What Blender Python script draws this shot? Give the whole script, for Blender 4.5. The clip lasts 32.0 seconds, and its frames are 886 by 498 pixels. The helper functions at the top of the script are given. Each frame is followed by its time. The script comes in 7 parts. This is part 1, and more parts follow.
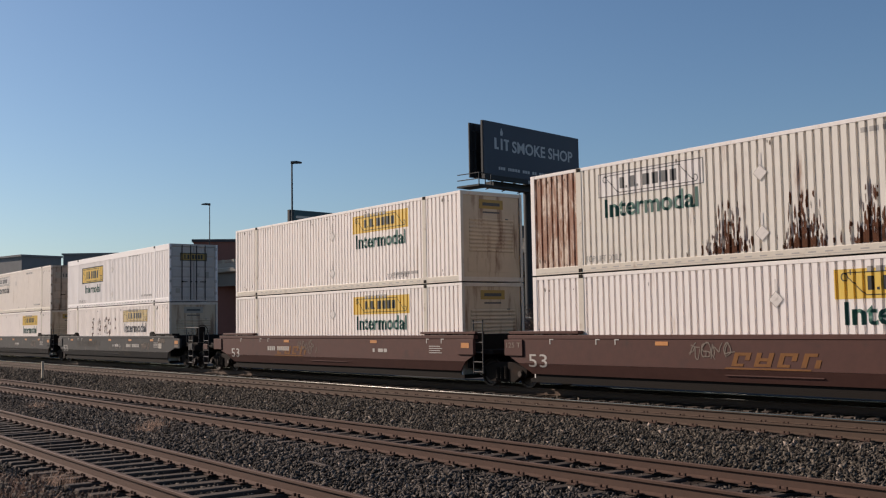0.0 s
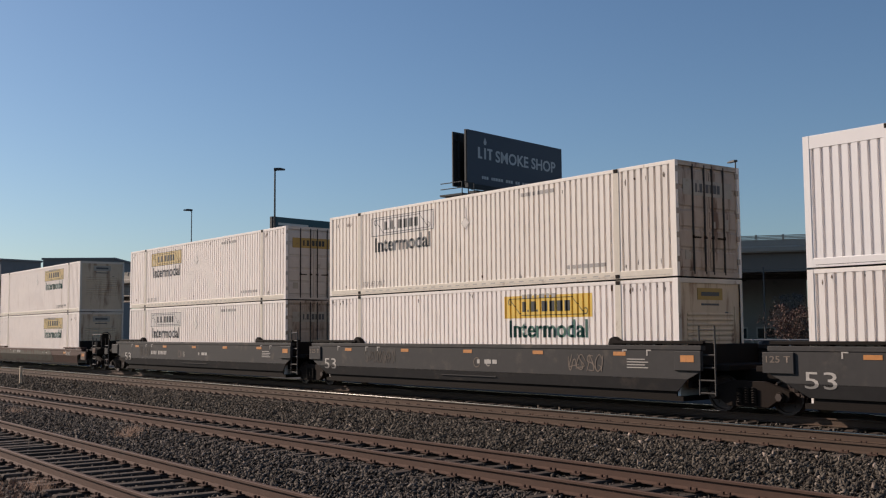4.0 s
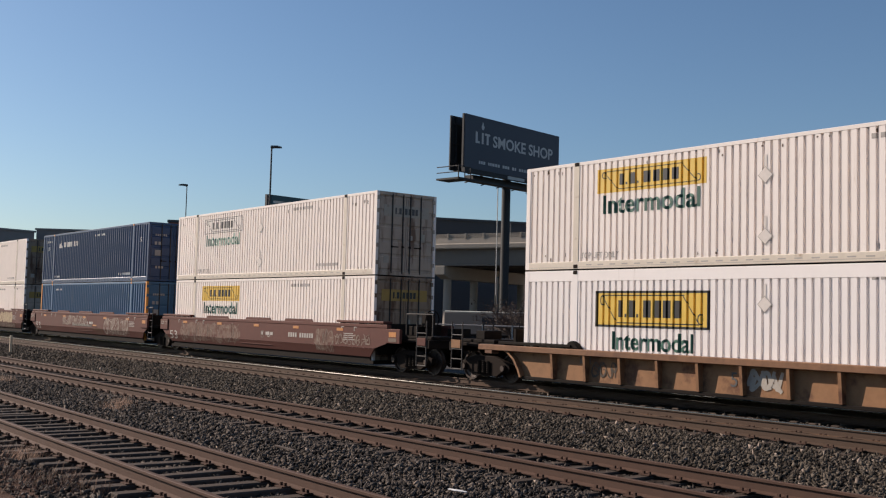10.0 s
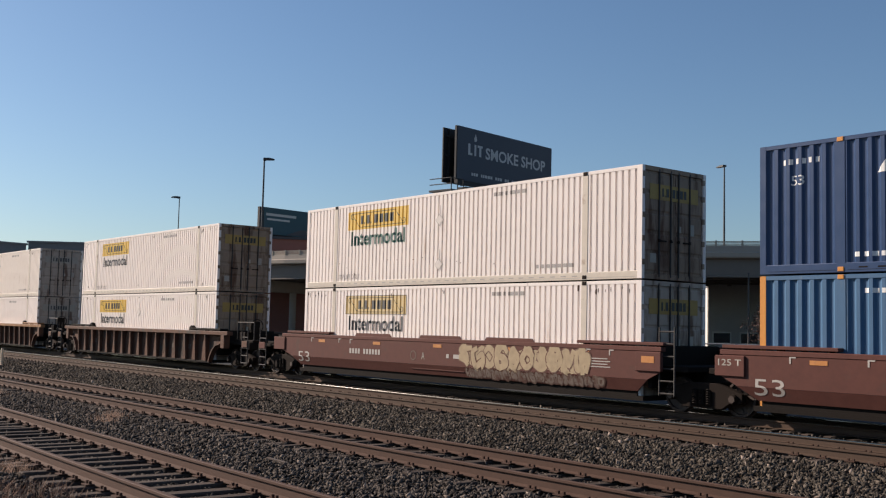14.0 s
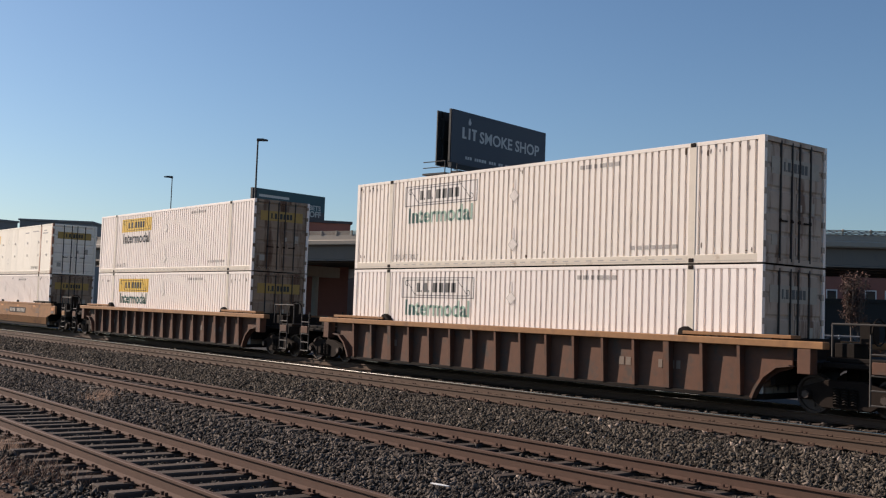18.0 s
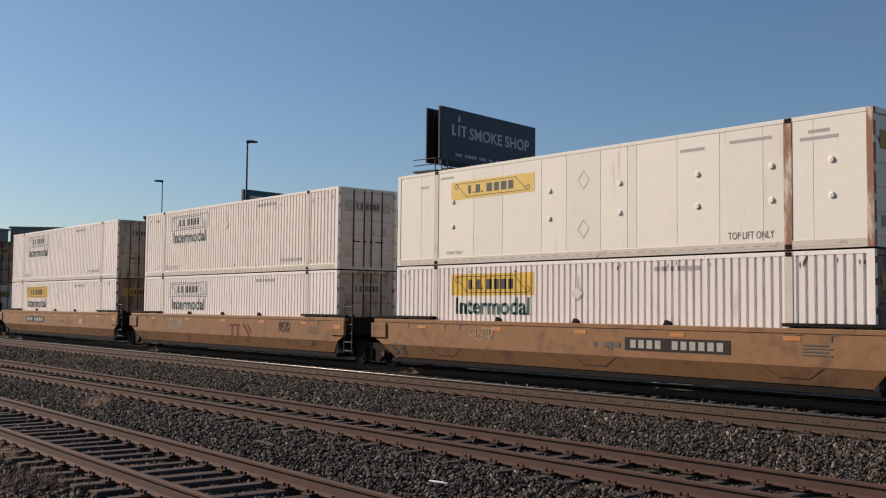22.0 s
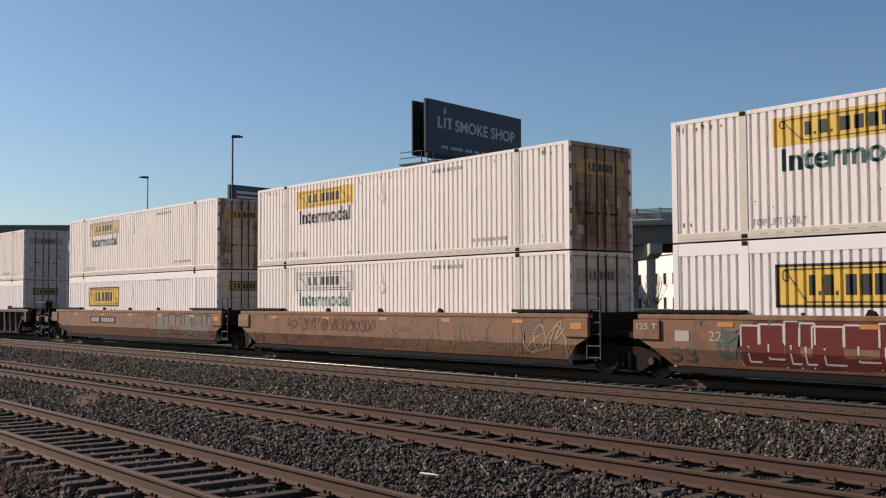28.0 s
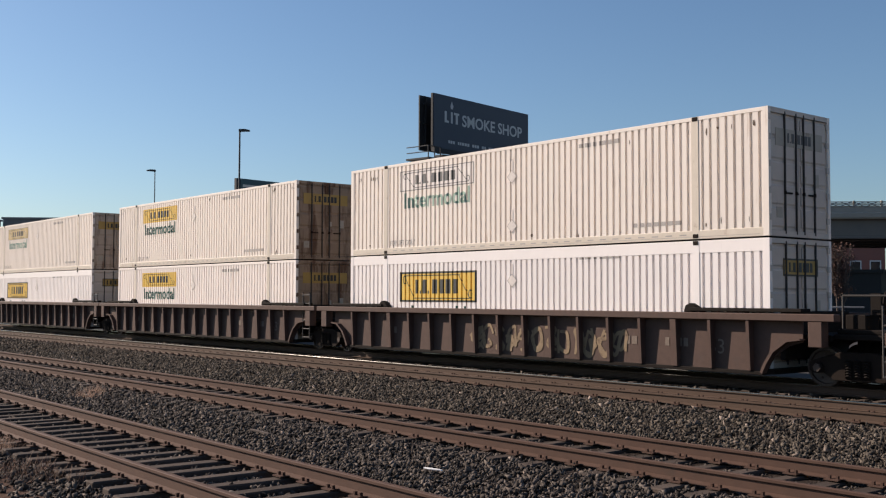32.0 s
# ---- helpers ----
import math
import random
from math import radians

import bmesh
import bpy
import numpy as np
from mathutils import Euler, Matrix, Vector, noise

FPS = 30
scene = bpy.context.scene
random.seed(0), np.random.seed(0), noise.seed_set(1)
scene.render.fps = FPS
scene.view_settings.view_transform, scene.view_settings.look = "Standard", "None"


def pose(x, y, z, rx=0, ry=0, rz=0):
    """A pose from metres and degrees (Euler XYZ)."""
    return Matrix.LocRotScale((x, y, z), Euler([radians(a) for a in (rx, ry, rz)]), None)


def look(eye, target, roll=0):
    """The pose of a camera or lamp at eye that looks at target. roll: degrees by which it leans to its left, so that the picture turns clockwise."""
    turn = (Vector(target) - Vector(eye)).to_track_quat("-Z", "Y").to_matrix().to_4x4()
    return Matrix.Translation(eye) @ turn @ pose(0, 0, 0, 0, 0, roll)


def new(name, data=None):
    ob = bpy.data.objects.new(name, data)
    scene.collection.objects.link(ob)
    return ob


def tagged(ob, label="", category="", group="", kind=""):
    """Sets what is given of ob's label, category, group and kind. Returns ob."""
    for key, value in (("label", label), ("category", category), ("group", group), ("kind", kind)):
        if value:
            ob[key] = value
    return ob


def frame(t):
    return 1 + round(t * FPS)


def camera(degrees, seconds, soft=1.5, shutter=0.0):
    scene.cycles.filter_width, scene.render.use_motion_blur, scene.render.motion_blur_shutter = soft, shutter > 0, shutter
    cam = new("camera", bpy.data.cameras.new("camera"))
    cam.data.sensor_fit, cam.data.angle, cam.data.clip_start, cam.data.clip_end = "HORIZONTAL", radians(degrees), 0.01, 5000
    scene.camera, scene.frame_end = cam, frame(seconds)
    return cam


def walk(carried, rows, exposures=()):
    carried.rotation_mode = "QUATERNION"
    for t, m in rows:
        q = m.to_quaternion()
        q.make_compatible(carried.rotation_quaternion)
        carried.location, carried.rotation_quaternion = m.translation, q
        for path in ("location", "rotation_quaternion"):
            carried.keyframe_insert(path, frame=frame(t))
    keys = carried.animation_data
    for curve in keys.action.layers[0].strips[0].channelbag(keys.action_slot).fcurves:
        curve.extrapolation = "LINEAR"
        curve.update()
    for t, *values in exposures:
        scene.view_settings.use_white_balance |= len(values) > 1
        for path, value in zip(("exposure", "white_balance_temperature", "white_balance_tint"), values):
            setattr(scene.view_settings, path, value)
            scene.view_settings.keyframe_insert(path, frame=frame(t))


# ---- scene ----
# one lens and one small sway of the carried camera: seconds, place, heading, tilt, lean
cam = camera(46.2, 32.0, soft=1.2)
PATH = [
    (0.0, -0.012, 0.009, 1.946, 52.97, 4.11, -0.98),
    (0.5, -0.007, 0.002, 1.946, 52.17, 4.03, -2.19),
    (1.0, -0.005, 0.002, 1.951, 52.10, 4.27, -0.50),
    (1.5, -0.003, -0.001, 1.951, 51.59, 4.15, -0.82),
    (2.0, -0.002, -0.000, 1.954, 51.68, 4.18, -0.28),
    (2.5, -0.001, -0.002, 1.948, 51.66, 4.32, 0.63),
    (3.0, -0.008, -0.009, 1.931, 51.67, 4.43, -0.11),
    (3.5, -0.008, -0.004, 1.932, 51.93, 4.54, -0.43),
    (5.5, -0.014, -0.003, 1.956, 52.17, 5.18, -0.06),
    (6.0, -0.001, -0.007, 1.958, 52.20, 6.06, 0.28),
    (6.5, -0.005, -0.011, 1.913, 52.63, 6.04, 0.94),
    (7.0, -0.009, 0.003, 1.903, 52.95, 5.31, 0.41),
    (7.5, -0.012, 0.010, 1.905, 52.88, 4.96, 0.58),
    (8.0, -0.015, 0.024, 1.898, 52.82, 4.77, 0.79),
    (8.5, -0.026, 0.031, 1.892, 52.62, 4.58, 0.76),
    (9.0, -0.055, 0.034, 1.905, 52.28, 4.24, 0.60),
    (9.5, -0.008, 0.022, 1.906, 52.01, 3.86, 0.80),
    (10.0, -0.004, -0.001, 1.915, 51.66, 3.69, 1.47),
    (10.5, 0.007, -0.008, 1.924, 51.51, 3.86, 1.13),
    (11.0, 0.005, -0.009, 1.917, 51.59, 3.98, 1.24),
    (11.5, 0.020, -0.020, 1.919, 51.58, 3.86, 1.29),
    (12.0, 0.005, -0.007, 1.917, 51.64, 3.83, 1.14),
    (12.5, -0.005, 0.003, 1.913, 51.59, 3.94, 0.83),
    (13.0, -0.007, 0.010, 1.914, 51.56, 4.16, 1.10),
    (13.5, -0.013, 0.017, 1.911, 51.46, 4.48, 1.24),
    (14.0, 0.005, 0.011, 1.907, 51.29, 4.36, 1.35),
    (14.5, 0.006, 0.010, 1.908, 51.13, 4.16, 1.60),
    (16.5, -0.007, -0.007, 1.921, 51.11, 3.97, 1.64),
    (17.0, -0.006, -0.007, 1.908, 51.16, 3.94, 1.91),
    (17.5, -0.004, -0.003, 1.909, 51.03, 3.61, 1.93),
    (18.0, -0.000, -0.001, 1.904, 50.85, 3.46, 2.09),
    (18.5, -0.009, 0.004, 1.901, 50.64, 3.42, 2.06),
    (19.0, -0.020, 0.005, 1.902, 50.55, 3.42, 1.75),
    (19.5, -0.003, 0.005, 1.911, 50.58, 3.43, 1.22),
    (20.0, 0.000, 0.013, 1.910, 50.63, 3.44, 0.67),
    (20.5, -0.003, 0.005, 1.906, 50.70, 3.56, 1.00),
    (21.0, 0.014, 0.005, 1.907, 50.63, 3.36, 1.27),
    (21.5, 0.010, -0.007, 1.912, 50.52, 3.27, 1.24),
    (22.0, 0.011, -0.006, 1.908, 50.44, 3.31, 0.60),
    (22.5, 0.006, -0.001, 1.911, 50.33, 3.20, 0.54),
    (23.0, 0.011, -0.002, 1.913, 50.33, 3.20, 0.57),
    (23.5, 0.014, -0.003, 1.908, 50.35, 3.17, 0.33),
    (24.0, 0.002, 0.004, 1.907, 50.50, 3.04, -0.16),
    (24.5, -0.001, -0.004, 1.910, 50.66, 3.04, -0.54),
    (25.0, -0.000, -0.011, 1.904, 50.47, 2.74, -0.21),
    (25.5, 0.004, -0.006, 1.910, 50.30, 2.42, -0.50),
    (27.5, 0.013, -0.007, 1.912, 49.72, 2.74, -0.04),
    (28.0, 0.011, -0.011, 1.908, 49.74, 2.89, -0.26),
    (28.5, 0.014, -0.008, 1.909, 49.70, 2.89, -0.77),
    (29.0, 0.012, -0.004, 1.906, 49.53, 2.76, -0.51),
    (29.5, 0.013, -0.009, 1.908, 49.59, 2.81, -0.70),
    (30.0, 0.017, -0.010, 1.911, 49.97, 2.75, -0.21),
    (30.5, 0.010, -0.009, 1.907, 50.10, 2.68, 0.30),
    (31.0, 0.010, -0.009, 1.907, 50.04, 2.62, 0.46),
    (31.5, 0.012, -0.009, 1.910, 50.10, 2.61, 0.29),
    (32.0, 0.038, -0.015, 1.917, 50.09, 2.61, 0.13),
]
BRIGHTNESS = [(0.0, -0.18), (2.0, -0.08), (3.0, -0.15), (5.5, -0.2), (7.0, -0.17), (10.0, -0.08), (11.4, 0.0), (12.0, 0.1), (12.5, 0.36), (13.2, 0.4), (14.2, -0.05), (15.5, 0.0), (18.4, 0.05), (19.2, 0.12), (21.0, 0.0), (22.0, -0.22), (23.0, -0.12), (25.0, -0.1), (27.6, -0.03), (29.0, -0.13), (30.0, -0.06), (30.5, -0.03), (31.2, 0.12), (32.0, 0.1)]
walk(cam, [(t, pose(x, y, z, 90 + tilt, 0, turn) @ pose(0, 0, 0, 0, 0, lean)) for t, x, y, z, turn, tilt, lean in PATH],
     exposures=[(t, stops, 6330, 12) for t, stops in BRIGHTNESS])

# ---- sky and sun ----
SUN_TURN, SUN_HEIGHT = 246.0, 28.0      # degrees clockwise from +y, and above the horizon
world = bpy.data.worlds.new("sky")
scene.world = world
world.use_nodes = True
wn = world.node_tree
sky = wn.nodes.new("ShaderNodeTexSky")
sky.sky_type, sky.sun_disc = "NISHITA", False
sky.sun_elevation, sky.sun_rotation = radians(SUN_HEIGHT), radians(SUN_TURN)
sky.air_density, sky.dust_density, sky.ozone_density = 1.0, 0.7, 2.2
tone = wn.nodes.new("ShaderNodeMix")
tone.data_type, tone.blend_type = "RGBA", "MULTIPLY"
tone.inputs["Factor"].default_value, tone.inputs["B"].default_value = 1.0, (0.885, 1.0, 1.085, 1.0)
wn.links.new(sky.outputs[0], tone.inputs["A"])
wn.links.new(tone.outputs["Result"], wn.nodes["Background"].inputs[0])
wn.nodes["Background"].inputs[1].default_value = 0.090
sun_data = bpy.data.lights.new("sun", "SUN")
sun_data.energy, sun_data.angle, sun_data.color = 7.1, radians(0.5), (1.0, 0.845, 0.70)
sun = new("sun", sun_data)
to_sun = Vector((math.sin(radians(SUN_TURN)) * math.cos(radians(SUN_HEIGHT)),
                 math.cos(radians(SUN_TURN)) * math.cos(radians(SUN_HEIGHT)), math.sin(radians(SUN_HEIGHT))))
sun.matrix_world = look(to_sun * 200, (0, 0, 0))

# ---- the train's run along its track: seconds, metres ----
RUN = [(0.0, -245.02), (0.5, -238.39), (1.0, -231.77), (1.5, -225.15), (2.0, -218.55), (2.5, -211.96),
    (3.0, -205.38), (3.5, -198.84), (5.5, -172.85), (6.0, -166.39), (6.5, -159.95), (7.0, -153.50),
    (7.5, -147.06), (8.0, -140.58), (8.5, -134.08), (9.0, -127.59), (9.5, -121.12), (10.0, -114.66),
    (10.5, -108.24), (11.0, -101.84), (11.5, -95.42), (12.0, -88.93), (12.5, -82.46), (13.0, -76.04),
    (13.5, -69.66), (14.0, -63.36), (14.5, -57.05), (16.5, -31.72), (17.0, -25.37), (17.5, -19.00),
    (18.0, -12.63), (18.5, -6.29), (19.0, 0.00), (19.5, 6.25), (20.0, 12.50), (20.5, 18.74),
    (21.0, 24.93), (21.5, 31.07), (22.0, 37.24), (22.5, 43.46), (23.0, 49.68), (23.5, 55.91),
    (24.0, 62.16), (24.5, 68.35), (25.0, 74.49), (25.5, 80.61), (27.5, 105.01), (28.0, 111.08),
    (28.5, 117.25), (29.0, 123.40), (29.5, 129.51), (30.0, 135.56), (30.5, 141.60), (31.0, 147.66),
    (31.5, 153.65), (32.0, 159.59),
]


# ---- shapes ----
class Geo:
    """Collects faces for one mesh."""

    def __init__(self):
        self.v, self.f = [], []

    def add(self, verts, faces):
        n = len(self.v)
        self.v += [tuple(p) for p in verts]
        self.f += [tuple(i + n for i in face) for face in faces]
        return self

    def box(self, x0, x1, y0, y1, z0, z1):
        return self.add([(x0, y0, z0), (x1, y0, z0), (x1, y1, z0), (x0, y1, z0), (x0, y0, z1), (x1, y0, z1), (x1, y1, z1), (x0, y1, z1)],
                        [(3, 2, 1, 0), (4, 5, 6, 7), (0, 1, 5, 4), (1, 2, 6, 5), (2, 3, 7, 6), (3, 0, 4, 7)])

    def prism(self, outline, axis, a, b):
        """An outline in the other two axes, drawn out from a to b along axis x, y or z."""
        put = {"x": lambda p, k: (k, p[0], p[1]), "y": lambda p, k: (p[0], k, p[1]), "z": lambda p, k: (p[0], p[1], k)}[axis]
        n = len(outline)
        verts = [put(p, a) for p in outline] + [put(p, b) for p in outline]
        faces = [tuple(range(n))[::-1], tuple(range(n, 2 * n))] + [(i, (i + 1) % n, n + (i + 1) % n, n + i) for i in range(n)]
        return self.add(verts, faces)

    def rod(self, p, q, r, n=8, r2=None):
        p, q = Vector(p), Vector(q)
        way = (q - p).normalized()
        side = way.orthogonal().normalized()
        up = way.cross(side)
        r2 = r if r2 is None else r2
        ring = [side * math.cos(2 * math.pi * i / n) + up * math.sin(2 * math.pi * i / n) for i in range(n)]
        return self.add([p + d * r for d in ring] + [q + d * r2 for d in ring],
                        [tuple(range(n))[::-1], tuple(range(n, 2 * n))] + [(i, (i + 1) % n, n + (i + 1) % n, n + i) for i in range(n)])

    def quad(self, a, b, c, d):
        return self.add([a, b, c, d], [(0, 1, 2, 3)])

    def mesh(self, name):
        me = bpy.data.meshes.new(name)
        me.from_pydata(self.v, [], self.f)
        bm = bmesh.new()
        bm.from_mesh(me)
        bmesh.ops.recalc_face_normals(bm, faces=bm.faces)
        bm.to_mesh(me)
        bm.free()
        return me


def bevelled(geo, name, width=0.02):
    bm = bmesh.new()
    me = geo.mesh(name)
    bm.from_mesh(me)
    bmesh.ops.bevel(bm, geom=bm.edges[:], offset=width, segments=1, affect="EDGES", clamp_overlap=True)
    bm.to_mesh(me)
    bm.free()
    return me


def part(name, shape, material, parent=None, label="", m=None):
    """One mesh object under a thing or a part."""
    me = shape.mesh(name) if isinstance(shape, Geo) else shape
    if material and not me.materials:
        me.materials.append(material)
    ob = new(name, me)
    ob.parent = parent
    if m is not None:
        ob.matrix_local = m
    if label:
        tagged(ob, label)
    if name in ("name_mark", "panel_outline", "small_print", "stencil_mark", "outline", "graffiti", "spray_line", "rust_scrape", "plate_mark", "door_mark", "notice_sticker", "carrier_mark"):
        tagged(ob, kind="stuff")
    return ob


def thing(name, label, category, group="", kind="", m=None):
    ob = new(name)
    ob.empty_display_size = 0.3
    if m is not None:
        ob.matrix_local = m
    return tagged(ob, label, category, group, kind)


def lettering(text, height, width, bold=0.0):
    """Flat letters in the x-z plane, lower left corner at the origin, fitted to a size."""
    cu = bpy.data.curves.new("letters", "FONT")
    cu.body, cu.size, cu.resolution_u, cu.offset = text, 1.0, 3, bold
    ob = new("letters", cu)
    bpy.context.view_layer.update()
    me = bpy.data.meshes.new_from_object(ob.evaluated_get(bpy.context.evaluated_depsgraph_get()))
    bpy.data.objects.remove(ob)
    co = np.array([v.co[:] for v in me.vertices])
    lo, hi = co.min(0), co.max(0)
    co = (co - lo) / np.maximum(hi - lo, 1e-6)
    for v, c in zip(me.vertices, co):
        v.co = (c[0] * width, 0, c[1] * height)
    return me


def flat(me, x, y, z):
    """A copy of a flat x-z mesh, moved."""
    out = me.copy()
    out.transform(Matrix.Translation((x, y, z)))
    return out


# ---- materials ----
def surface(name, colour, rough=0.6, metal=0.0, grain=8.0, spread=0.18, relief=0.15, streak=0.0, dirt=(0.16, 0.12, 0.09), dirt_share=0.0,
            vary=0.0, island=0.0, fine=60.0, dirt_scale=1.2, depth=0.01, spec=0.5, seed=None):
    """Painted, worn or mineral surface: two scales of tint, stains with their own shape, and fine relief."""
    mat = bpy.data.materials.new(name)
    mat.use_nodes = True
    nt = mat.node_tree
    bsdf = nt.nodes["Principled BSDF"]
    link = nt.links.new

    def node(kind, **values):
        n = nt.nodes.new(kind)
        for k, v in values.items():
            n.inputs[k].default_value = v
        return n

    coord = nt.nodes.new("ShaderNodeTexCoord")
    info = nt.nodes.new("ShaderNodeObjectInfo")
    shift = nt.nodes.new("ShaderNodeVectorMath")
    shift.operation = "MULTIPLY_ADD"
    if seed is None:
        link(info.outputs["Random"], shift.inputs[0])
    else:
        shift.inputs[0].default_value = (seed, seed, seed)
    shift.inputs[1].default_value = (37.0, 11.0, 5.0)
    link(coord.outputs["Object"], shift.inputs[2])
    n1 = node("ShaderNodeTexNoise", Scale=grain, Detail=6.0, Roughness=0.6)
    n2 = node("ShaderNodeTexNoise", Scale=dirt_scale, Detail=5.0, Roughness=0.65)
    n3 = node("ShaderNodeTexNoise", Scale=fine, Detail=3.0)
    for n in (n1, n2, n3):
        link(shift.outputs[0], n.inputs["Vector"])
    if streak:
        stretch = nt.nodes.new("ShaderNodeMapping")
        stretch.inputs["Scale"].default_value = (streak, streak, 0.35)
        link(shift.outputs[0], stretch.inputs["Vector"])
        link(stretch.outputs[0], n2.inputs["Vector"])
    base = [*colour, 1.0]
    dark = [c * (1 - spread) for c in colour] + [1.0]
    light = [min(1.0, c * (1 + spread)) for c in colour] + [1.0]
    ramp = nt.nodes.new("ShaderNodeMix")
    ramp.data_type = "RGBA"
    ramp.inputs["A"].default_value, ramp.inputs["B"].default_value = dark, light
    link(n1.outputs["Fac"], ramp.inputs["Factor"])
    out = ramp.outputs["Result"]
    if vary or island:
        geo = nt.nodes.new("ShaderNodeNewGeometry")
        source = geo.outputs["Random Per Island"] if island else info.outputs["Random"]
        amount = island or vary
        scale = nt.nodes.new("ShaderNodeMapRange")
        scale.inputs["To Min"].default_value, scale.inputs["To Max"].default_value = 1 - amount, 1 + amount
        link(source, scale.inputs["Value"])
        hsv = nt.nodes.new("ShaderNodeHueSaturation")
        link(scale.outputs["Result"], hsv.inputs["Value"])
        link(out, hsv.inputs["Color"])
        out = hsv.outputs["Color"]
    if dirt_share:
        cut = nt.nodes.new("ShaderNodeMapRange")
        cut.interpolation_type = "SMOOTHSTEP"
        cut.inputs["From Min"].default_value = 0.78 - 0.5 * dirt_share
        cut.inputs["From Max"].default_value = 0.98 - 0.5 * dirt_share
        cut.inputs["To Max"].default_value = 0.9
        link(n2.outputs["Fac"], cut.inputs["Value"])
        stain = nt.nodes.new("ShaderNodeMix")
        stain.data_type = "RGBA"
        stain.inputs["B"].default_value = [*dirt, 1.0]
        link(cut.outputs["Result"], stain.inputs["Factor"])
        link(out, stain.inputs["A"])
        out = stain.outputs["Result"]
    link(out, bsdf.inputs["Base Color"])
    rr = nt.nodes.new("ShaderNodeMapRange")
    rr.inputs["To Min"].default_value, rr.inputs["To Max"].default_value = max(0.03, rough - min(0.12, 0.4 * rough)), min(1.0, rough + min(0.12, 0.4 * rough))
    link(n1.outputs["Fac"], rr.inputs["Value"])
    link(rr.outputs["Result"], bsdf.inputs["Roughness"])
    bsdf.inputs["Metallic"].default_value = metal
    bsdf.inputs["Specular IOR Level"].default_value = spec
    if relief:
        bump = node("ShaderNodeBump", Strength=relief, Distance=depth)
        link(n3.outputs["Fac"], bump.inputs["Height"])
        link(bump.outputs[0], bsdf.inputs["Normal"])
    return mat


def glowless(name, colour, rough=0.5, metal=0.0):
    return surface(name, colour, rough, metal, grain=14.0, spread=0.10, relief=0.05)


WHITE = surface("white_container_paint", (0.83, 0.756, 0.700), 0.7, grain=2.0, spread=0.07, relief=0.08, streak=5.0, dirt=(0.55, 0.44, 0.36), dirt_share=0.40, vary=0.04, spec=0.15)
NEW_WHITE = surface("clean_cool_white_container_paint", (0.812, 0.761, 0.730), 0.6, grain=2.0, spread=0.05, relief=0.06, streak=5.0, dirt=(0.58, 0.52, 0.47), dirt_share=0.32, vary=0.03, spec=0.2)
CREAM = surface("cream_container_paint", (0.80, 0.725, 0.65), 0.7, grain=3.0, spread=0.08, relief=0.08, streak=5.0, dirt=(0.40, 0.29, 0.20), dirt_share=0.38, vary=0.05, spec=0.15)
SHEET_CREAM = surface("cream_sheet_container_paint", (0.80, 0.745, 0.645), 0.65, grain=3.0, spread=0.06, relief=0.05, streak=5.0, dirt=(0.50, 0.40, 0.29), dirt_share=0.35, vary=0.04, spec=0.18)
PALE_PAINTS = (WHITE, NEW_WHITE, CREAM)
# pale end plate: grime, and a base dimmed for the shaded end
DOOR_PALE = surface("grimy_shaded_pale_plate", (0.36, 0.33, 0.275), 0.7, grain=6.0, spread=0.2, relief=0.05, dirt=(0.20, 0.14, 0.10), dirt_share=0.45, dirt_scale=3.0)
# door whites: base lowered to hold the ends' shade, with real grime and rust over it
DOORS = [surface("grimy_shaded_white_door_paint", (0.42, 0.35, 0.285), 0.7, grain=3.0, spread=0.15, relief=0.1, streak=2.2, dirt=(0.13, 0.075, 0.05), dirt_share=0.62, spec=0.2, seed=0.17 * k) for k in range(4)]
CLEAN_DOORS = [surface("dusty_shaded_white_door_paint", (0.52, 0.47, 0.42), 0.65, grain=3.0, spread=0.12, relief=0.08, streak=3.0, dirt=(0.22, 0.16, 0.12), dirt_share=0.42, spec=0.2, seed=0.27 * k + 0.4) for k in range(4)]
DARK_DOORS = [surface("rust_stained_shaded_door_paint", (0.29, 0.215, 0.155), 0.75, grain=3.0, spread=0.2, relief=0.12, streak=2.2, dirt=(0.095, 0.05, 0.032), dirt_share=0.66, spec=0.15, seed=0.23 * k + 0.1) for k in range(4)]
# closed-end cream: side paint darkened to include shade, plus dust and streaks
NOSES = [surface("dusty_shaded_cream_paint", (0.55, 0.44, 0.31), 0.7, grain=3.0, spread=0.12, relief=0.1, streak=2.2, dirt=(0.22, 0.12, 0.07), dirt_share=0.58, seed=0.31 * k + 0.05) for k in range(4)]
NOSE = NOSES[0]
RAIL_CREAM = surface("scuffed_container_rail_paint", (0.62, 0.55, 0.46), 0.55, grain=4.0, spread=0.12, relief=0.1, dirt=(0.30, 0.20, 0.13), dirt_share=0.40, vary=0.05, dirt_scale=2.5, spec=0.15)
RUST_WHITE = surface("rust_eaten_white_paint", (0.72, 0.66, 0.58), 0.6, grain=3.0, spread=0.1, relief=0.2, streak=1.6, dirt=(0.26, 0.13, 0.075), dirt_share=0.40, spec=0.15)
RUST_END = surface("heavily_rusted_panel", (0.62, 0.50, 0.40), 0.75, grain=3.0, spread=0.2, relief=0.3, streak=1.4, dirt=(0.23, 0.082, 0.033), dirt_share=0.84, dirt_scale=3.6)
SCUFF = surface("dark_scuffed_paint", (0.16, 0.12, 0.09), 0.8, grain=9.0, spread=0.4, relief=0.1, spec=0.1)
RUST = surface("flaking_rust", (0.115, 0.048, 0.026), 0.9, grain=9.0, spread=0.6, relief=0.4, dirt=(0.05, 0.022, 0.014), dirt_share=0.6, dirt_scale=6.0, spec=0.1)
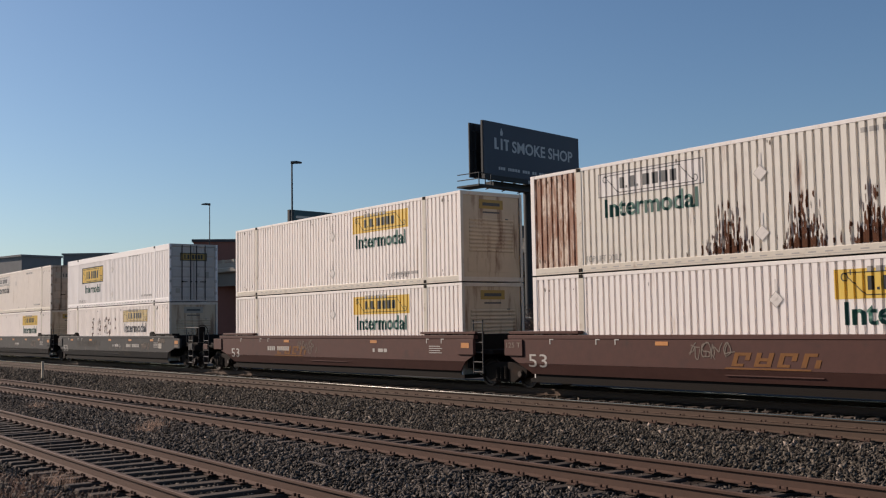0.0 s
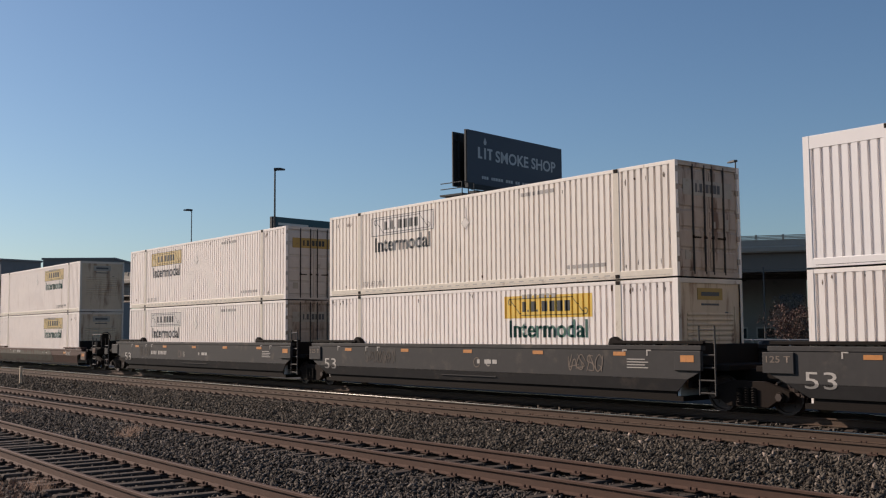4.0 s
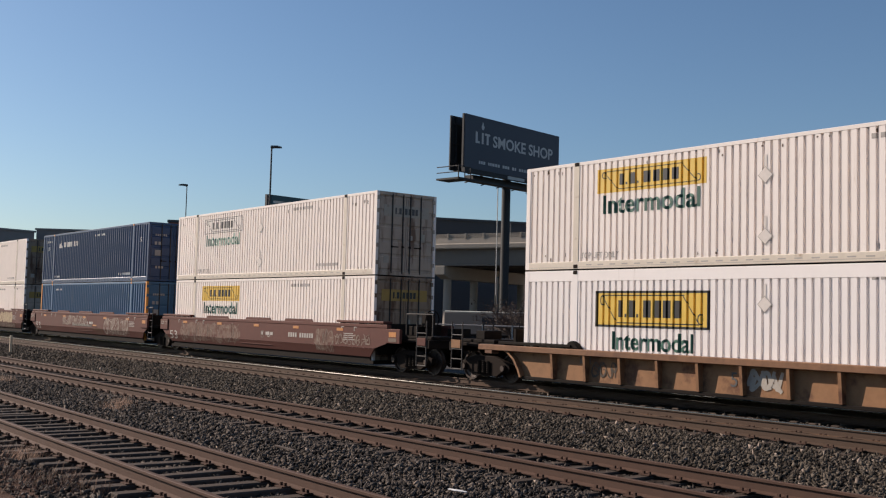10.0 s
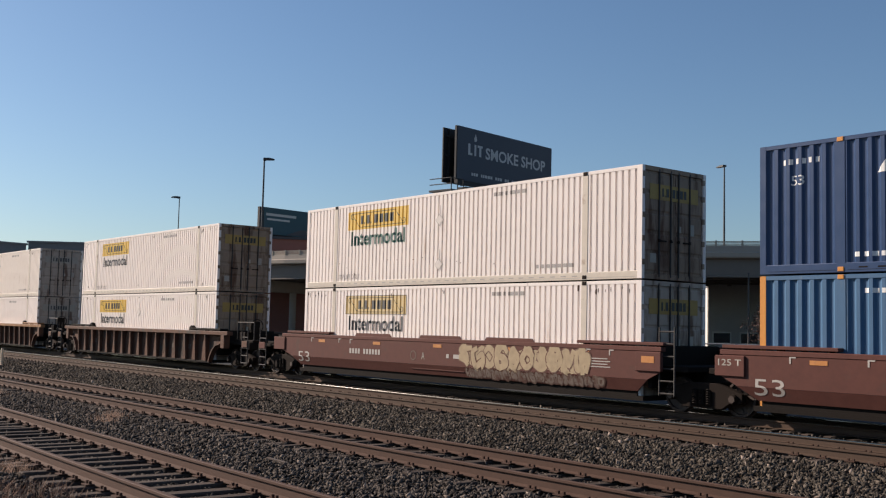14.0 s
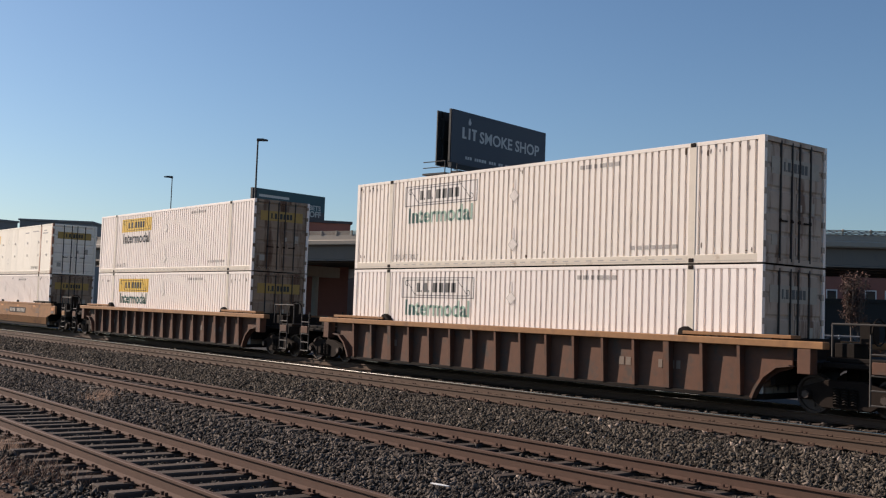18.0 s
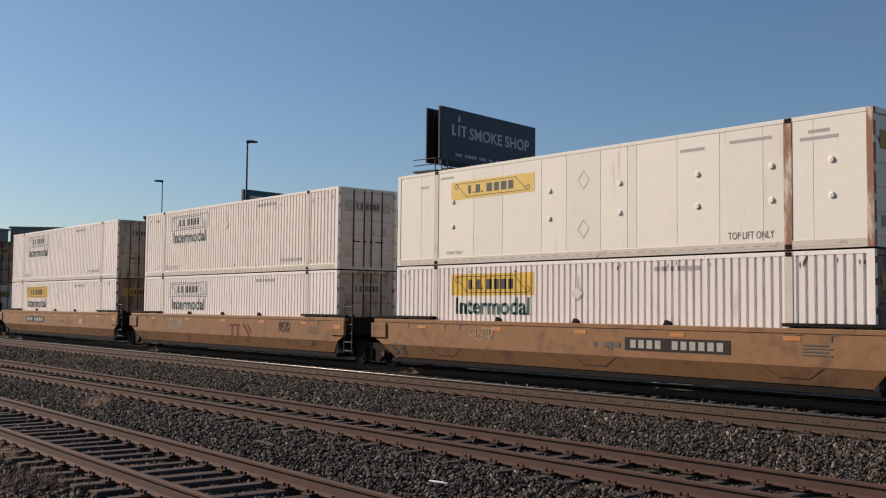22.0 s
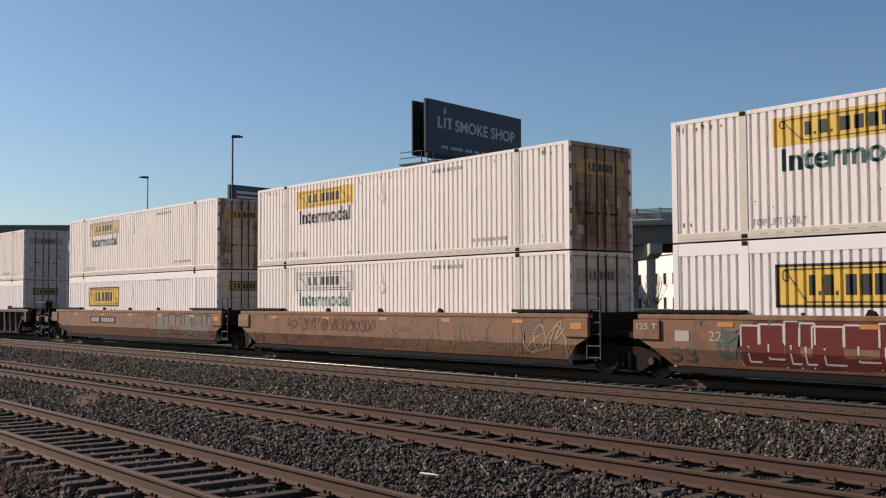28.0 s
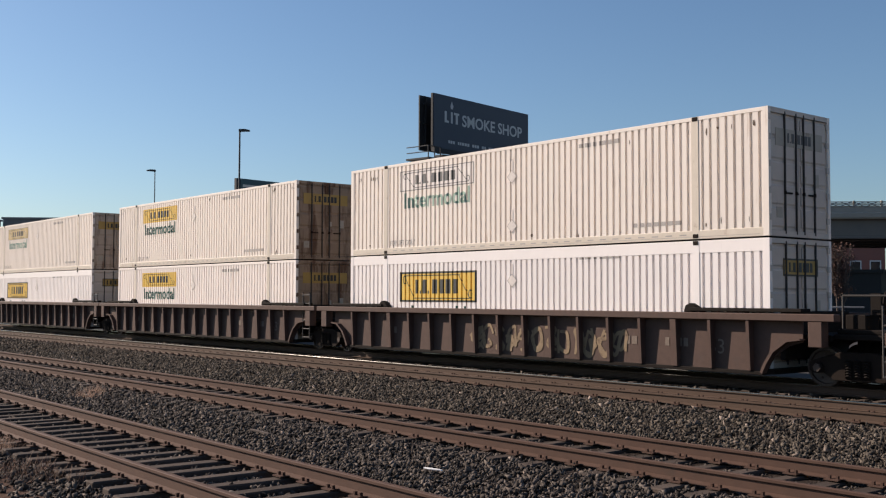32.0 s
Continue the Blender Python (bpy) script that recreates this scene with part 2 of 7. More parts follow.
BLUE = surface("deep_blue_container_paint", (0.011, 0.042, 0.122), 0.42, grain=3.0, spread=0.12, relief=0.06, streak=3.0, dirt=(0.05, 0.08, 0.15), dirt_share=0.25)
PALE_BLUE = surface("faded_blue_container_paint", (0.040, 0.115, 0.22), 0.55, grain=3.0, spread=0.14, relief=0.08, streak=3.0, dirt=(0.12, 0.17, 0.22), dirt_share=0.42)
ORANGE = glowless("orange_post_paint", (0.62, 0.25, 0.04), 0.5)
YELLOW = surface("yellow_decal", (0.70, 0.46, 0.07), 0.45, grain=6.0, spread=0.1, relief=0.03, dirt=(0.55, 0.38, 0.12), dirt_share=0.25, dirt_scale=3.0)
# the side's yellow, darkened for plates on shaded ends, with grime
DOOR_YELLOW = surface("grimy_shaded_yellow_plate", (0.36, 0.235, 0.055), 0.6, grain=6.0, spread=0.2, relief=0.05, dirt=(0.20, 0.13, 0.06), dirt_share=0.45, dirt_scale=3.0)
OLD_YELLOW = surface("bleached_yellow_decal", (0.62, 0.47, 0.22), 0.6, grain=6.0, spread=0.15, relief=0.05, dirt=(0.66, 0.58, 0.46), dirt_share=0.5, dirt_scale=4.0)
FADED_PANEL = surface("bleached_panel_film", (0.70, 0.645, 0.60), 0.6, grain=6.0, spread=0.10, relief=0.05, dirt=(0.52, 0.50, 0.46), dirt_share=0.4, dirt_scale=4.0)
PALE = surface("washed_out_decal", (0.55, 0.55, 0.48), 0.6, grain=6.0, spread=0.12, relief=0.05, dirt=(0.70, 0.66, 0.60), dirt_share=0.4, dirt_scale=4.0)
BLACK = glowless("black_ink", (0.018, 0.018, 0.018), 0.5)
GREY_INK = surface("grey_worn_ink", (0.075, 0.072, 0.07), 0.6, grain=10.0, spread=0.3, relief=0.03)
FAINT = surface("faint_grey_ink", (0.36, 0.33, 0.30), 0.6, grain=10.0, spread=0.3, relief=0.03)
GREEN = surface("dark_green_ink", (0.010, 0.075, 0.050), 0.5, grain=10.0, spread=0.2, relief=0.03)
WORN_GREEN = surface("worn_green_ink", (0.085, 0.125, 0.10), 0.6, grain=10.0, spread=0.3, relief=0.03)
PALE_GREEN = surface("faded_green_ink", (0.22, 0.33, 0.26), 0.6, grain=10.0, spread=0.25, relief=0.03)
HOLDER = surface("worn_white_placard", (0.68, 0.62, 0.57), 0.7, grain=9.0, spread=0.15, relief=0.03, dirt=(0.42, 0.36, 0.31), dirt_share=0.4, dirt_scale=5.0, spec=0.15)
PLACARD = glowless("white_placard", (0.80, 0.78, 0.74), 0.5)
CAST = surface("dark_cast_steel", (0.020, 0.014, 0.011), 0.9, 0.0, grain=12.0, spread=0.3, relief=0.25, dirt=(0.04, 0.022, 0.014), dirt_share=0.35, spec=0.12)
DARK = surface("grimy_black_steel", (0.017, 0.0135, 0.0115), 0.8, grain=10.0, spread=0.35, relief=0.2, dirt=(0.022, 0.016, 0.012), dirt_share=0.3, spec=0.08)
WHEEL = surface("worn_wheel_steel", (0.06, 0.042, 0.034), 0.55, 0.4, grain=12.0, spread=0.3, relief=0.15)


def car_paint(name, colour, dirt, share=0.4):
    return surface(name, colour, 0.66, grain=5.0, spread=0.28, relief=0.18, dirt=dirt, dirt_share=share, dirt_scale=1.5, vary=0.05, spec=0.18)


BROWN = car_paint("brown_car_paint", (0.085, 0.038, 0.030), (0.055, 0.032, 0.027))
GREY = car_paint("dark_grey_car_paint", (0.047, 0.043, 0.041), (0.095, 0.078, 0.066), 0.5)
DULL_BROWN = car_paint("dusty_grey_brown_car_paint", (0.098, 0.058, 0.045), (0.066, 0.048, 0.040), 0.5)
RED = car_paint("oxide_red_car_paint", (0.115, 0.044, 0.034), (0.085, 0.050, 0.039))
TAN = car_paint("ochre_yellow_car_paint", (0.275, 0.144, 0.066), (0.17, 0.093, 0.053), 0.55)
RUSTY_TAN = car_paint("rust_streaked_ochre_paint", (0.225, 0.120, 0.068), (0.150, 0.080, 0.052), 0.6)
GOLD = car_paint("weathered_gold_car_paint", (0.27, 0.145, 0.075), (0.115, 0.055, 0.036), 0.55)
UMBER = car_paint("rusted_brown_car_paint", (0.118, 0.060, 0.039), (0.070, 0.056, 0.047), 0.62)
STENCIL = surface("dull_stencil_paint", (0.20, 0.16, 0.13), 0.8, grain=12.0, spread=0.3, relief=0.02, spec=0.1)
DUSK = car_paint("sooty_brown_car_paint", (0.095, 0.060, 0.048), (0.075, 0.055, 0.048), 0.45)
REFLECT = surface("grimy_orange_reflector", (0.50, 0.20, 0.05), 0.5, grain=9.0, spread=0.25, relief=0.02, dirt=(0.16, 0.08, 0.04), dirt_share=0.4, dirt_scale=5.0)
CHALK = surface("chalk_white_stencil", (0.42, 0.38, 0.34), 0.7, grain=12.0, spread=0.3, relief=0.02)

RUSTY_RAIL = surface("rusty_rail_steel", (0.085, 0.050, 0.037), 0.75, 0.1, grain=6.0, spread=0.25, relief=0.15, dirt=(0.06, 0.042, 0.034), dirt_share=0.35, spec=0.15)
BROWN_RAIL = surface("dusty_brown_rail_steel", (0.088, 0.058, 0.042), 0.7, 0.2, grain=6.0, spread=0.2, relief=0.12, dirt=(0.08, 0.052, 0.038), dirt_share=0.3, spec=0.15)
SHINY = surface("polished_rail_head", (0.24, 0.22, 0.20), 0.09, 1.0, grain=5.0, spread=0.1, relief=0.0)
TIE = surface("weathered_timber", (0.072, 0.055, 0.045), 0.9, grain=9.0, spread=0.35, relief=0.5, dirt=(0.03, 0.024, 0.020), dirt_share=0.4, vary=0.25, fine=40.0, spec=0.12)
STONE = surface("grey_ballast_stone", (0.072, 0.060, 0.051), 0.9, grain=20.0, spread=0.4, relief=0.3, island=0.9, spec=0.12)
WARM_STONE = surface("tan_ballast_stone", (0.070, 0.058, 0.046), 0.9, grain=20.0, spread=0.4, relief=0.3, island=0.85, spec=0.12)
FLECK = surface("pale_broken_stone", (0.24, 0.19, 0.155), 0.9, grain=20.0, spread=0.3, relief=0.3, island=0.4, spec=0.12)
GRAVEL = surface("packed_ballast", (0.038, 0.029, 0.024), 1.0, grain=16.0, spread=0.6, relief=1.0, dirt=(0.10, 0.07, 0.05), dirt_share=0.3, fine=26.0, dirt_scale=0.3, depth=0.04, spec=0.05)
EARTH = surface("dry_brown_earth", (0.092, 0.056, 0.041), 1.0, grain=5.0, spread=0.4, relief=0.8, fine=30.0, depth=0.03, spec=0.05)
CONCRETE = surface("weathered_concrete", (0.36, 0.31, 0.255), 0.9, grain=1.5, spread=0.12, relief=0.15, streak=0.6, dirt=(0.20, 0.18, 0.16), dirt_share=0.35, fine=12.0)
GIRDER = surface("grey_painted_girder", (0.175, 0.148, 0.124), 0.7, grain=1.2, spread=0.12, relief=0.1, streak=0.5, dirt=(0.11, 0.10, 0.10), dirt_share=0.35)
RAILING = surface("weathered_tan_railing_paint", (0.40, 0.335, 0.26), 0.7, grain=2.0, spread=0.15, relief=0.05, dirt=(0.24, 0.19, 0.15), dirt_share=0.35)
GALV = surface("galvanised_steel", (0.36, 0.35, 0.34), 0.5, 0.6, grain=6.0, spread=0.12, relief=0.05)
SIGN_NAVY = surface("dark_slate_blue_poster", (0.046, 0.053, 0.072), 0.6, grain=0.8, spread=0.12, relief=0.02)
SIGN_BACK = glowless("black_sign_frame", (0.020, 0.020, 0.021), 0.7)
SIGN_INK = glowless("pale_sign_letters", (0.50, 0.49, 0.47), 0.6)
TEAL = surface("teal_poster", (0.035, 0.085, 0.095), 0.6, grain=0.5, spread=0.25, relief=0.02, dirt=(0.10, 0.16, 0.17), dirt_share=0.35, dirt_scale=0.35)
LADDER = glowless("dark_worn_ladder_paint", (0.036, 0.031, 0.028), 0.7)
LAMP_POST = glowless("dark_lamp_post_paint", (0.05, 0.048, 0.047), 0.5)
WARM_WALL = surface("brown_grey_sheet_wall", (0.17, 0.145, 0.12), 0.85, grain=0.6, spread=0.2, relief=0.05, streak=0.5, dirt=(0.10, 0.085, 0.075), dirt_share=0.5)
BRICK_RED = surface("red_brown_wall", (0.28, 0.115, 0.085), 0.9, grain=1.2, spread=0.15, relief=0.1)
SLATE = surface("charcoal_wall", (0.060, 0.060, 0.063), 0.8, grain=0.8, spread=0.2, relief=0.05)
SOFT_GREY = surface("grey_rendered_wall", (0.10, 0.094, 0.09), 0.9, grain=0.8, spread=0.12, relief=0.1)
LIGHT_WALL = surface("light_grey_rendered_wall", (0.48, 0.45, 0.42), 0.9, grain=0.8, spread=0.12, relief=0.1, streak=0.5, dirt=(0.30, 0.28, 0.26), dirt_share=0.4)
# far walls: distance haze put into the colour as a lighter grey
HAZE_GREY = surface("haze_lightened_grey_wall", (0.22, 0.21, 0.20), 0.9, grain=0.8, spread=0.2, relief=0.05)
PALE_WALL = surface("white_rendered_wall", (0.72, 0.69, 0.64), 0.8, grain=0.8, spread=0.08, relief=0.06)
GLASS = glowless("dark_window_glass", (0.02, 0.024, 0.03), 0.1)
BARK = surface("grey_brown_bark", (0.10, 0.075, 0.06), 0.95, grain=12.0, spread=0.3, relief=0.5)
LEAF_RED = surface("russet_leaves", (0.085, 0.040, 0.026), 0.8, grain=8.0, spread=0.4, relief=0.05, island=0.45)
LEAF_DRY = surface("dry_brown_leaves", (0.088, 0.050, 0.030), 0.8, grain=8.0, spread=0.4, relief=0.05, island=0.45)
STRAW = surface("dry_grass", (0.19, 0.105, 0.066), 0.9, grain=8.0, spread=0.3, relief=0.05, island=0.4)
ASPHALT = surface("dark_asphalt", (0.050, 0.047, 0.045), 0.95, grain=3.0, spread=0.25, relief=0.3, dirt=(0.085, 0.075, 0.065), dirt_share=0.4, dirt_scale=0.15, spec=0.1)


# ---- ground and tracks ----
TRAIN_Y = 21.55
TRACKS = [("track_1", TRAIN_Y, 0.0, -150, 45, BROWN_RAIL, SHINY), ("track_2", 17.42, 0.0, -150, 45, BROWN_RAIL, SHINY),
          ("track_3", 10.50, 0.0, -110, 40, RUSTY_RAIL, None), ("track_4", 5.52, -0.020, -70, 40, RUSTY_RAIL, None)]


def numbers_mesh(name, verts, faces):
    """A mesh from arrays; all faces have the same number of corners."""
    me = bpy.data.meshes.new(name)
    k = faces.shape[1]
    me.vertices.add(len(verts))
    me.vertices.foreach_set("co", verts.astype(np.float32).ravel())
    me.loops.add(faces.size)
    me.loops.foreach_set("vertex_index", faces.astype(np.int32).ravel())
    me.polygons.add(len(faces))
    me.polygons.foreach_set("loop_start", np.arange(0, faces.size, k, dtype=np.int32))
    me.update(calc_edges=True)
    return me


ground = Geo()
ground.quad((-1500, -400, -0.32), (1200, -400, -0.32), (1200, 1800, -0.32), (-1500, 1800, -0.32))
tagged(part("ground", ground, ASPHALT), "dark bare ground with patches of asphalt beyond the tracks", "ground", kind="structure")


def ballast_sheet():
    xs, ys = np.arange(-150, 46, 0.5), np.arange(3.2, 25.6, 0.35)
    gx, gy = np.meshgrid(xs, ys)
    gz = np.array([-0.245 + 0.03 * noise.noise(Vector((x * 0.8, y * 0.8, 0))) for x, y in zip(gx.ravel(), gy.ravel())]).reshape(gx.shape)
    for _, ty, slope, *_ in TRACKS[:3]:
        gz = np.where(abs(gy - ty - slope * gx) < 1.5, gz + 0.015, gz)
    gz = np.where(abs(gy - 5.52 + 0.02 * gx) < 1.5, gz - 0.03, gz)
    gz[0, :] -= 0.25
    gz[-1, :] -= 0.25
    n, m = gx.shape
    idx = np.arange(n * m).reshape(n, m)
    faces = np.stack([idx[:-1, :-1], idx[:-1, 1:], idx[1:, 1:], idx[1:, :-1]], -1).reshape(-1, 4)
    return numbers_mesh("ballast_bed", np.stack([gx, gy, gz], -1).reshape(-1, 3), faces)


bed = tagged(part("ballast_bed", ballast_sheet(), GRAVEL), "wide bed of dark grey crushed stone under the tracks", "ballast bed", kind="structure")

earth = Geo()
rng = random.Random(5)
edge = [(-90 + i * 2.0, 4.0 + 0.35 * math.sin(i * 0.9) + rng.uniform(-0.15, 0.15)) for i in range(70)]
for (xa, ya), (xb, yb) in zip(edge[:-1], edge[1:]):
    earth.quad((xa, -30, -0.20), (xb, -30, -0.20), (xb, yb, -0.225), (xa, ya, -0.225))
tagged(part("dirt_verge", earth, EARTH), "brown dry dirt verge beside the ballast", "dirt", kind="structure")


def stone_field(seed, count, x0, x1, y0, y1, size, lift=0.0):
    """Loose angular stones: stretched and turned octahedra."""
    r = np.random.default_rng(seed)
    base = np.array([(1, 0, 0), (-1, 0, 0), (0, 1, 0), (0, -1, 0), (0, 0, 1), (0, 0, -1)], float)
    tri = np.array([(0, 2, 4), (2, 1, 4), (1, 3, 4), (3, 0, 4), (2, 0, 5), (1, 2, 5), (3, 1, 5), (0, 3, 5)])
    v = base[None] * r.uniform(0.55, 1.25, (count, 6, 1)) + r.uniform(-0.28, 0.28, (count, 6, 3))
    v *= (size * r.uniform(0.55, 1.35, (count, 1, 1))) * np.stack([r.uniform(0.9, 1.75, count), r.uniform(0.6, 1.0, count), r.uniform(0.45, 0.85, count)], -1)[:, None, :]
    q = r.normal(size=(count, 4))
    q /= np.linalg.norm(q, axis=1, keepdims=True)
    w, x, y, z = q.T
    rot = np.stack([1 - 2 * (y * y + z * z), 2 * (x * y - z * w), 2 * (x * z + y * w), 2 * (x * y + z * w), 1 - 2 * (x * x + z * z), 2 * (y * z - x * w),
                    2 * (x * z - y * w), 2 * (y * z + x * w), 1 - 2 * (x * x + y * y)], -1).reshape(-1, 3, 3)
    v = np.einsum("nij,nkj->nki", rot, v)
    px = r.uniform(x0, x1, count)
    py = r.uniform(y0, y1, count)
    pz = -0.235 + lift + r.uniform(-0.012, 0.028, count)
    for _, ty, slope, *_ in TRACKS:
        side = abs(py - ty - slope * px)
        pz = np.where((side < 0.86) & (side > 0.62), pz - 0.05, pz)
    in4 = abs(py - 5.52 + 0.02 * px) < 1.35
    pz = np.where(in4, pz - 0.028, pz)
    v += np.stack([px, py, pz], -1)[:, None, :]
    faces = (tri[None] + 6 * np.arange(count)[:, None, None]).reshape(-1, 3)
    return v.reshape(-1, 3), faces


def stones(label, seed, patches, material=STONE):
    vs, fs, n = [], [], 0
    for i, (count, x0, x1, y0, y1, size, lift) in enumerate(patches):
        v, f = stone_field(seed + i, count, x0, x1, y0, y1, size, lift)
        vs.append(v), fs.append(f + n)
        n += len(v)
    ob = part("ballast_stones", numbers_mesh("ballast_stones", np.concatenate(vs), np.concatenate(fs)), material)
    return tagged(ob, label, "ballast", kind="stuff")


stones("loose grey crushed stones between the near tracks", 11,
       [(18000, -16, -3, 6.4, 9.9, 0.037, 0), (17000, -32, -16, 6.4, 9.9, 0.039, 0), (15000, -26, -5, 3.6, 6.5, 0.037, 0), (5000, -48, -32, 5.5, 10, 0.045, 0),
        (7000, -28, -3, 9.5, 11.5, 0.034, -0.01)])
stones("loose grey crushed stones between the middle tracks", 31,
       [(25000, -20, -3, 11.2, 16.7, 0.040, 0), (23000, -42, -20, 11.2, 16.7, 0.045, 0), (7000, -70, -42, 10.5, 16.7, 0.06, 0), (7000, -40, 2, 16.7, 20.6, 0.045, 0),
        (5000, -80, -40, 16.5, 20.6, 0.06, 0), (3000, -28, 6, 20.6, 23.5, 0.05, 0)], WARM_STONE)
stones("scattered pale broken stones on the ballast", 51, [(260, -32, -3, 6.4, 9.9, 0.042, 0.012), (420, -42, -3, 11.2, 16.7, 0.05, 0.012), (60, -26, -5, 3.6, 6.5, 0.035, 0.01)], FLECK)


def rail_outline(y):
    """Foot, web and head of a rail, its top at height 0."""
    half = [(0.070, -0.178), (0.070, -0.166), (0.014, -0.145), (0.012, -0.045), (0.036, -0.034), (0.036, -0.006), (0.028, 0.0)]
    return [(y + a, b) for a, b in half] + [(y - a, b) for a, b in half[::-1]]


def track(name, ty, slope, x0, x1, steel, polish):
    t = thing(name, "railway track with steel rails on weathered timber ties", "railway track", kind="structure",
              m=pose(0, ty, 0, 0, 0, math.degrees(math.atan(slope))))
    for side in (-0.753, 0.753):
        rail = part("rail", Geo().prism(rail_outline(side), "x", x0, x1), steel, t)
        if polish:
            k = -1 if side > 0 else 1
            bow = [(side + k * 0.028, 0.003), (side + k * 0.034, 0.000), (side + k * 0.0378, -0.006), (side + k * 0.0385, -0.013), (side + k * 0.0365, -0.018)]
            part("rail_head", Geo().prism([(side - k * 0.027, 0.003), *bow, (side + k * 0.02, -0.017), (side - k * 0.027, -0.004)], "x", x0, x1), polish, rail, "shiny worn rail top")
    rng = random.Random(name)
    tie_mesh = bevelled(Geo().box(-0.10, 0.10, -1.28, 1.28, -0.16, 0.0), "tie", 0.016)
    tie_mesh.materials.append(TIE)
    lo = max(x0, {"track_4": -46, "track_3": -74, "track_2": -80, "track_1": -78}[name])
    x, bits, count = min(x1, 8), Geo(), 0
    while x > lo:
        rise = -0.182 if name == "track_4" else -0.188
        ob = new("tie", tie_mesh)
        ob.parent = t
        ob.matrix_local = pose(x + rng.uniform(-0.03, 0.03), rng.uniform(-0.05, 0.05), rise + rng.uniform(-0.018, 0.002), rng.uniform(-0.5, 0.5), rng.uniform(-2, 2), rng.uniform(-2.2, 2.2))
        if name != "track_1":
            for side in (-0.753, 0.753):
                bits.box(x - 0.09, x + 0.09, side - 0.17, side + 0.17, -0.180, -0.166)
                for dy in (-0.105, 0.105):
                    for dx in (-0.05, 0.05):
                        bits.box(x + dx - 0.015, x + dx + 0.015, side + dy - 0.018, side + dy + 0.018, -0.168, -0.128)
        x -= 0.53
        count += 1
    if bits.v:
        tagged(part("tie_plates", bits, RUSTY_RAIL, t, "rusty tie plates and spikes"), kind="stuff")
    return t


# ---- the overpass beyond the train ----
BRIDGE = [(-175, 52.0), (-150, 56.5), (-132, 60.0), (-112, 64.8), (-90, 71.8), (-77, 76.3), (-64, 82.3), (-52, 91.0), (-43, 100.0), (-32, 114.0), (-22, 130.0)]


def overpass():
    t = thing("overpass", "long grey concrete road overpass on round columns with a steel railing", "overpass", kind="structure")
    width = 21.0
    for (xa, ya), (xb, yb) in zip(BRIDGE[:-1], BRIDGE[1:]):
        run, turn = math.hypot(xb - xa, yb - ya), math.degrees(math.atan2(yb - ya, xb - xa))
        m = pose(xa, ya, 0, 0, 0, turn)
        part("deck", Geo().prism([(0.0, 9.35), (width, 9.35), (width, 9.7), (0.0, 9.7)], "x", 0, run + 0.25), CONCRETE, t, m=m)
        lip = [(-0.12, 9.45), (0.28, 9.45), (0.28, 10.5), (0.05, 10.5), (-0.02, 9.95), (-0.12, 9.85)]
        part("parapet", Geo().prism(lip, "x", 0, run + 0.05), CONCRETE, t, m=m)
        part("parapet", Geo().prism([(width - a, b) for a, b in lip], "x", 0, run + 0.2), CONCRETE, t, m=m)
        for gy in (0.7, 5.2, 10.5, 15.8, width - 0.7):
            part("girder", Geo().prism([(gy - 0.25, 7.5), (gy + 0.25, 7.5), (gy + 0.25, 7.62), (gy + 0.06, 7.68), (gy + 0.06, 9.2), (gy + 0.2, 9.35),
                                        (gy - 0.2, 9.35), (gy - 0.06, 9.2), (gy - 0.06, 7.68), (gy - 0.25, 7.62)], "x", 0, run + 0.1), GIRDER, t, m=m)
        rails = part("railing", Geo().box(0, run, 0.06, 0.14, 10.92, 11.0).box(0, run, 0.06, 0.14, 10.785, 10.875).box(0, run, 0.06, 0.14, 10.65, 10.74).box(0, run, 0.06, 0.14, 10.51, 10.605), RAILING, t, m=m)
        n = max(2, round(run / 2.4))
        for i in range(n):
            part("railing_post", Geo().box(i * run / n - 0.09, i * run / n + 0.09, 0.0, 0.2, 10.5, 11.06), RAILING, rails)
    for px, py, turn in [(-146, 57.3, 10), (-118, 63.4, 14), (-91, 71.5, 19), (-64.0, 81.6, 56), (-41.5, 102, 50)]:
        m = pose(px, py, 0, 0, 0, turn)
        cap = part("pier_cap", bevelled(Geo().prism([(0.1, 6.5), (1.4, 6.05), (width - 1.4, 6.05), (width - 0.1, 6.5), (width - 0.1, 7.5), (0.1, 7.5)], "x", -0.65, 0.65), "pier_cap", 0.05), CONCRETE, t, m=m)
        for cy in (1.8, 7.6, 13.4, 19.2):
            part("column", Geo().rod((0, cy, -0.4), (0, cy, 6.15), 0.45, 20), CONCRETE, cap)
    return t


# ---- billboards and lamps ----
def plane_pose(left, right, z):
    """A pose whose x runs along a wall from left to right, its -y side facing the viewer."""
    return pose(left[0], left[1], z, 0, 0, math.degrees(math.atan2(right[1] - left[1], right[0] - left[0])))


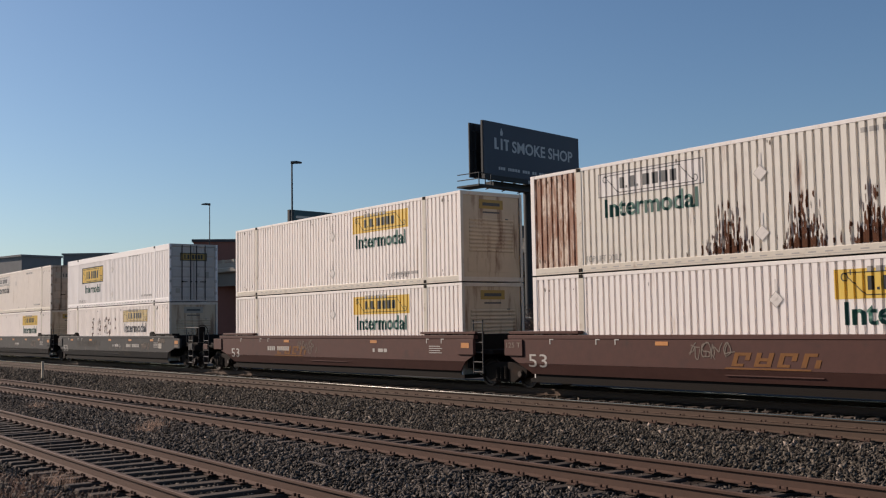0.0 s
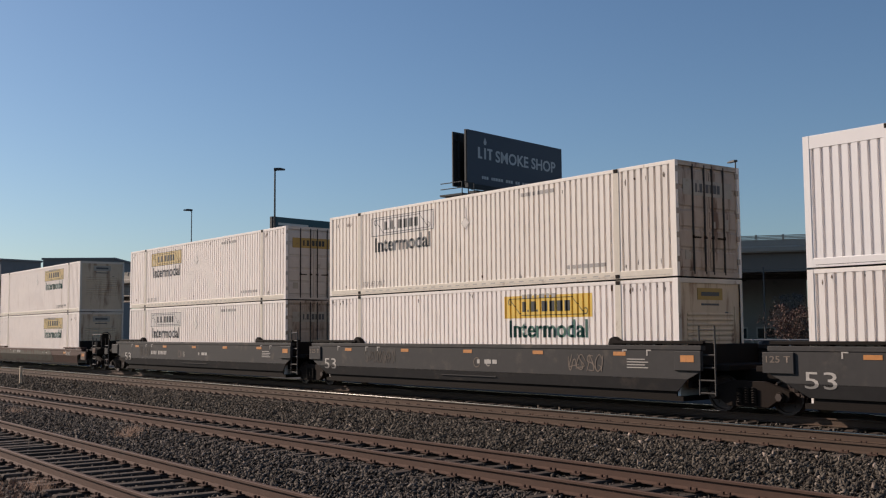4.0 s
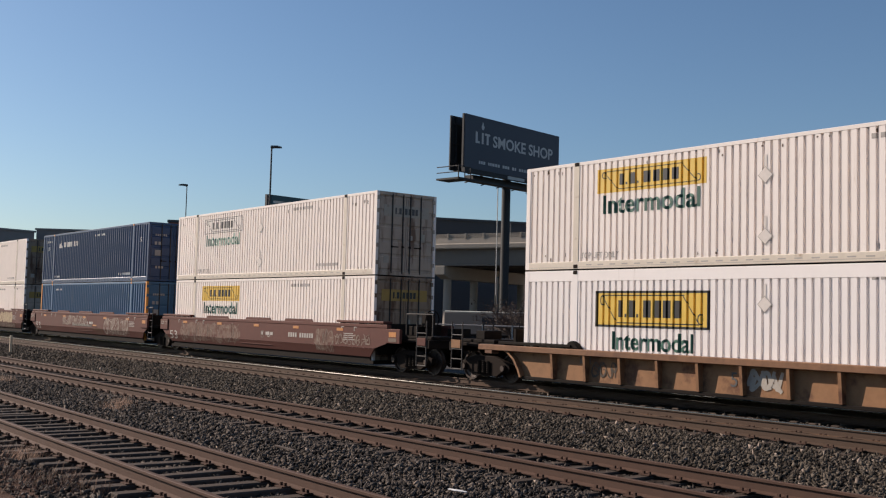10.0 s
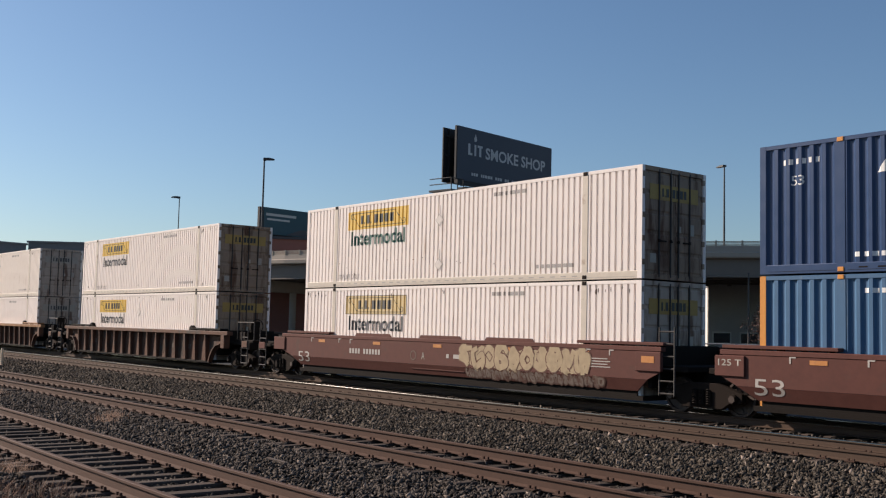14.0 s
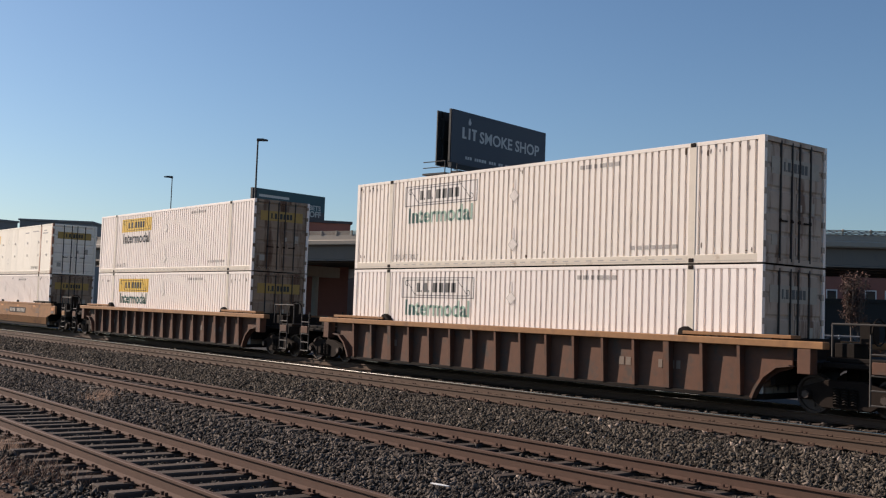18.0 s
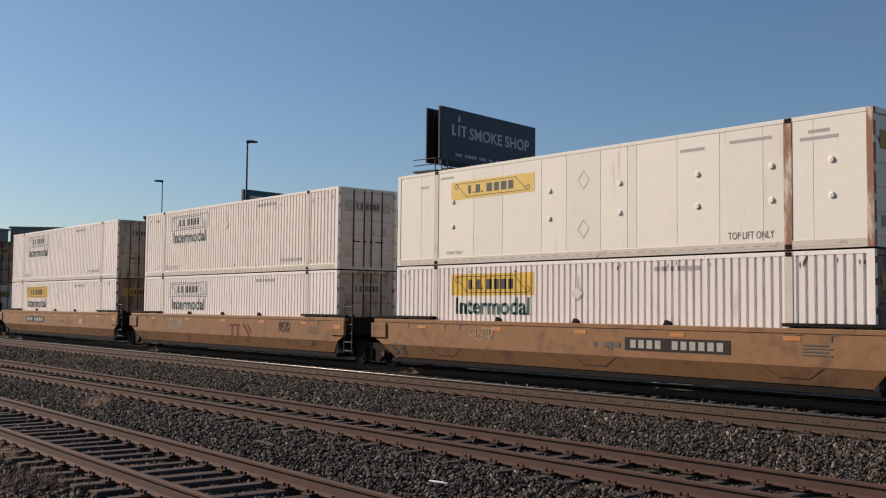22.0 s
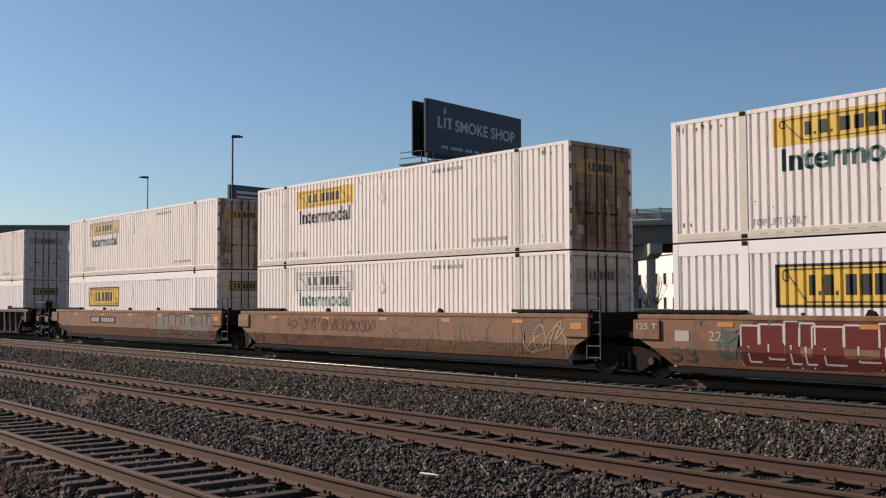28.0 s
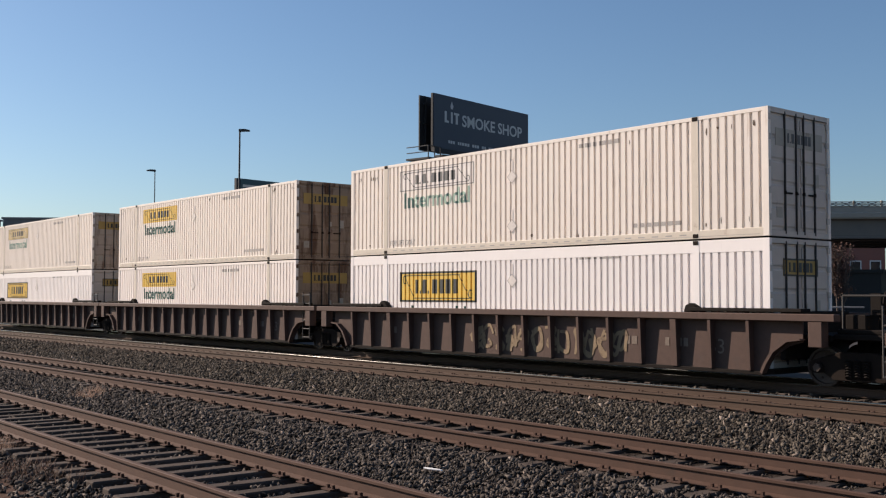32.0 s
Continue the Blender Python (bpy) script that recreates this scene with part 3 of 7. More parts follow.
def billboard():
    t = thing("billboard", "tall dark slate billboard with pale lettering on one round steel column", "billboard")
    left, right = (-71.85, 59.05), (-74.40, 73.42)
    wide, top, high = math.dist(left, right), 20.28, 4.9
    m = plane_pose(left, right, top - high)
    face = part("poster", Geo().box(0, wide, 0, 0.12, 0, high), SIGN_NAVY, t, "dark slate blue poster with pale letters", m=m)
    part("frame", Geo().box(-0.06, wide + 0.06, 0.13, 0.34, -0.1, high + 0.02).box(-0.06, wide + 0.06, -0.02, 0.3, -0.42, -0.02), SIGN_BACK, t, m=m)
    words = part("lettering", flat(lettering("SMOKE SHOP", 1.1, 9.5, 0.022), 4.0, -0.008, 2.32), SIGN_INK, face, "pale sign words")
    # the short first word as plain strokes, with a small flame over it
    g = Geo()
    for x, w in ((1.45, 0.30), (2.35, 0.26), (3.05, 0.30)):
        g.box(x, x + w, -0.012, -0.006, 2.42, 3.46)
    g.box(1.45, 2.05, -0.0125, -0.007, 2.42, 2.62).box(2.8, 3.55, -0.0125, -0.007, 3.26, 3.46)
    g.prism([(2.36, 3.75), (2.60, 3.75), (2.72, 4.0), (2.48, 4.45), (2.28, 4.0)], "y", -0.012, -0.006)
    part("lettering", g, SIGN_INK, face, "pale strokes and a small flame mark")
    g = Geo()
    rng, x = random.Random(3), 2.0
    while x < 12.6:
        w = rng.uniform(0.18, 0.34)
        g.box(x, x + w, -0.012, -0.006, 0.55, 0.82)
        x += w + (0.45 if rng.random() < 0.2 else 0.09)
    part("small_print", g, SIGN_INK, face, "row of small unreadable pale marks")
    part("apron_plate", Geo().box(6.3, 8.9, -0.05, -0.01, -0.38, -0.08), GALV, t, m=m)
    back = plane_pose((-73.35, 58.55), (-75.2, 73.5), top - high)
    part("rear_poster", Geo().box(0, wide, 0, 0.12, -0.2, high - 0.05), SIGN_BACK, t, "dark back of the second poster", m=back)
    g = Geo()
    for x in np.arange(0.6, wide, 1.75):
        g.box(x, x + 0.12, -0.25, 0.0, -0.3, high - 0.15)
    for z in (0.4, 2.2, 4.0):
        g.box(0.2, wide - 0.2, -0.3, -0.22, z, z + 0.12)
    part("back_frame", g, SIGN_BACK, t, m=back)
    walk_way = part("catwalk", Geo().box(-1.9, wide + 1.6, -1.0, -0.15, -1.34, -1.18).box(-1.9, -0.2, -0.15, 1.7, -1.34, -1.18), SIGN_BACK, t, m=m)
    g = Geo()
    for x in (-1.9, -1.05, -0.25):
        g.rod((x, -0.95, -1.3), (x, -0.95, -0.15), 0.05)
    for z in (-0.18, -0.7):
        g.rod((-1.9, -0.95, z), (-0.2, -0.95, z), 0.045).rod((-1.9, -0.95, z), (-1.9, 1.6, z), 0.045)
    part("guard_rail", g, SIGN_BACK, walk_way)
    for x in np.arange(0.8, wide, 2.3):
        part("bracket", Geo().rod((x, -0.6, -1.1), (x, 0.6, -1.3), 0.05), SIGN_BACK, t, m=m)
    # column under the middle of the two posters
    cx, cy = -74.6, 66.6
    part("column", Geo().rod((cx, cy, -0.4), (cx, cy, top - high + 0.4), 0.42, 20), SIGN_BACK, t)
    part("cross_beam", Geo().box(-0.5, 0.5, -5.5, 5.5, -0.9, -0.35), SIGN_BACK, t, m=pose(cx, cy, top - high, 0, 0, 9))
    lad = Geo()
    lx, ly = cx - 0.25, cy - 0.85
    for d in (-0.22, 0.22):
        lad.rod((lx + d * 0.8, ly - d * 0.6, 4.0), (lx + d * 0.8, ly - d * 0.6, top - high), 0.03, 6)
    for z in np.arange(4.2, top - high, 0.35):
        lad.rod((lx - 0.18, ly + 0.13, z), (lx + 0.18, ly - 0.13, z), 0.02, 5)
    part("ladder", lad, GALV, t)
    return t


def lamp_post(x, y, z0, top, arm_turn, reach=1.1, stout=1.0):
    t = thing("street_lamp", "tall thin dark street lamp with a flat head", "street lamp", "street lamps", m=pose(x, y, 0, 0, 0, arm_turn))
    part("pole", Geo().rod((0, 0, z0), (0, 0, top - 0.05), 0.11 * stout, 10, 0.07 * stout), LAMP_POST, t)
    part("base", Geo().rod((0, 0, z0), (0, 0, z0 + 0.4), 0.22, 10, 0.18), LAMP_POST, t)
    part("arm", Geo().rod((0, 0, top - 0.12), (reach * 0.5, 0, top), 0.05), LAMP_POST, t)
    part("lamp_head", bevelled(Geo().prism([(-0.1, top - 0.1), (reach + 0.1, top - 0.06), (reach + 0.1, top + 0.03), (0.6 * reach, top + 0.12), (-0.1, top + 0.1)], "y", -0.2, 0.2), "lamp_head", 0.03), LAMP_POST, t)
    return t


def far_billboard():
    t = thing("billboard", "distant teal billboard on a dark frame over a roof", "billboard")
    d = 165.0
    at = lambda a, r: (-math.sin(radians(a)) * r, math.cos(radians(a)) * r)
    left, right = at(61.15, d), at(57.45, d * 1.055)
    wide, top, high = math.dist(left, right), 20.3, 4.2
    m = plane_pose(left, right, top - high)
    face = part("poster", Geo().box(0, wide, 0, 0.2, 0, high), TEAL, t, "teal poster with blurred pale marks", m=m)
    g = Geo()
    g.box(0.4, 6.5, -0.02, -0.01, 2.9, 3.3).box(0.6, 5.2, -0.02, -0.01, 2.2, 2.5)
    tagged(part("poster_mark", g, PALE, face, "pale blurred bars"), kind="stuff")
    part("lettering", flat(lettering("BETS", 0.8, 2.5, 0.02), wide - 3.4, -0.03, 1.75), PALE, face, "pale slogan word")
    part("lettering", flat(lettering("OFF", 1.0, 2.5, 0.02), wide - 3.3, -0.03, 0.6), PALE, face, "pale slogan word")
    part("poster_stripe", Geo().prism([(4.5, 0.1), (wide - 0.2, 0.1), (wide - 0.2, 1.5), (7.5, 1.1)], "y", -0.025, -0.012), SOFT_GREY, face)
    part("frame", Geo().box(-0.8, 0.0, 0.1, 0.6, -0.1, high).box(0, wide, 0.2, 0.5, -0.5, high - 0.02), SIGN_BACK, t, m=m)
    part("catwalk", Geo().box(-0.5, wide + 1.2, -1.0, -0.1, -0.6, -0.45), SIGN_BACK, t, m=m)
    part("column", Geo().rod((wide / 2, 0.6, -16.6), (wide / 2, 0.6, 0.1), 0.45, 14), SIGN_BACK, t, m=m)
    return t


def block(name, label, az0, az1, d, top, material, depth=14.0, d1=None, windows=None, roof=None):
    """A plain far building between two bearings, degrees to the left of +y."""
    t = thing(name, label, "building", "far buildings")
    at = lambda a, r: (-math.sin(radians(a)) * r, math.cos(radians(a)) * r)
    left, right = at(az0, d), at(az1, d1 or d)
    wide = math.dist(left, right)
    m = plane_pose(left, right, -0.4)
    part("wall", Geo().box(0, wide, 0, depth, 0, top + 0.1), material, t, m=m)
    part("roof", Geo().box(-0.25, wide + 0.25, -0.25, depth + 0.25, top + 0.1, top + 0.45), roof or material, t, m=m)
    if windows:
        rows, cols, ww, wh, z0, dz = windows
        for r in range(rows):
            for c in range(cols):
                x = (c + 0.5) * wide / cols
                w = part("window", Geo().box(x - ww / 2, x + ww / 2, -0.06, 0.02, z0 + r * dz, z0 + r * dz + wh), GLASS, t, m=m)
                part("frame", Geo().box(x - ww / 2 - 0.16, x + ww / 2 + 0.16, -0.05, 0.02, z0 + r * dz, z0 + r * dz + wh + 0.16), PALE_WALL, w)
                part("sill", Geo().box(x - ww / 2 - 0.1, x + ww / 2 + 0.1, -0.16, 0.0, z0 + r * dz - 0.12, z0 + r * dz), PALE_WALL, w)
    return t


def shrub(name, label, x, y, high, wide, leaf, leaves, seed, twigs=34):
    """Bare branching stems with a thin uneven crown of small leaves."""
    rng = random.Random(seed)
    t = thing(name, label, "tree", "roadside trees", m=pose(x, y, -0.32))
    wood, tips = Geo(), []
    for _ in range(3):
        spread = min(0.2, wide * 0.06)
        bx, by = rng.uniform(-spread, spread), rng.uniform(-spread, spread)
        mid = Vector((bx * 3, by * 3, high * rng.uniform(0.35, 0.5)))
        wood.rod((bx, by, 0), mid, 0.07, 6, 0.045)
        for _ in range(twigs // 3):
            a, s = rng.uniform(0, 6.28), rng.uniform(0.25, 1.0)
            end = mid + Vector((math.cos(a) * wide * 0.5 * s, math.sin(a) * wide * 0.5 * s, (high - mid.z) * rng.uniform(0.15, 1.0)))
            wood.rod(mid, end, 0.03, 4, 0.008)
            tips.append((mid, end))
            for _ in range(2):
                e2 = end + Vector((rng.uniform(-1, 1), rng.uniform(-1, 1), rng.uniform(0, 1))) * wide * 0.13
                wood.rod(mid.lerp(end, rng.uniform(0.5, 0.9)), e2, 0.015, 3, 0.005)
                tips.append((end, e2))
    part("trunk", wood, BARK, t)
    crown = Geo()
    for _ in range(leaves):
        a, b = rng.choice(tips)
        c = a.lerp(b, rng.uniform(0.45, 1.1)) + Vector((rng.gauss(0, 0.10), rng.gauss(0, 0.10), rng.gauss(0, 0.10)))
        u = Vector((rng.gauss(0, 1), rng.gauss(0, 1), rng.gauss(0, 1))).normalized() * rng.uniform(0.025, 0.055)
        w = u.orthogonal() * rng.uniform(0.5, 0.9)
        crown.quad(c - u, c - w, c + u, c + w)
    part("crown", crown, leaf, t)
    return t


def polar(az, d):
    return -math.sin(radians(az)) * d, math.cos(radians(az)) * d


def lattice_guard():
    """Crossed bars along the far right of the overpass railing."""
    t = thing("guard_lattice", "grey lattice guard of crossed bars on the overpass edge", "guard rail", kind="structure")
    for (xa, ya), (xb, yb) in (((-54.3, 89.28), (-52.0, 90.95)), ((-52.0, 90.95), (-48.6, 94.4))):
        run, turn = math.hypot(xb - xa, yb - ya), math.degrees(math.atan2(yb - ya, xb - xa))
        n = int(run / 1.2)
        for i in range(n):
            x = i * run / n
            part("cross_bar", Geo().rod((x, -0.02, 10.5), (x + 1.1, -0.02, 10.98), 0.045, 5).rod((x + 1.1, -0.03, 10.5), (x, -0.03, 10.98), 0.045, 5), GALV, t, m=pose(xa, ya, 0, 0, 0, turn))


def small_sign():
    x, y = polar(46.05, 78)
    t = thing("roadside_sign", "small white sign board on a thin grey post", "sign", m=pose(x, y, -0.32, 0, 0, 20))
    part("post", Geo().rod((0, 0.06, 0), (0, 0.06, 5.3), 0.05), GALV, t)
    part("board", bevelled(Geo().box(-0.62, 0.62, -0.03, 0.03, 4.85, 5.5), "board", 0.02), PALE_WALL, t)
    for a, b in ((-0.34, -0.08), (0.12, 0.42)):
        part("sign_mark", Geo().box(a, b, -0.04, -0.031, 5.0, 5.35), FAINT, t)


def box_trailer(az, d, turn, long, label, wall):
    """A parked box trailer with wheels, doors and a lower sill."""
    x, y = polar(az, d)
    t = thing("parked_trailer", label, "trailer", "parked vehicles", m=pose(x, y, -0.32, 0, 0, turn))
    part("body", bevelled(Geo().box(0, long, 0, 2.3, 0.7, 2.6), "body", 0.06), wall, t)
    part("roof", bevelled(Geo().box(0.02, long - 0.02, 0.02, 2.28, 2.6, 2.72), "roof", 0.04), PALE, t)
    part("sill", Geo().box(0.1, long - 0.1, 0.1, 2.2, 0.5, 0.7), DARK, t)
    for wx in (long * 0.2, long * 0.75):
        for wy in (0.05, 2.05):
            tyre = part("wheel", Geo().rod((wx, wy, 0.38), (wx, wy + 0.22, 0.38), 0.38, 18), DARK, t)
            part("rim", Geo().rod((wx, wy - 0.012, 0.38), (wx, wy, 0.38), 0.2, 12), GALV, tyre)
    part("window", Geo().box(long * 0.55, long * 0.9, -0.03, 0.0, 1.6, 2.2), GLASS, t)


def parked_car(az, d, turn, label, body):
    x, y = polar(az, d)
    t = thing("parked_car", label, "car", "parked vehicles", m=pose(x, y, -0.32, 0, 0, turn))
    part("body", bevelled(Geo().prism([(0, 0.35), (4.5, 0.35), (4.55, 0.75), (3.6, 0.95), (0.15, 0.98), (-0.05, 0.7)], "y", 0, 1.75), "body", 0.08), body, t)
    cab = part("cabin", bevelled(Geo().prism([(0.3, 0.98), (3.5, 0.95), (2.75, 1.45), (0.9, 1.48)], "y", 0.12, 1.63), "cabin", 0.07), body, t)
    part("window", Geo().prism([(0.75, 1.02), (2.95, 1.0), (2.6, 1.36), (1.0, 1.38)], "y", 0.1, 0.13), GLASS, cab)
    for wx in (0.8, 3.65):
        for wy in (-0.02, 1.55):
            tyre = part("wheel", Geo().rod((wx, wy, 0.32), (wx, wy + 0.22, 0.32), 0.32, 18), DARK, t)
            part("rim", Geo().rod((wx, wy - 0.012, 0.32), (wx, wy, 0.32), 0.18, 12), GALV, tyre)


def pipe_fence():
    t = thing("pipe_fence", "low grey pipe fence beyond the train", "fence", kind="structure")
    a, b = Vector((*polar(52.5, 58), 0)), Vector((*polar(28.0, 52), 0))
    n = 14
    for i in range(n):
        p, q = a.lerp(b, i / n), a.lerp(b, (i + 1) / n)
        part("fence_post", Geo().rod((p.x, p.y, -0.32), (p.x, p.y, 1.5), 0.045, 8), GALV, t)
        for z in (1.45, 0.75):
            part("fence_rail", Geo().rod((p.x, p.y, z), (q.x, q.y, z), 0.035, 6), GALV, t)


def thin_pole(az, d, top):
    x, y = polar(az, d)
    t = thing("utility_pole", "thin dark bare utility pole under the overpass", "pole", "utility poles", m=pose(x, y, 0))
    part("shaft", Geo().rod((0, 0, -0.35), (0, 0, top), 0.09, 10, 0.06), LAMP_POST, t)
    part("cap", Geo().rod((0, 0, top), (0, 0, top + 0.08), 0.1, 10), LAMP_POST, t)


# ---- containers ----
LEN, HIGH = 16.154, 2.896
HALF, SIDE = LEN / 2, 1.285


def grooves(counts, half, slope, deep):
    """Columns (x, inset) of the pressed side sheet, section by section between the posts."""
    out = []
    for (a, b), n in zip(((-7.96, -6.20), (-6.00, 6.00), (6.20, 7.96)), counts):
        p, cols = (b - a) / n, []
        cols.append((a, 0.0))
        for i in range(n):
            c = a + (i + 0.5) * p
            cols += [(c - half - slope, 0.0), (c - half, deep), (c + half, deep), (c + half + slope, 0.0)]
        cols.append((b, 0.0))
        out.append(cols)
    return out


GROOVES = {"narrow": grooves((8, 57, 8), 0.026, 0.012, 0.048), "wide": grooves((6, 43, 6), 0.042, 0.056, 0.048)}
MESHES = {}


def kept(key, make):
    if key not in MESHES:
        MESHES[key] = make()
    return MESHES[key]


def draped(me, smooth=False, press="narrow"):
    """Lays a flat x-z mesh on the pressed sheet of the near side."""
    bm = bmesh.new()
    bm.from_mesh(me)
    xs, ds = (np.array([c[k] for cols in GROOVES[press] for c in cols]) for k in (0, 1))
    lo, hi = min(v.co.x for v in bm.verts), max(v.co.x for v in bm.verts)
    if not smooth:
        for x in xs:
            if lo < x < hi:
                bmesh.ops.bisect_plane(bm, geom=bm.verts[:] + bm.edges[:] + bm.faces[:], plane_co=(float(x), 0, 0), plane_no=(1, 0, 0), dist=1e-5)
    for v in bm.verts:
        v.co.y = -SIDE - 0.004 + v.co.y + (0 if smooth else float(np.interp(v.co.x, xs, ds)))
    bmesh.ops.recalc_face_normals(bm, faces=bm.faces)
    out = bpy.data.meshes.new(me.name)
    bm.to_mesh(out)
    bm.free()
    return out


def flat_boxes(boxes, y=0.0):
    g = Geo()
    for x0, x1, z0, z1 in boxes:
        g.quad((x0, y, z0), (x1, y, z0), (x1, y, z1), (x0, y, z1))
    return g.mesh("flat")


def sheet(section, press, z0=0.20, z1=2.80):
    g = Geo()
    cols = GROOVES[press][section]
    verts = [(x, -SIDE + d, z) for x, d in cols for z in (z0, z1)]
    return g.add(verts, [(2 * i, 2 * i + 2, 2 * i + 3, 2 * i + 1) for i in range(len(cols) - 1)])


def plain_spans():
    xs = [-7.96, -6.85, -6.2, -6.0, -4.35, -3.1, -1.52, -0.58, 0.64, 1.55, 1.85, 3.1, 4.32, 5.48, 6.0, 6.2, 6.72, 7.96]
    return [(a, b) for a, b in zip(xs[:-1], xs[1:]) if abs(abs(a + b) - 12.2) > 0.1]


def casting_mesh():
    return bevelled(Geo().box(-0.075, 0.075, -0.075, 0.075, -0.05, 0.05), "casting", 0.012)


NAME_BARS = [(0.00, 0.10), (0.17, 0.05), (0.27, 0.16), (0.48, 0.05), (0.66, 0.19), (0.92, 0.17), (1.16, 0.19), (1.41, 0.17)]
TURN = pose(0, 0, 0, 0, 0, 180)


def name_bars(x, z, wide, high, drop=0.0):
    """Plain bars in place of a carrier's name."""
    k = wide / 1.6
    boxes = []
    for a, w in NAME_BARS:
        boxes.append((x + a * k, x + (a + w) * k, z, z + high * (0.2 if w < 0.06 else 1.0)))
    return flat_boxes(boxes)


def side_decal(body, style, ink, at_left, upper_fade, word=True, smooth=False):
    """Panel, name bars, scroll ends and the word below, on the camera's side."""
    x0 = -5.34 if at_left else 1.62
    w, z0, z1 = (3.66, 1.40, 2.34) if style == "frame" else (3.55, 1.98, 2.62)
    if smooth:
        x0, w, z0, z1 = -5.4, 3.6, 1.93, 2.47
    fill = {"scroll": YELLOW, "frame": YELLOW, "old": OLD_YELLOW, "faded": FADED_PANEL}[style]
    note = {"scroll": "yellow name panel", "frame": "black-edged yellow name panel", "old": "bleached yellow name panel", "faded": "washed-out grey name panel"}[style]
    key = (style, at_left, smooth)
    panel = part("name_panel", kept(("panel", key), lambda: draped(flat_boxes([(x0, x0 + w, z0, z1)]), smooth)), None, body, note)
    paint(panel, fill)
    h = z1 - z0
    ribbon = [(x0 + w * 0.08, x0 + w * 0.80, z0 + h * 0.86, z0 + h * 0.89), (x0 + w * 0.20, x0 + w * 0.92, z0 + h * 0.11, z0 + h * 0.14)]
    if style in ("faded", "old"):
        ribbon += [(x0, x0 + w, z0, z0 + 0.018), (x0, x0 + w, z1 - 0.018, z1), (x0, x0 + 0.018, z0, z1), (x0 + w - 0.018, x0 + w, z0, z1)]
    if style == "frame":
        ribbon += [(x0, x0 + w, z0, z0 + 0.06), (x0, x0 + w, z1 - 0.06, z1), (x0, x0 + 0.06, z0, z1), (x0 + w - 0.06, x0 + w, z0, z1)]
    lines = part("panel_outline", kept(("lines", key), lambda: draped(banner(ribbon, x0, w, z0, h), smooth)), None, panel)
    paint(lines, BLACK if style in ("scroll", "frame") else GREY_INK)
    bars = part("name_mark", kept(("bars", key), lambda: draped(flat_up(name_bars(x0 + w * 0.22, z0 + h * 0.28, w * 0.55, h * 0.46)), smooth)), None, panel)
    paint(bars, BLACK if style in ("scroll", "frame") else GREY_INK)
    if word and not smooth:
        if style == "frame":
            wx, wz, ww, wh = x0 + 0.6, 0.82, 2.6, 0.47
        else:
            wx, wz, ww, wh = x0 + 0.22, 1.42, 3.15, 0.50
        letters = part("word", kept(("word", key), lambda: draped(flat_up(flat(lettering("Intermodal", wh, ww, 0.018), wx, 0, wz)))), None, body)
        paint(letters, {"green": GREEN, "black": GREY_INK, "pale": PALE_GREEN, "worn": WORN_GREEN}[ink])


def banner(boxes, x0, w, z0, h):
    """Outline of a slanted ribbon with rolled ends."""
    g = Geo()
    for a, b, c, d in boxes:
        g.quad((a, -0.003, c), (b, -0.003, c), (b, -0.003, d), (a, -0.003, d))
    for u in (0.06, 0.78):
        a, b = x0 + w * u, x0 + w * (u + 0.14)
        g.quad((a, -0.0032, z0 + h * 0.88), (b, -0.0032, z0 + h * 0.12), (b + 0.03, -0.0032, z0 + h * 0.12), (a + 0.03, -0.0032, z0 + h * 0.88))
    for cx, cz in ((x0 + w * 0.07, z0 + h * 0.74), (x0 + w * 0.93, z0 + h * 0.26)):
        ring = [(cx + math.cos(k * 0.628) * r * w * 0.024, -0.0034, cz + math.sin(k * 0.628) * r * h * 0.15) for r in (1.0, 0.72) for k in range(10)]
        g.add(ring, [(k, (k + 1) % 10, 10 + (k + 1) % 10, 10 + k) for k in range(10)])
    return g.mesh("banner")


def flat_up(me):
    """Lifts a flat mesh a little off its panel."""
    me.transform(Matrix.Translation((0, -0.003, 0)))
    return me


def paint(ob, material):
    """Gives one object its own material on a shared mesh."""
    if not ob.data.materials:
        ob.data.materials.append(material)
    ob.material_slots[0].link = "OBJECT"
    ob.material_slots[0].material = material


PICKED = [0]


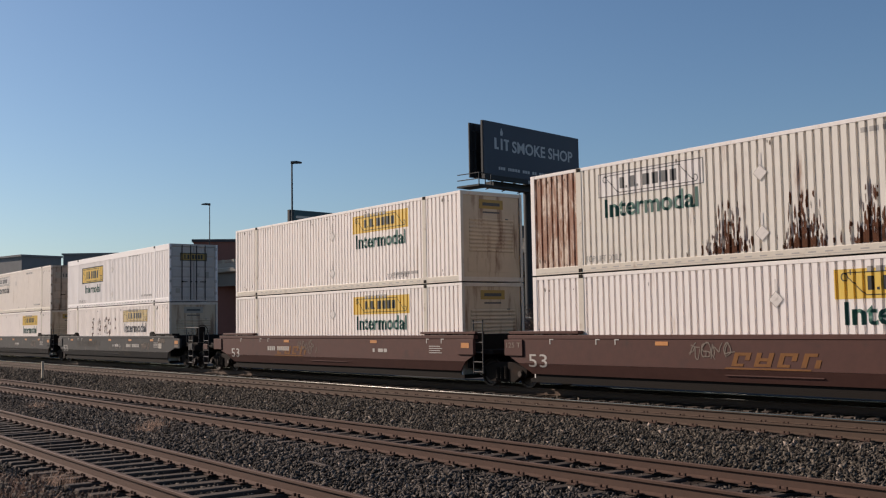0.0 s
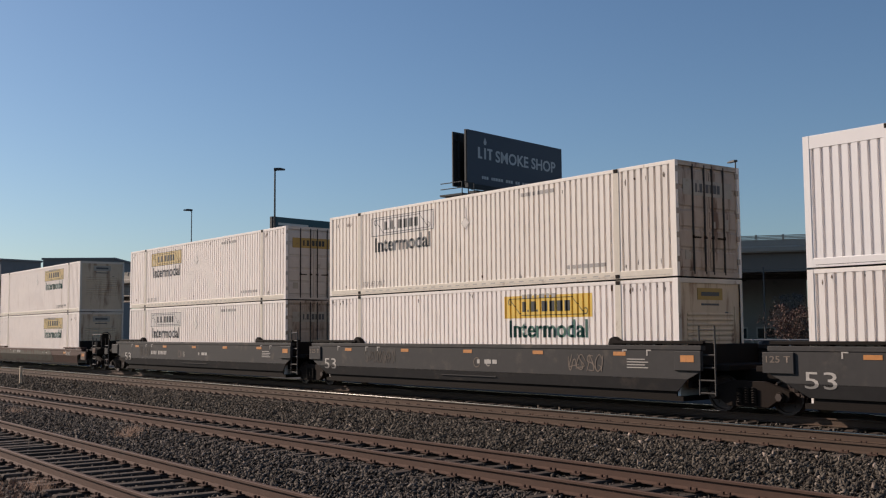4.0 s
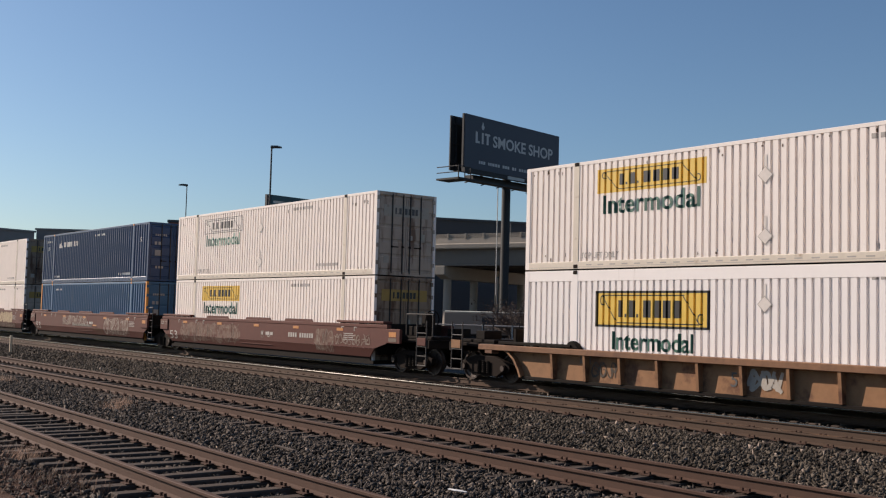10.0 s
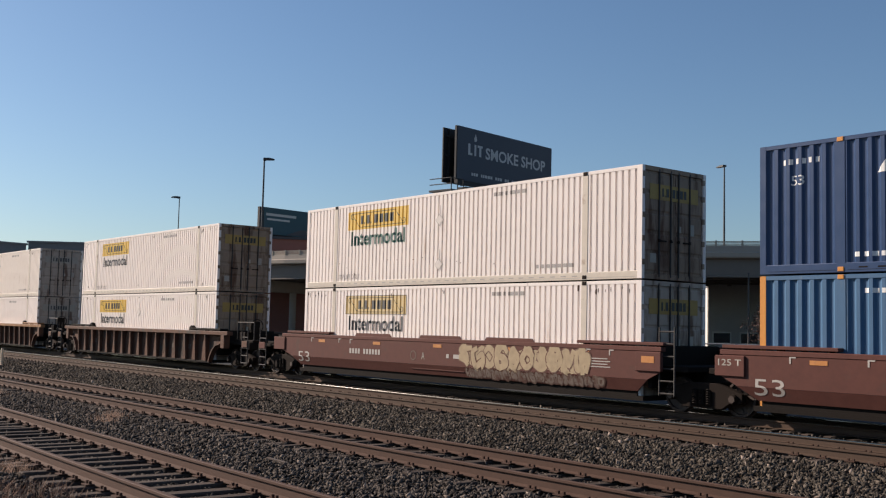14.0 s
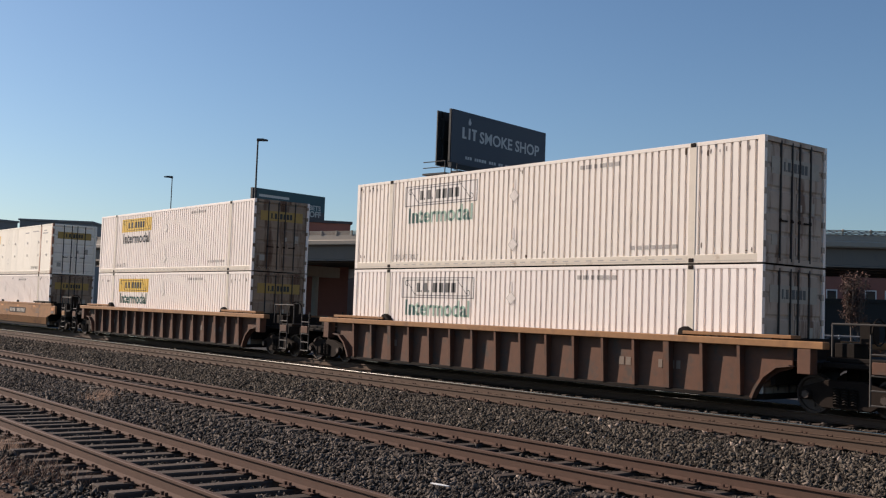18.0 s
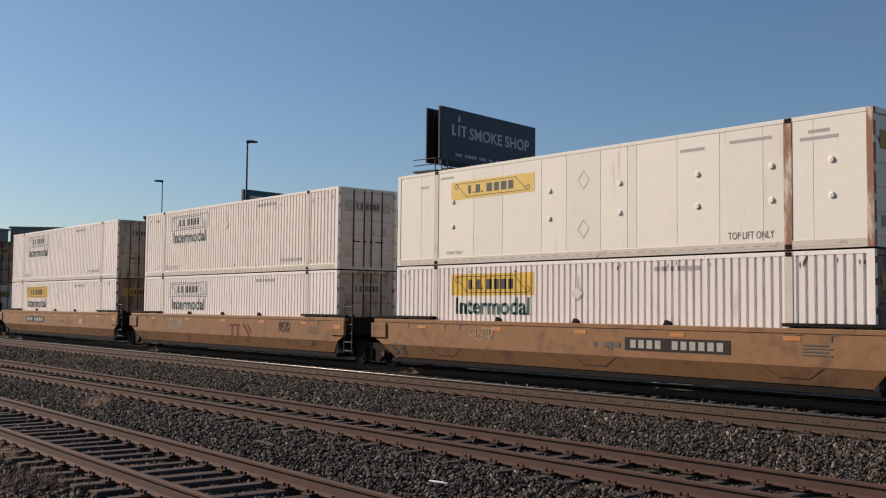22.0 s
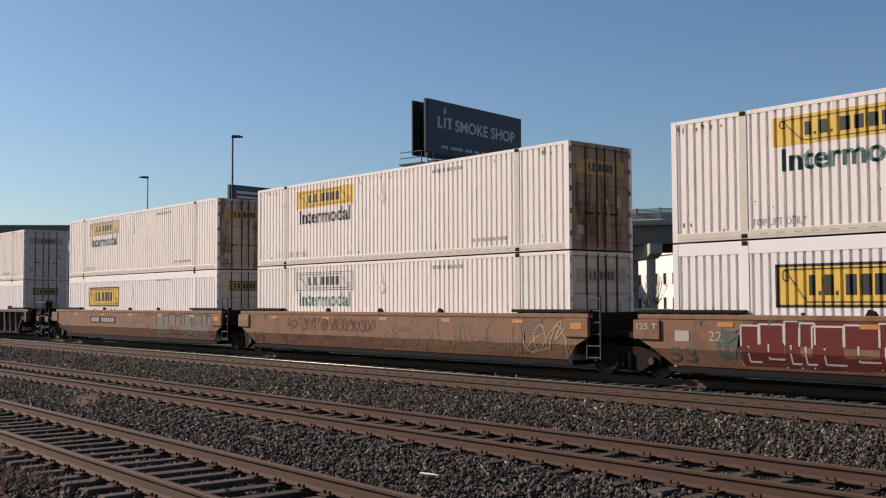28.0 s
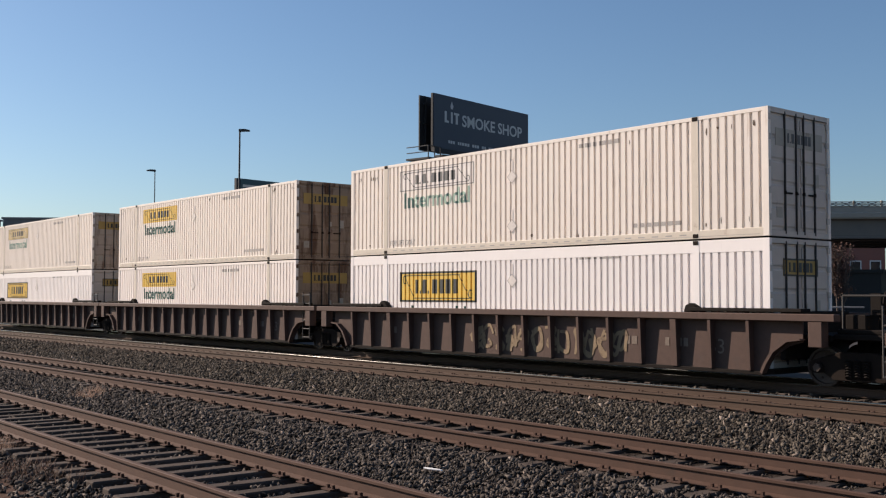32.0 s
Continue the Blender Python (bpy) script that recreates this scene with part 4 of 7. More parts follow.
def door_end(body, paint_side, plate, m):
    """Two door leaves, their locking bars, hinges, header and name plate, on the +x end."""
    hold = part("door_frame", kept("door_frame", lambda: Geo().box(HALF - 0.10, HALF - 0.004, -1.29, -1.20, 0.0, HIGH).box(HALF - 0.10, HALF - 0.004, 1.20, 1.29, 0.0, HIGH)
                .box(HALF - 0.10, HALF - 0.004, -1.20, 1.20, 2.78, HIGH).box(HALF - 0.10, HALF - 0.004, -1.20, 1.20, 0.0, 0.13).mesh("door_frame")), None, body, m=m)
    PICKED[0] += 1
    # stained door paint whose base colour also carries the shade of this end
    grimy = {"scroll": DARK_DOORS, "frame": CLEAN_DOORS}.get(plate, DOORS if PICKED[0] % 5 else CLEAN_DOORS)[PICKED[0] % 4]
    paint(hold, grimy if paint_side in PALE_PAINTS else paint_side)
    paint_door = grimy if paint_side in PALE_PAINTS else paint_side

    def leaf(y0, y1):
        return Geo().box(HALF - 0.09, HALF - 0.055, y0, y1, 0.14, 2.77).mesh("door")

    def pressing(k, y0, y1):
        za, zb = 0.20 + k * 0.515, 0.20 + (k + 1) * 0.515 - 0.06
        return Geo().prism([(HALF - 0.0545, za), (HALF - 0.03, za + 0.04), (HALF - 0.03, zb - 0.04), (HALF - 0.0545, zb)], "y", y0 + 0.06, y1 - 0.06).mesh("door_panel")

    for i, (y0, y1) in enumerate(((-1.195, -0.008), (0.008, 1.195))):
        door = part("door", kept(("leaf", i), lambda: leaf(y0, y1)), None, body, m=m)
        paint(door, paint_door)
        for k in range(5):
            paint(part("door_panel", kept(("pressing", i, k), lambda: pressing(k, y0, y1)), None, door), paint_door)
        for j, y in enumerate((-0.62, -0.16) if i == 0 else (0.16, 0.62)):
            bar = part("locking_bar", kept(("bar", i, j), lambda: Geo().rod((HALF - 0.012, y, 0.06), (HALF - 0.012, y, 2.84), 0.026, 8).mesh("bar")), None, door)
            paint(bar, LADDER)
            handle = part("handle", kept(("handle", i, j), lambda: Geo().box(HALF - 0.012, HALF + 0.01, min(y, y * 0.55), max(y, y * 0.55), 0.97, 1.01).box(HALF - 0.02, HALF + 0.014, y - 0.03, y + 0.03, 0.96, 1.04).mesh("handle")), None, door)
            paint(handle, CAST)
        ys = -1.21 if i == 0 else 1.21
        for z in (0.35, 0.95, 1.55, 2.15, 2.6):
            hinge = part("hinge", kept(("hinge", i, z), lambda: Geo().box(HALF - 0.06, HALF + 0.006, ys - 0.075, ys + 0.03, z, z + 0.14).mesh("hinge")), None, door)
            paint(hinge, paint_door)
    if plate == "blue":
        def small_marks():
            g = Geo()
            for y, z, w, h, n in ((-0.95, 2.22, 0.07, 0.10, 6), (0.45, 2.42, 0.09, 0.07, 4), (0.45, 2.28, 0.09, 0.07, 5), (-0.98, 1.78, 0.13, 0.16, 2), (-0.95, 1.25, 0.30, 0.28, 1), (-0.90, 0.62, 0.10, 0.12, 3), (0.42, 1.30, 0.22, 0.14, 1), (0.72, 1.38, 0.05, 0.09, 5)):
                for k in range(n):
                    g.box(HALF - 0.028, HALF - 0.02, y + k * w * 1.5, y + k * w * 1.5 + w, z, z + h)
            return g.mesh("marks")
        marks = part("door_mark", kept("blue_marks", small_marks), None, body, m=m)
        paint(marks, FAINT)
        return
    z0, z1 = (2.05, 2.45)
    wy = 0.98 if plate != "frame" else 0.72
    pl = part("door_plate", kept(("plate", plate == "frame"), lambda: Geo().box(HALF - 0.029, HALF - 0.018, -wy, wy, z0, z1).mesh("plate")), None, body, m=m)
    # plate colours already contain the shade of the door end
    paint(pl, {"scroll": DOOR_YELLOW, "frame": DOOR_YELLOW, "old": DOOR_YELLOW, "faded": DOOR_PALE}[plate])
    g = kept("plate_bars", lambda: plate_bars())
    paint(part("name_mark", g, None, pl), BLACK if plate != "faded" else GREY_INK)
    if plate == "frame":
        e = kept("plate_edge", lambda: Geo().box(HALF - 0.0185, HALF - 0.014, -wy, wy, z0, z0 + 0.04).box(HALF - 0.0185, HALF - 0.014, -wy, wy, z1 - 0.04, z1)
                 .box(HALF - 0.0185, HALF - 0.014, -wy, -wy + 0.04, z0 + 0.04, z1 - 0.04).box(HALF - 0.0185, HALF - 0.014, wy - 0.04, wy, z0 + 0.04, z1 - 0.04).mesh("edge"))
        paint(part("plate_edge", e, None, pl), BLACK)
    st = part("notice_sticker", kept("notice_sticker", lambda: Geo().box(HALF - 0.03, HALF - 0.022, 0.62, 0.82, 1.2, 1.5).box(HALF - 0.03, HALF - 0.022, -0.95, -0.72, 0.42, 0.66)
              .box(HALF - 0.03, HALF - 0.022, 0.15, 0.28, 1.25, 1.42).mesh("notice_sticker")), None, body, "small worn notice stickers", m=m)
    paint(st, DOOR_PALE)


def plate_bars():
    g = Geo()
    for a, w in NAME_BARS:
        y = -0.50 + a * 0.62
        g.box(HALF - 0.018, HALF - 0.013, y, y + w * 0.62, 2.14, 2.36 if w > 0.06 else 2.18)
    return g.mesh("plate_bars")


def nose_end(body, paint_side, plate, m):
    """The closed end: horizontal pressed ribs, a low tunnel step and a small plate."""
    def shape():
        g = Geo().box(HALF - 0.08, HALF - 0.045, -1.19, 1.19, 0.14, 2.78)
        g.box(HALF - 0.05, HALF - 0.03, -1.0, 1.0, 0.3, 0.75).box(HALF - 0.05, HALF - 0.028, 0.98, 1.06, 0.78, 2.2)
        return g.mesh("nose")
    wall = part("end_wall", kept("nose", shape), None, body, m=m)
    # cream with the unlit end's shade mixed into its base
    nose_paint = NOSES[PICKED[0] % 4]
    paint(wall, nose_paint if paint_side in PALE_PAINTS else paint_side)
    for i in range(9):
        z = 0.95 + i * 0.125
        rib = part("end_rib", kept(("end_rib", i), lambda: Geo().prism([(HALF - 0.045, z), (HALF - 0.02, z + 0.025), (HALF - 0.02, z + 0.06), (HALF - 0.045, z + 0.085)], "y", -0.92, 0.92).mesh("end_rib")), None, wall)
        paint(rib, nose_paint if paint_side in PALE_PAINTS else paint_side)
    posts = part("end_frame", kept("nose_frame", lambda: Geo().box(HALF - 0.12, HALF, -1.29, -1.19, 0.0, HIGH).box(HALF - 0.12, HALF, 1.19, 1.29, 0.0, HIGH)
                 .box(HALF - 0.12, HALF, -1.19, 1.19, 2.78, HIGH).box(HALF - 0.12, HALF, -1.19, 1.19, 0.0, 0.14).mesh("end_frame")), None, body, m=m)
    paint(posts, RAIL_CREAM if paint_side in PALE_PAINTS else paint_side)
    pl = part("name_plate", kept("nose_plate", lambda: Geo().box(HALF - 0.045, HALF - 0.034, -0.5, 0.5, 2.36, 2.66).mesh("plate")), None, wall)
    paint(pl, {"scroll": DOOR_YELLOW, "frame": DOOR_YELLOW, "old": DOOR_PALE, "faded": PALE}.get(plate, PALE))
    lines = part("plate_mark", kept("nose_marks", lambda: Geo().box(HALF - 0.034, HALF - 0.029, -0.36, 0.36, 2.46, 2.56).box(HALF - 0.045, HALF - 0.036, -0.35, 0.35, 2.22, 2.27)
                 .box(HALF - 0.045, HALF - 0.036, 0.6, 0.72, 1.98, 2.06).mesh("marks")), None, wall)
    paint(lines, GREY_INK)


def container(style, ink, nose, kind="white", diamonds=2, rust="", label=""):
    """A 53-foot box. nose: the end, L or R, that has no doors."""
    side_paint = {"white": WHITE, "cream": CREAM, "blue": BLUE, "pale_blue": PALE_BLUE, "smooth": SHEET_CREAM}[kind]
    fresh = style == "frame" and kind == "white"
    if fresh:
        side_paint = NEW_WHITE
    rail_paint = NEW_WHITE if fresh else RAIL_CREAM if kind in ("white", "cream", "smooth") else side_paint
    smooth = kind == "smooth"
    press = "wide" if "blue" in kind else "narrow"
    t = thing("container", label, "container", "stacked containers")
    if smooth:
        for m in (None, TURN):
            for a, b in plain_spans():
                paint(part("side_panel", kept(("plain", a), lambda: bevelled(Geo().box(a + 0.003, b - 0.003, -SIDE, -SIDE + 0.05, 0.16, 2.80), "plain", 0.005)), None, t, m=m), side_paint)
    else:
        for s in range(3):
            for m in (None, TURN):
                p = part("side_panel", kept(("sheet", s, press, fresh), lambda: sheet(s, press, 0.20, 2.60 if fresh else 2.80).mesh("sheet")), None, t, m=m)
                paint(p, side_paint)
                if rust and m is None:
                    if s == 0 and rust == "heavy":
                        paint(p, RUST_END)
                        tagged(p, "heavily rusted end panel")
                    elif s == 1 and rust in ("heavy", "spots"):
                        paint(p, RUST_WHITE if rust == "heavy" else side_paint)
    for m in (None, TURN):
        bottom = part("bottom_rail", kept("bottom", lambda: Geo().prism([(-1.295, 0.0), (-1.22, 0.0), (-1.22, 0.20), (-1.287, 0.20), (-1.295, 0.185)], "x", -7.93, 7.93).mesh("bottom")), None, t, m=m)
        paint(bottom, rail_paint)
        slots = part("rail_slot", kept("slots", lambda: flat_boxes([(-5.7 + 0.42 * k, -5.5 + 0.42 * k, 0.085, 0.115) for k in range(28)] + [(-7.85, -6.2, 0.045, 0.053), (-5.95, 5.95, 0.045, 0.053), (6.2, 7.85, 0.045, 0.053)], -1.2975)), None, bottom, "row of shallow slots and a folded edge")
        paint(slots, FAINT if rail_paint is RAIL_CREAM else DARK)
        tagged(slots, kind="stuff")
        top = part("top_rail", kept(("top", fresh), lambda: bevelled(Geo().box(-7.93, 7.93, -1.292, -1.20, 2.60 if fresh else 2.80, HIGH), "top", 0.008)), None, t, m=m)
        paint(top, side_paint)
        for x in (-8.0, -6.1, 6.1, 8.0):
            wide = 0.10 if abs(x) < 7 else 0.075
            post = part("post", kept(("post", wide), lambda: Geo().box(-wide, wide, -1.296, -1.19, 0.0, HIGH).mesh("post")), None, t, m=(m or Matrix()) @ Matrix.Translation((x, 0, 0)))
            paint(post, ORANGE if kind == "pale_blue" and abs(x) > 7 else RUST_END if smooth and x > 5 else (rail_paint if abs(x) < 7 else side_paint))
        for x in (-6.1, 6.1):
            for z in (0.065, HIGH - 0.055):
                c = part("casting", kept("casting", casting_mesh), None, t, m=(m or Matrix()) @ Matrix.Translation((x, -1.235, z)))
                paint(c, ORANGE if "blue" in kind else CAST)
    roof = kept("roof", lambda: roof_shape())
    paint(part("roof", roof, None, t), RAIL_CREAM if kind in ("white", "cream", "smooth") else side_paint)
    paint(part("floor", kept("floor", lambda: Geo().box(-7.93, 7.93, -1.2, 1.2, 0.02, 0.14).mesh("floor")), None, t), DARK)
    plate = "blue" if "blue" in kind else style
    ends = (None, TURN) if nose == "L" else (TURN, None)
    door_end(t, side_paint, plate, ends[0])
    nose_end(t, side_paint, plate, ends[1])
    if "blue" not in kind:
        side_decal(t, style, ink, nose == "L", False, smooth=smooth)
        sx = 1 if nose == "L" else -1
        for k in range(diamonds):
            x, z = -0.15 * sx, (2.02, 0.62)[k]
            d = kept(("diamond", x, z), lambda: draped(diamond(x, z, 0.19), True))
            holder = part("placard_holder", d, None, t, "white diamond placard holder")
            paint(holder, HOLDER)
            paint(part("placard_rim", kept(("rim", x, z), lambda: draped(diamond_rim(x, z, 0.20), True)), None, holder), FAINT)
        tx = -5.9 if nose == "L" else 3.85
        if smooth:
            for x in (-5.3, -1.2, 1.3, 3.7, 5.7, 7.15):
                for z in (1.12, 1.88):
                    knob = kept(("knob", x, z), lambda: Geo().rod((x, -SIDE + 0.002, z), (x, -SIDE - 0.03, z), 0.085, 10, 0.05).mesh("knob"))
                    paint(part("cover_button", knob, None, t), CREAM)
            for x, wide, high in ((-5.6, 0.75, 0.10), (4.55, 1.2, 0.17)):
                paint(part("notice", kept(("plain_note", x), lambda: flat(lettering("TOP LIFT ONLY", high, wide), x, -SIDE - 0.004, 0.28)), None, t), GREY_INK)
            for z in (0.78, 2.08):
                lines = kept(("open_diamond", z), lambda: open_diamond(0.05, z))
                paint(part("small_print", lines, None, t, "thin open diamond mark"), FAINT)
            tops = kept("smooth_small", lambda: flat_boxes([(x, x + w, z, z + 0.07) for x, w, z in ((3.2, 0.7, 2.45), (4.6, 1.1, 2.5), (6.4, 0.9, 2.35), (6.6, 0.5, 2.5), (-6.9, 0.4, 2.4), (-5.9, 0.6, 2.6))], -SIDE - 0.004))
            paint(part("small_print", tops, None, t, "row of small unreadable marks"), FAINT)
        if not smooth:
            note = part("notice", kept(("note", nose), lambda: draped(flat(lettering("TOP LIFT ONLY", 0.16, 1.35), tx, -0.002, 0.27))), None, t)
            paint(note, FAINT)
            small = kept(("small", nose), lambda: draped(flat_boxes([(x, x + w, 2.55, 2.66) for x, w in ((2.4, .12), (2.6, .2), (2.9, .1), (3.1, .22), (3.4, .12), (3.6, .16))] +
                         [(4.2 + 0.22 * i, 4.34 + 0.22 * i, 0.36, 0.46) for i in range(7)], -0.002)))
            paint(part("small_print", small, None, t, "row of small unreadable marks"), FAINT)
        SCUFFED[0] += 1
        if not smooth and not fresh and SCUFFED[0] % 3:
            k = SCUFFED[0] % 5
            sc = kept(("scuffs", k), lambda: scuffs(70 + k))
            paint(part("rust_scrape", sc, None, t, "small dark scuffs below the top rail and above the bottom rail"), SCUFF)
        if rust == "spots":
            for k, (n, lo, hi) in enumerate(((16, -3.45, -3.2), (22, -2.5, -1.95), (40, -1.4, -0.4), (5, 0.3, 0.5))):
                sp = kept(("spots", k), lambda: rust_spots(5 + k, n, (lo, hi), (1.25, 2.25), 0.45))
                paint(part("rust_scrape", sp, None, t, "bare rusty scrapes in the paint"), RUST)
        if rust == "specks":
            sp = kept("specks", lambda: rust_spots(17, 12, (-5.9, 3.5), (0.28, 1.0), 0.10))
            paint(part("rust_scrape", sp, None, t, "small round rust blemishes"), RUST)
        if rust == "heavy":
            sp = kept("heavy_spots", lambda: rust_flames())
            paint(part("rust_scrape", sp, None, t, "large rusty scrapes along the lower side"), RUST)
    else:
        mk = kept("carrier_mark", lambda: draped(carrier_mark(), press=press))
        if kind == "blue":
            paint(part("carrier_mark", mk, None, t, "white triangle mark and plain bars"), PLACARD)
            sm = kept("blue_small", lambda: draped(flat_boxes([(-7.5 + 0.16 * i, -7.42 + 0.16 * i, 2.42, 2.54) for i in range(6)] + [(0.6 + 0.2 * i, 0.72 + 0.2 * i, 2.5, 2.6) for i in range(8)] +
                      [(4.2 + 0.24 * i, 4.36 + 0.24 * i, 0.32, 0.44) for i in range(7)] + [(-5.8 + 0.2 * i, -5.68 + 0.2 * i, 0.32, 0.42) for i in range(5)] + [(5.55, 5.68, 2.1, 2.5)], -0.001), press=press))
            paint(part("small_print", sm, None, t, "small white unreadable marks"), PLACARD)
            for x in (-7.3, 7.0):
                num = kept(("blue53", x), lambda: draped(flat(lettering("53", 0.22, 0.32), x, -0.001, 1.95), press=press))
                paint(part("length_mark", num, None, t), PLACARD)
        else:
            sm = kept("pale_small", lambda: draped(flat_boxes([(-5.6 + 0.2 * i, -5.48 + 0.2 * i, 2.5, 2.6) for i in range(6)], -0.001), press=press))
            paint(part("small_print", sm, None, t, "small white unreadable marks"), PLACARD)
    return t


def open_diamond(x, z):
    g = Geo()
    for a, b in (((-1, 0), (0, 1)), ((0, 1), (1, 0)), ((1, 0), (0, -1)), ((0, -1), (-1, 0))):
        p, q = [(x + 0.2 * u, z + 0.24 * v) for u, v in (a, b)]
        g.quad((p[0], -SIDE - 0.004, p[1] - 0.012), (q[0], -SIDE - 0.004, q[1] - 0.012), (q[0], -SIDE - 0.004, q[1] + 0.012), (p[0], -SIDE - 0.004, p[1] + 0.012))
    return g.mesh("open_diamond")


def diamond(x, z, r):
    g = Geo()
    g.add([(x - r, 0, z), (x, 0, z - r), (x + r, 0, z), (x, 0, z + r), (x - r * .9, -0.009, z), (x, -0.009, z - r * .9), (x + r * .9, -0.009, z), (x, -0.009, z + r * .9)],
          [(0, 1, 5, 4), (1, 2, 6, 5), (2, 3, 7, 6), (3, 0, 4, 7), (4, 5, 6, 7)])
    g.quad((x - 0.035, -0.004, z + r), (x + 0.035, -0.004, z + r), (x + 0.035, -0.004, z + r + 0.28), (x - 0.035, -0.004, z + r + 0.28))
    return g.mesh("diamond")


def diamond_rim(x, z, r):
    """Thin worn edge round a placard holder."""
    g = Geo()
    ring = [(x - r, z), (x, z - r), (x + r, z), (x, z + r)]
    for (ax, az), (bx, bz) in zip(ring, ring[1:] + ring[:1]):
        k = 0.90
        g.quad((ax, -0.011, az), (bx, -0.011, bz), (x + (bx - x) * k, -0.011, z + (bz - z) * k), (x + (ax - x) * k, -0.011, z + (az - z) * k))
    return g.mesh("rim")


SCUFFED = [0]


def scuffs(seed):
    """Short dark drips under the top rail and chips along the foot of the side."""
    rng, g = random.Random(seed), Geo()
    for k in range(30):
        x = rng.choice((rng.uniform(-7.9, -6.25), rng.uniform(-5.9, 5.9), rng.uniform(6.25, 7.9)))
        z = rng.uniform(2.48, 2.57) if k % 3 and seed % 2 else rng.uniform(2.60, 2.74) if k % 3 else rng.uniform(0.22, 0.42)
        w, h = rng.uniform(0.010, 0.028), rng.uniform(0.02, 0.09)
        g.add([(x + math.cos(1.0472 * i) * w * rng.uniform(0.6, 1.2), -0.001, z + math.sin(1.0472 * i) * h * rng.uniform(0.6, 1.2)) for i in range(6)], [tuple(range(6))])
    return draped(g.mesh("scuffs"))


def rust_spots(seed, n, xr, zr, grow=1.0):
    rng = random.Random(seed)
    g = Geo()
    for _ in range(n):
        x, z = rng.uniform(*xr), rng.uniform(*zr)
        w, h = rng.uniform(0.04, 0.10) * grow ** 0.5, rng.uniform(0.08, 0.28) * grow
        k = 9
        ring = [(x + math.cos(6.283 * i / k) * w * rng.uniform(0.6, 1.2), -0.001, z + math.sin(6.283 * i / k) * h * rng.uniform(0.6, 1.2)) for i in range(k)]
        g.add(ring, [tuple(range(k))])
    return draped(g.mesh("spots"))


def rust_flames():
    """Mottled rust that climbs from the bottom rail in groups, thinning upward."""
    rng, g = random.Random(9), Geo()
    for centre, reach in ((-1.1, 0.42), (0.95, 0.38), (2.6, 0.36), (4.3, 0.4)):
        for k in range(230):
            rise = min(1.15, rng.expovariate(3.0)) if k > 30 else rng.uniform(0.0, 0.12)
            x, z = centre + rng.gauss(0, reach * max(0.25, 0.75 - 0.35 * rise)), 0.23 + rise
            w, h = rng.uniform(0.007, 0.024), rng.uniform(0.04, 0.20)
            ring = [(x + math.cos(0.7854 * i) * w * rng.uniform(0.5, 1.3), -0.0004 - 0.00001 * k, max(0.21, z + math.sin(0.7854 * i) * h * rng.uniform(0.5, 1.3))) for i in range(8)]
            g.add(ring, [tuple(range(8))])
    return draped(g.mesh("flames"))


def carrier_mark():
    g = Geo()
    g.add([(-5.3, 0, 2.05), (-4.75, 0, 2.05), (-4.95, 0, 2.5)], [(0, 1, 2)])
    g.add([(-4.85, 0, 2.05), (-4.6, 0, 2.05), (-4.72, 0, 2.3)], [(0, 1, 2)])
    for i in range(9):
        w = 0.10 if i in (1, 5) else 0.19
        g.quad((-4.4 + i * 0.27, 0, 2.08), (-4.4 + i * 0.27 + w, 0, 2.08), (-4.4 + i * 0.27 + w, 0, 2.36), (-4.4 + i * 0.27, 0, 2.36))
    return g.mesh("mark")


def roof_shape():
    g = Geo()
    n = 40
    for i in range(n):
        a, b = -7.93 + i * 15.86 / n, -7.93 + (i + 1) * 15.86 / n
        g.prism([(a, 2.84), (b, 2.84), (b, 2.868), (b - 0.06, 2.886), (a + 0.06, 2.886), (a, 2.868)], "y", -1.19, 1.19)
    return g.mesh("roof")


# ---- well cars ----
WHEEL_R = 0.42


def wheel_mesh():
    g = Geo()
    rings = [(WHEEL_R + 0.03, -0.70), (WHEEL_R + 0.03, -0.725), (WHEEL_R, -0.735), (WHEEL_R, -0.835), (WHEEL_R - 0.055, -0.835), (WHEEL_R - 0.07, -0.79), (0.15, -0.765), (0.13, -0.85), (0.02, -0.85)]
    n = 24
    verts, faces = [], []
    for r, y in rings:
        verts += [(r * math.cos(2 * math.pi * i / n), y, r * math.sin(2 * math.pi * i / n)) for i in range(n)]
    for k in range(len(rings) - 1):
        faces += [(k * n + i, k * n + (i + 1) % n, (k + 1) * n + (i + 1) % n, (k + 1) * n + i) for i in range(n)]
    faces.append(tuple(range((len(rings) - 1) * n, len(rings) * n)))
    faces.append(tuple(range(n))[::-1])
    g.add(verts, faces)
    for i in range(5):
        a = 2 * math.pi * i / 5
        g.rod((0.26 * math.cos(a), -0.80, 0.26 * math.sin(a)), (0.26 * math.cos(a), -0.77, 0.26 * math.sin(a)), 0.035, 6)
    return g.mesh("wheel")


def frame_mesh():
    """Cast side frame of a truck, on the near side."""
    out = [(-1.12, 0.36), (-1.02, 0.30), (-0.80, 0.32), (-0.55, 0.16), (0.55, 0.16), (0.80, 0.32), (1.02, 0.30), (1.12, 0.36), (1.12, 0.54), (0.95, 0.60), (0.42, 0.76), (-0.42, 0.76), (-0.95, 0.60), (-1.12, 0.54)]
    g = Geo().prism(out, "y", -1.10, -0.93)
    for x in (-0.89, 0.89):
        g.rod((x, -1.16, 0.42), (x, -0.9, 0.42), 0.12, 12)
    return g


def springs_mesh():
    g = Geo()
    for x in (-0.2, 0.0, 0.2):
        for z in np.arange(0.22, 0.56, 0.055):
            g.rod((x, -1.125, z), (x, -1.105, z + 0.02), 0.08, 8)
    return g.mesh("springs")


WHEELSETS = []


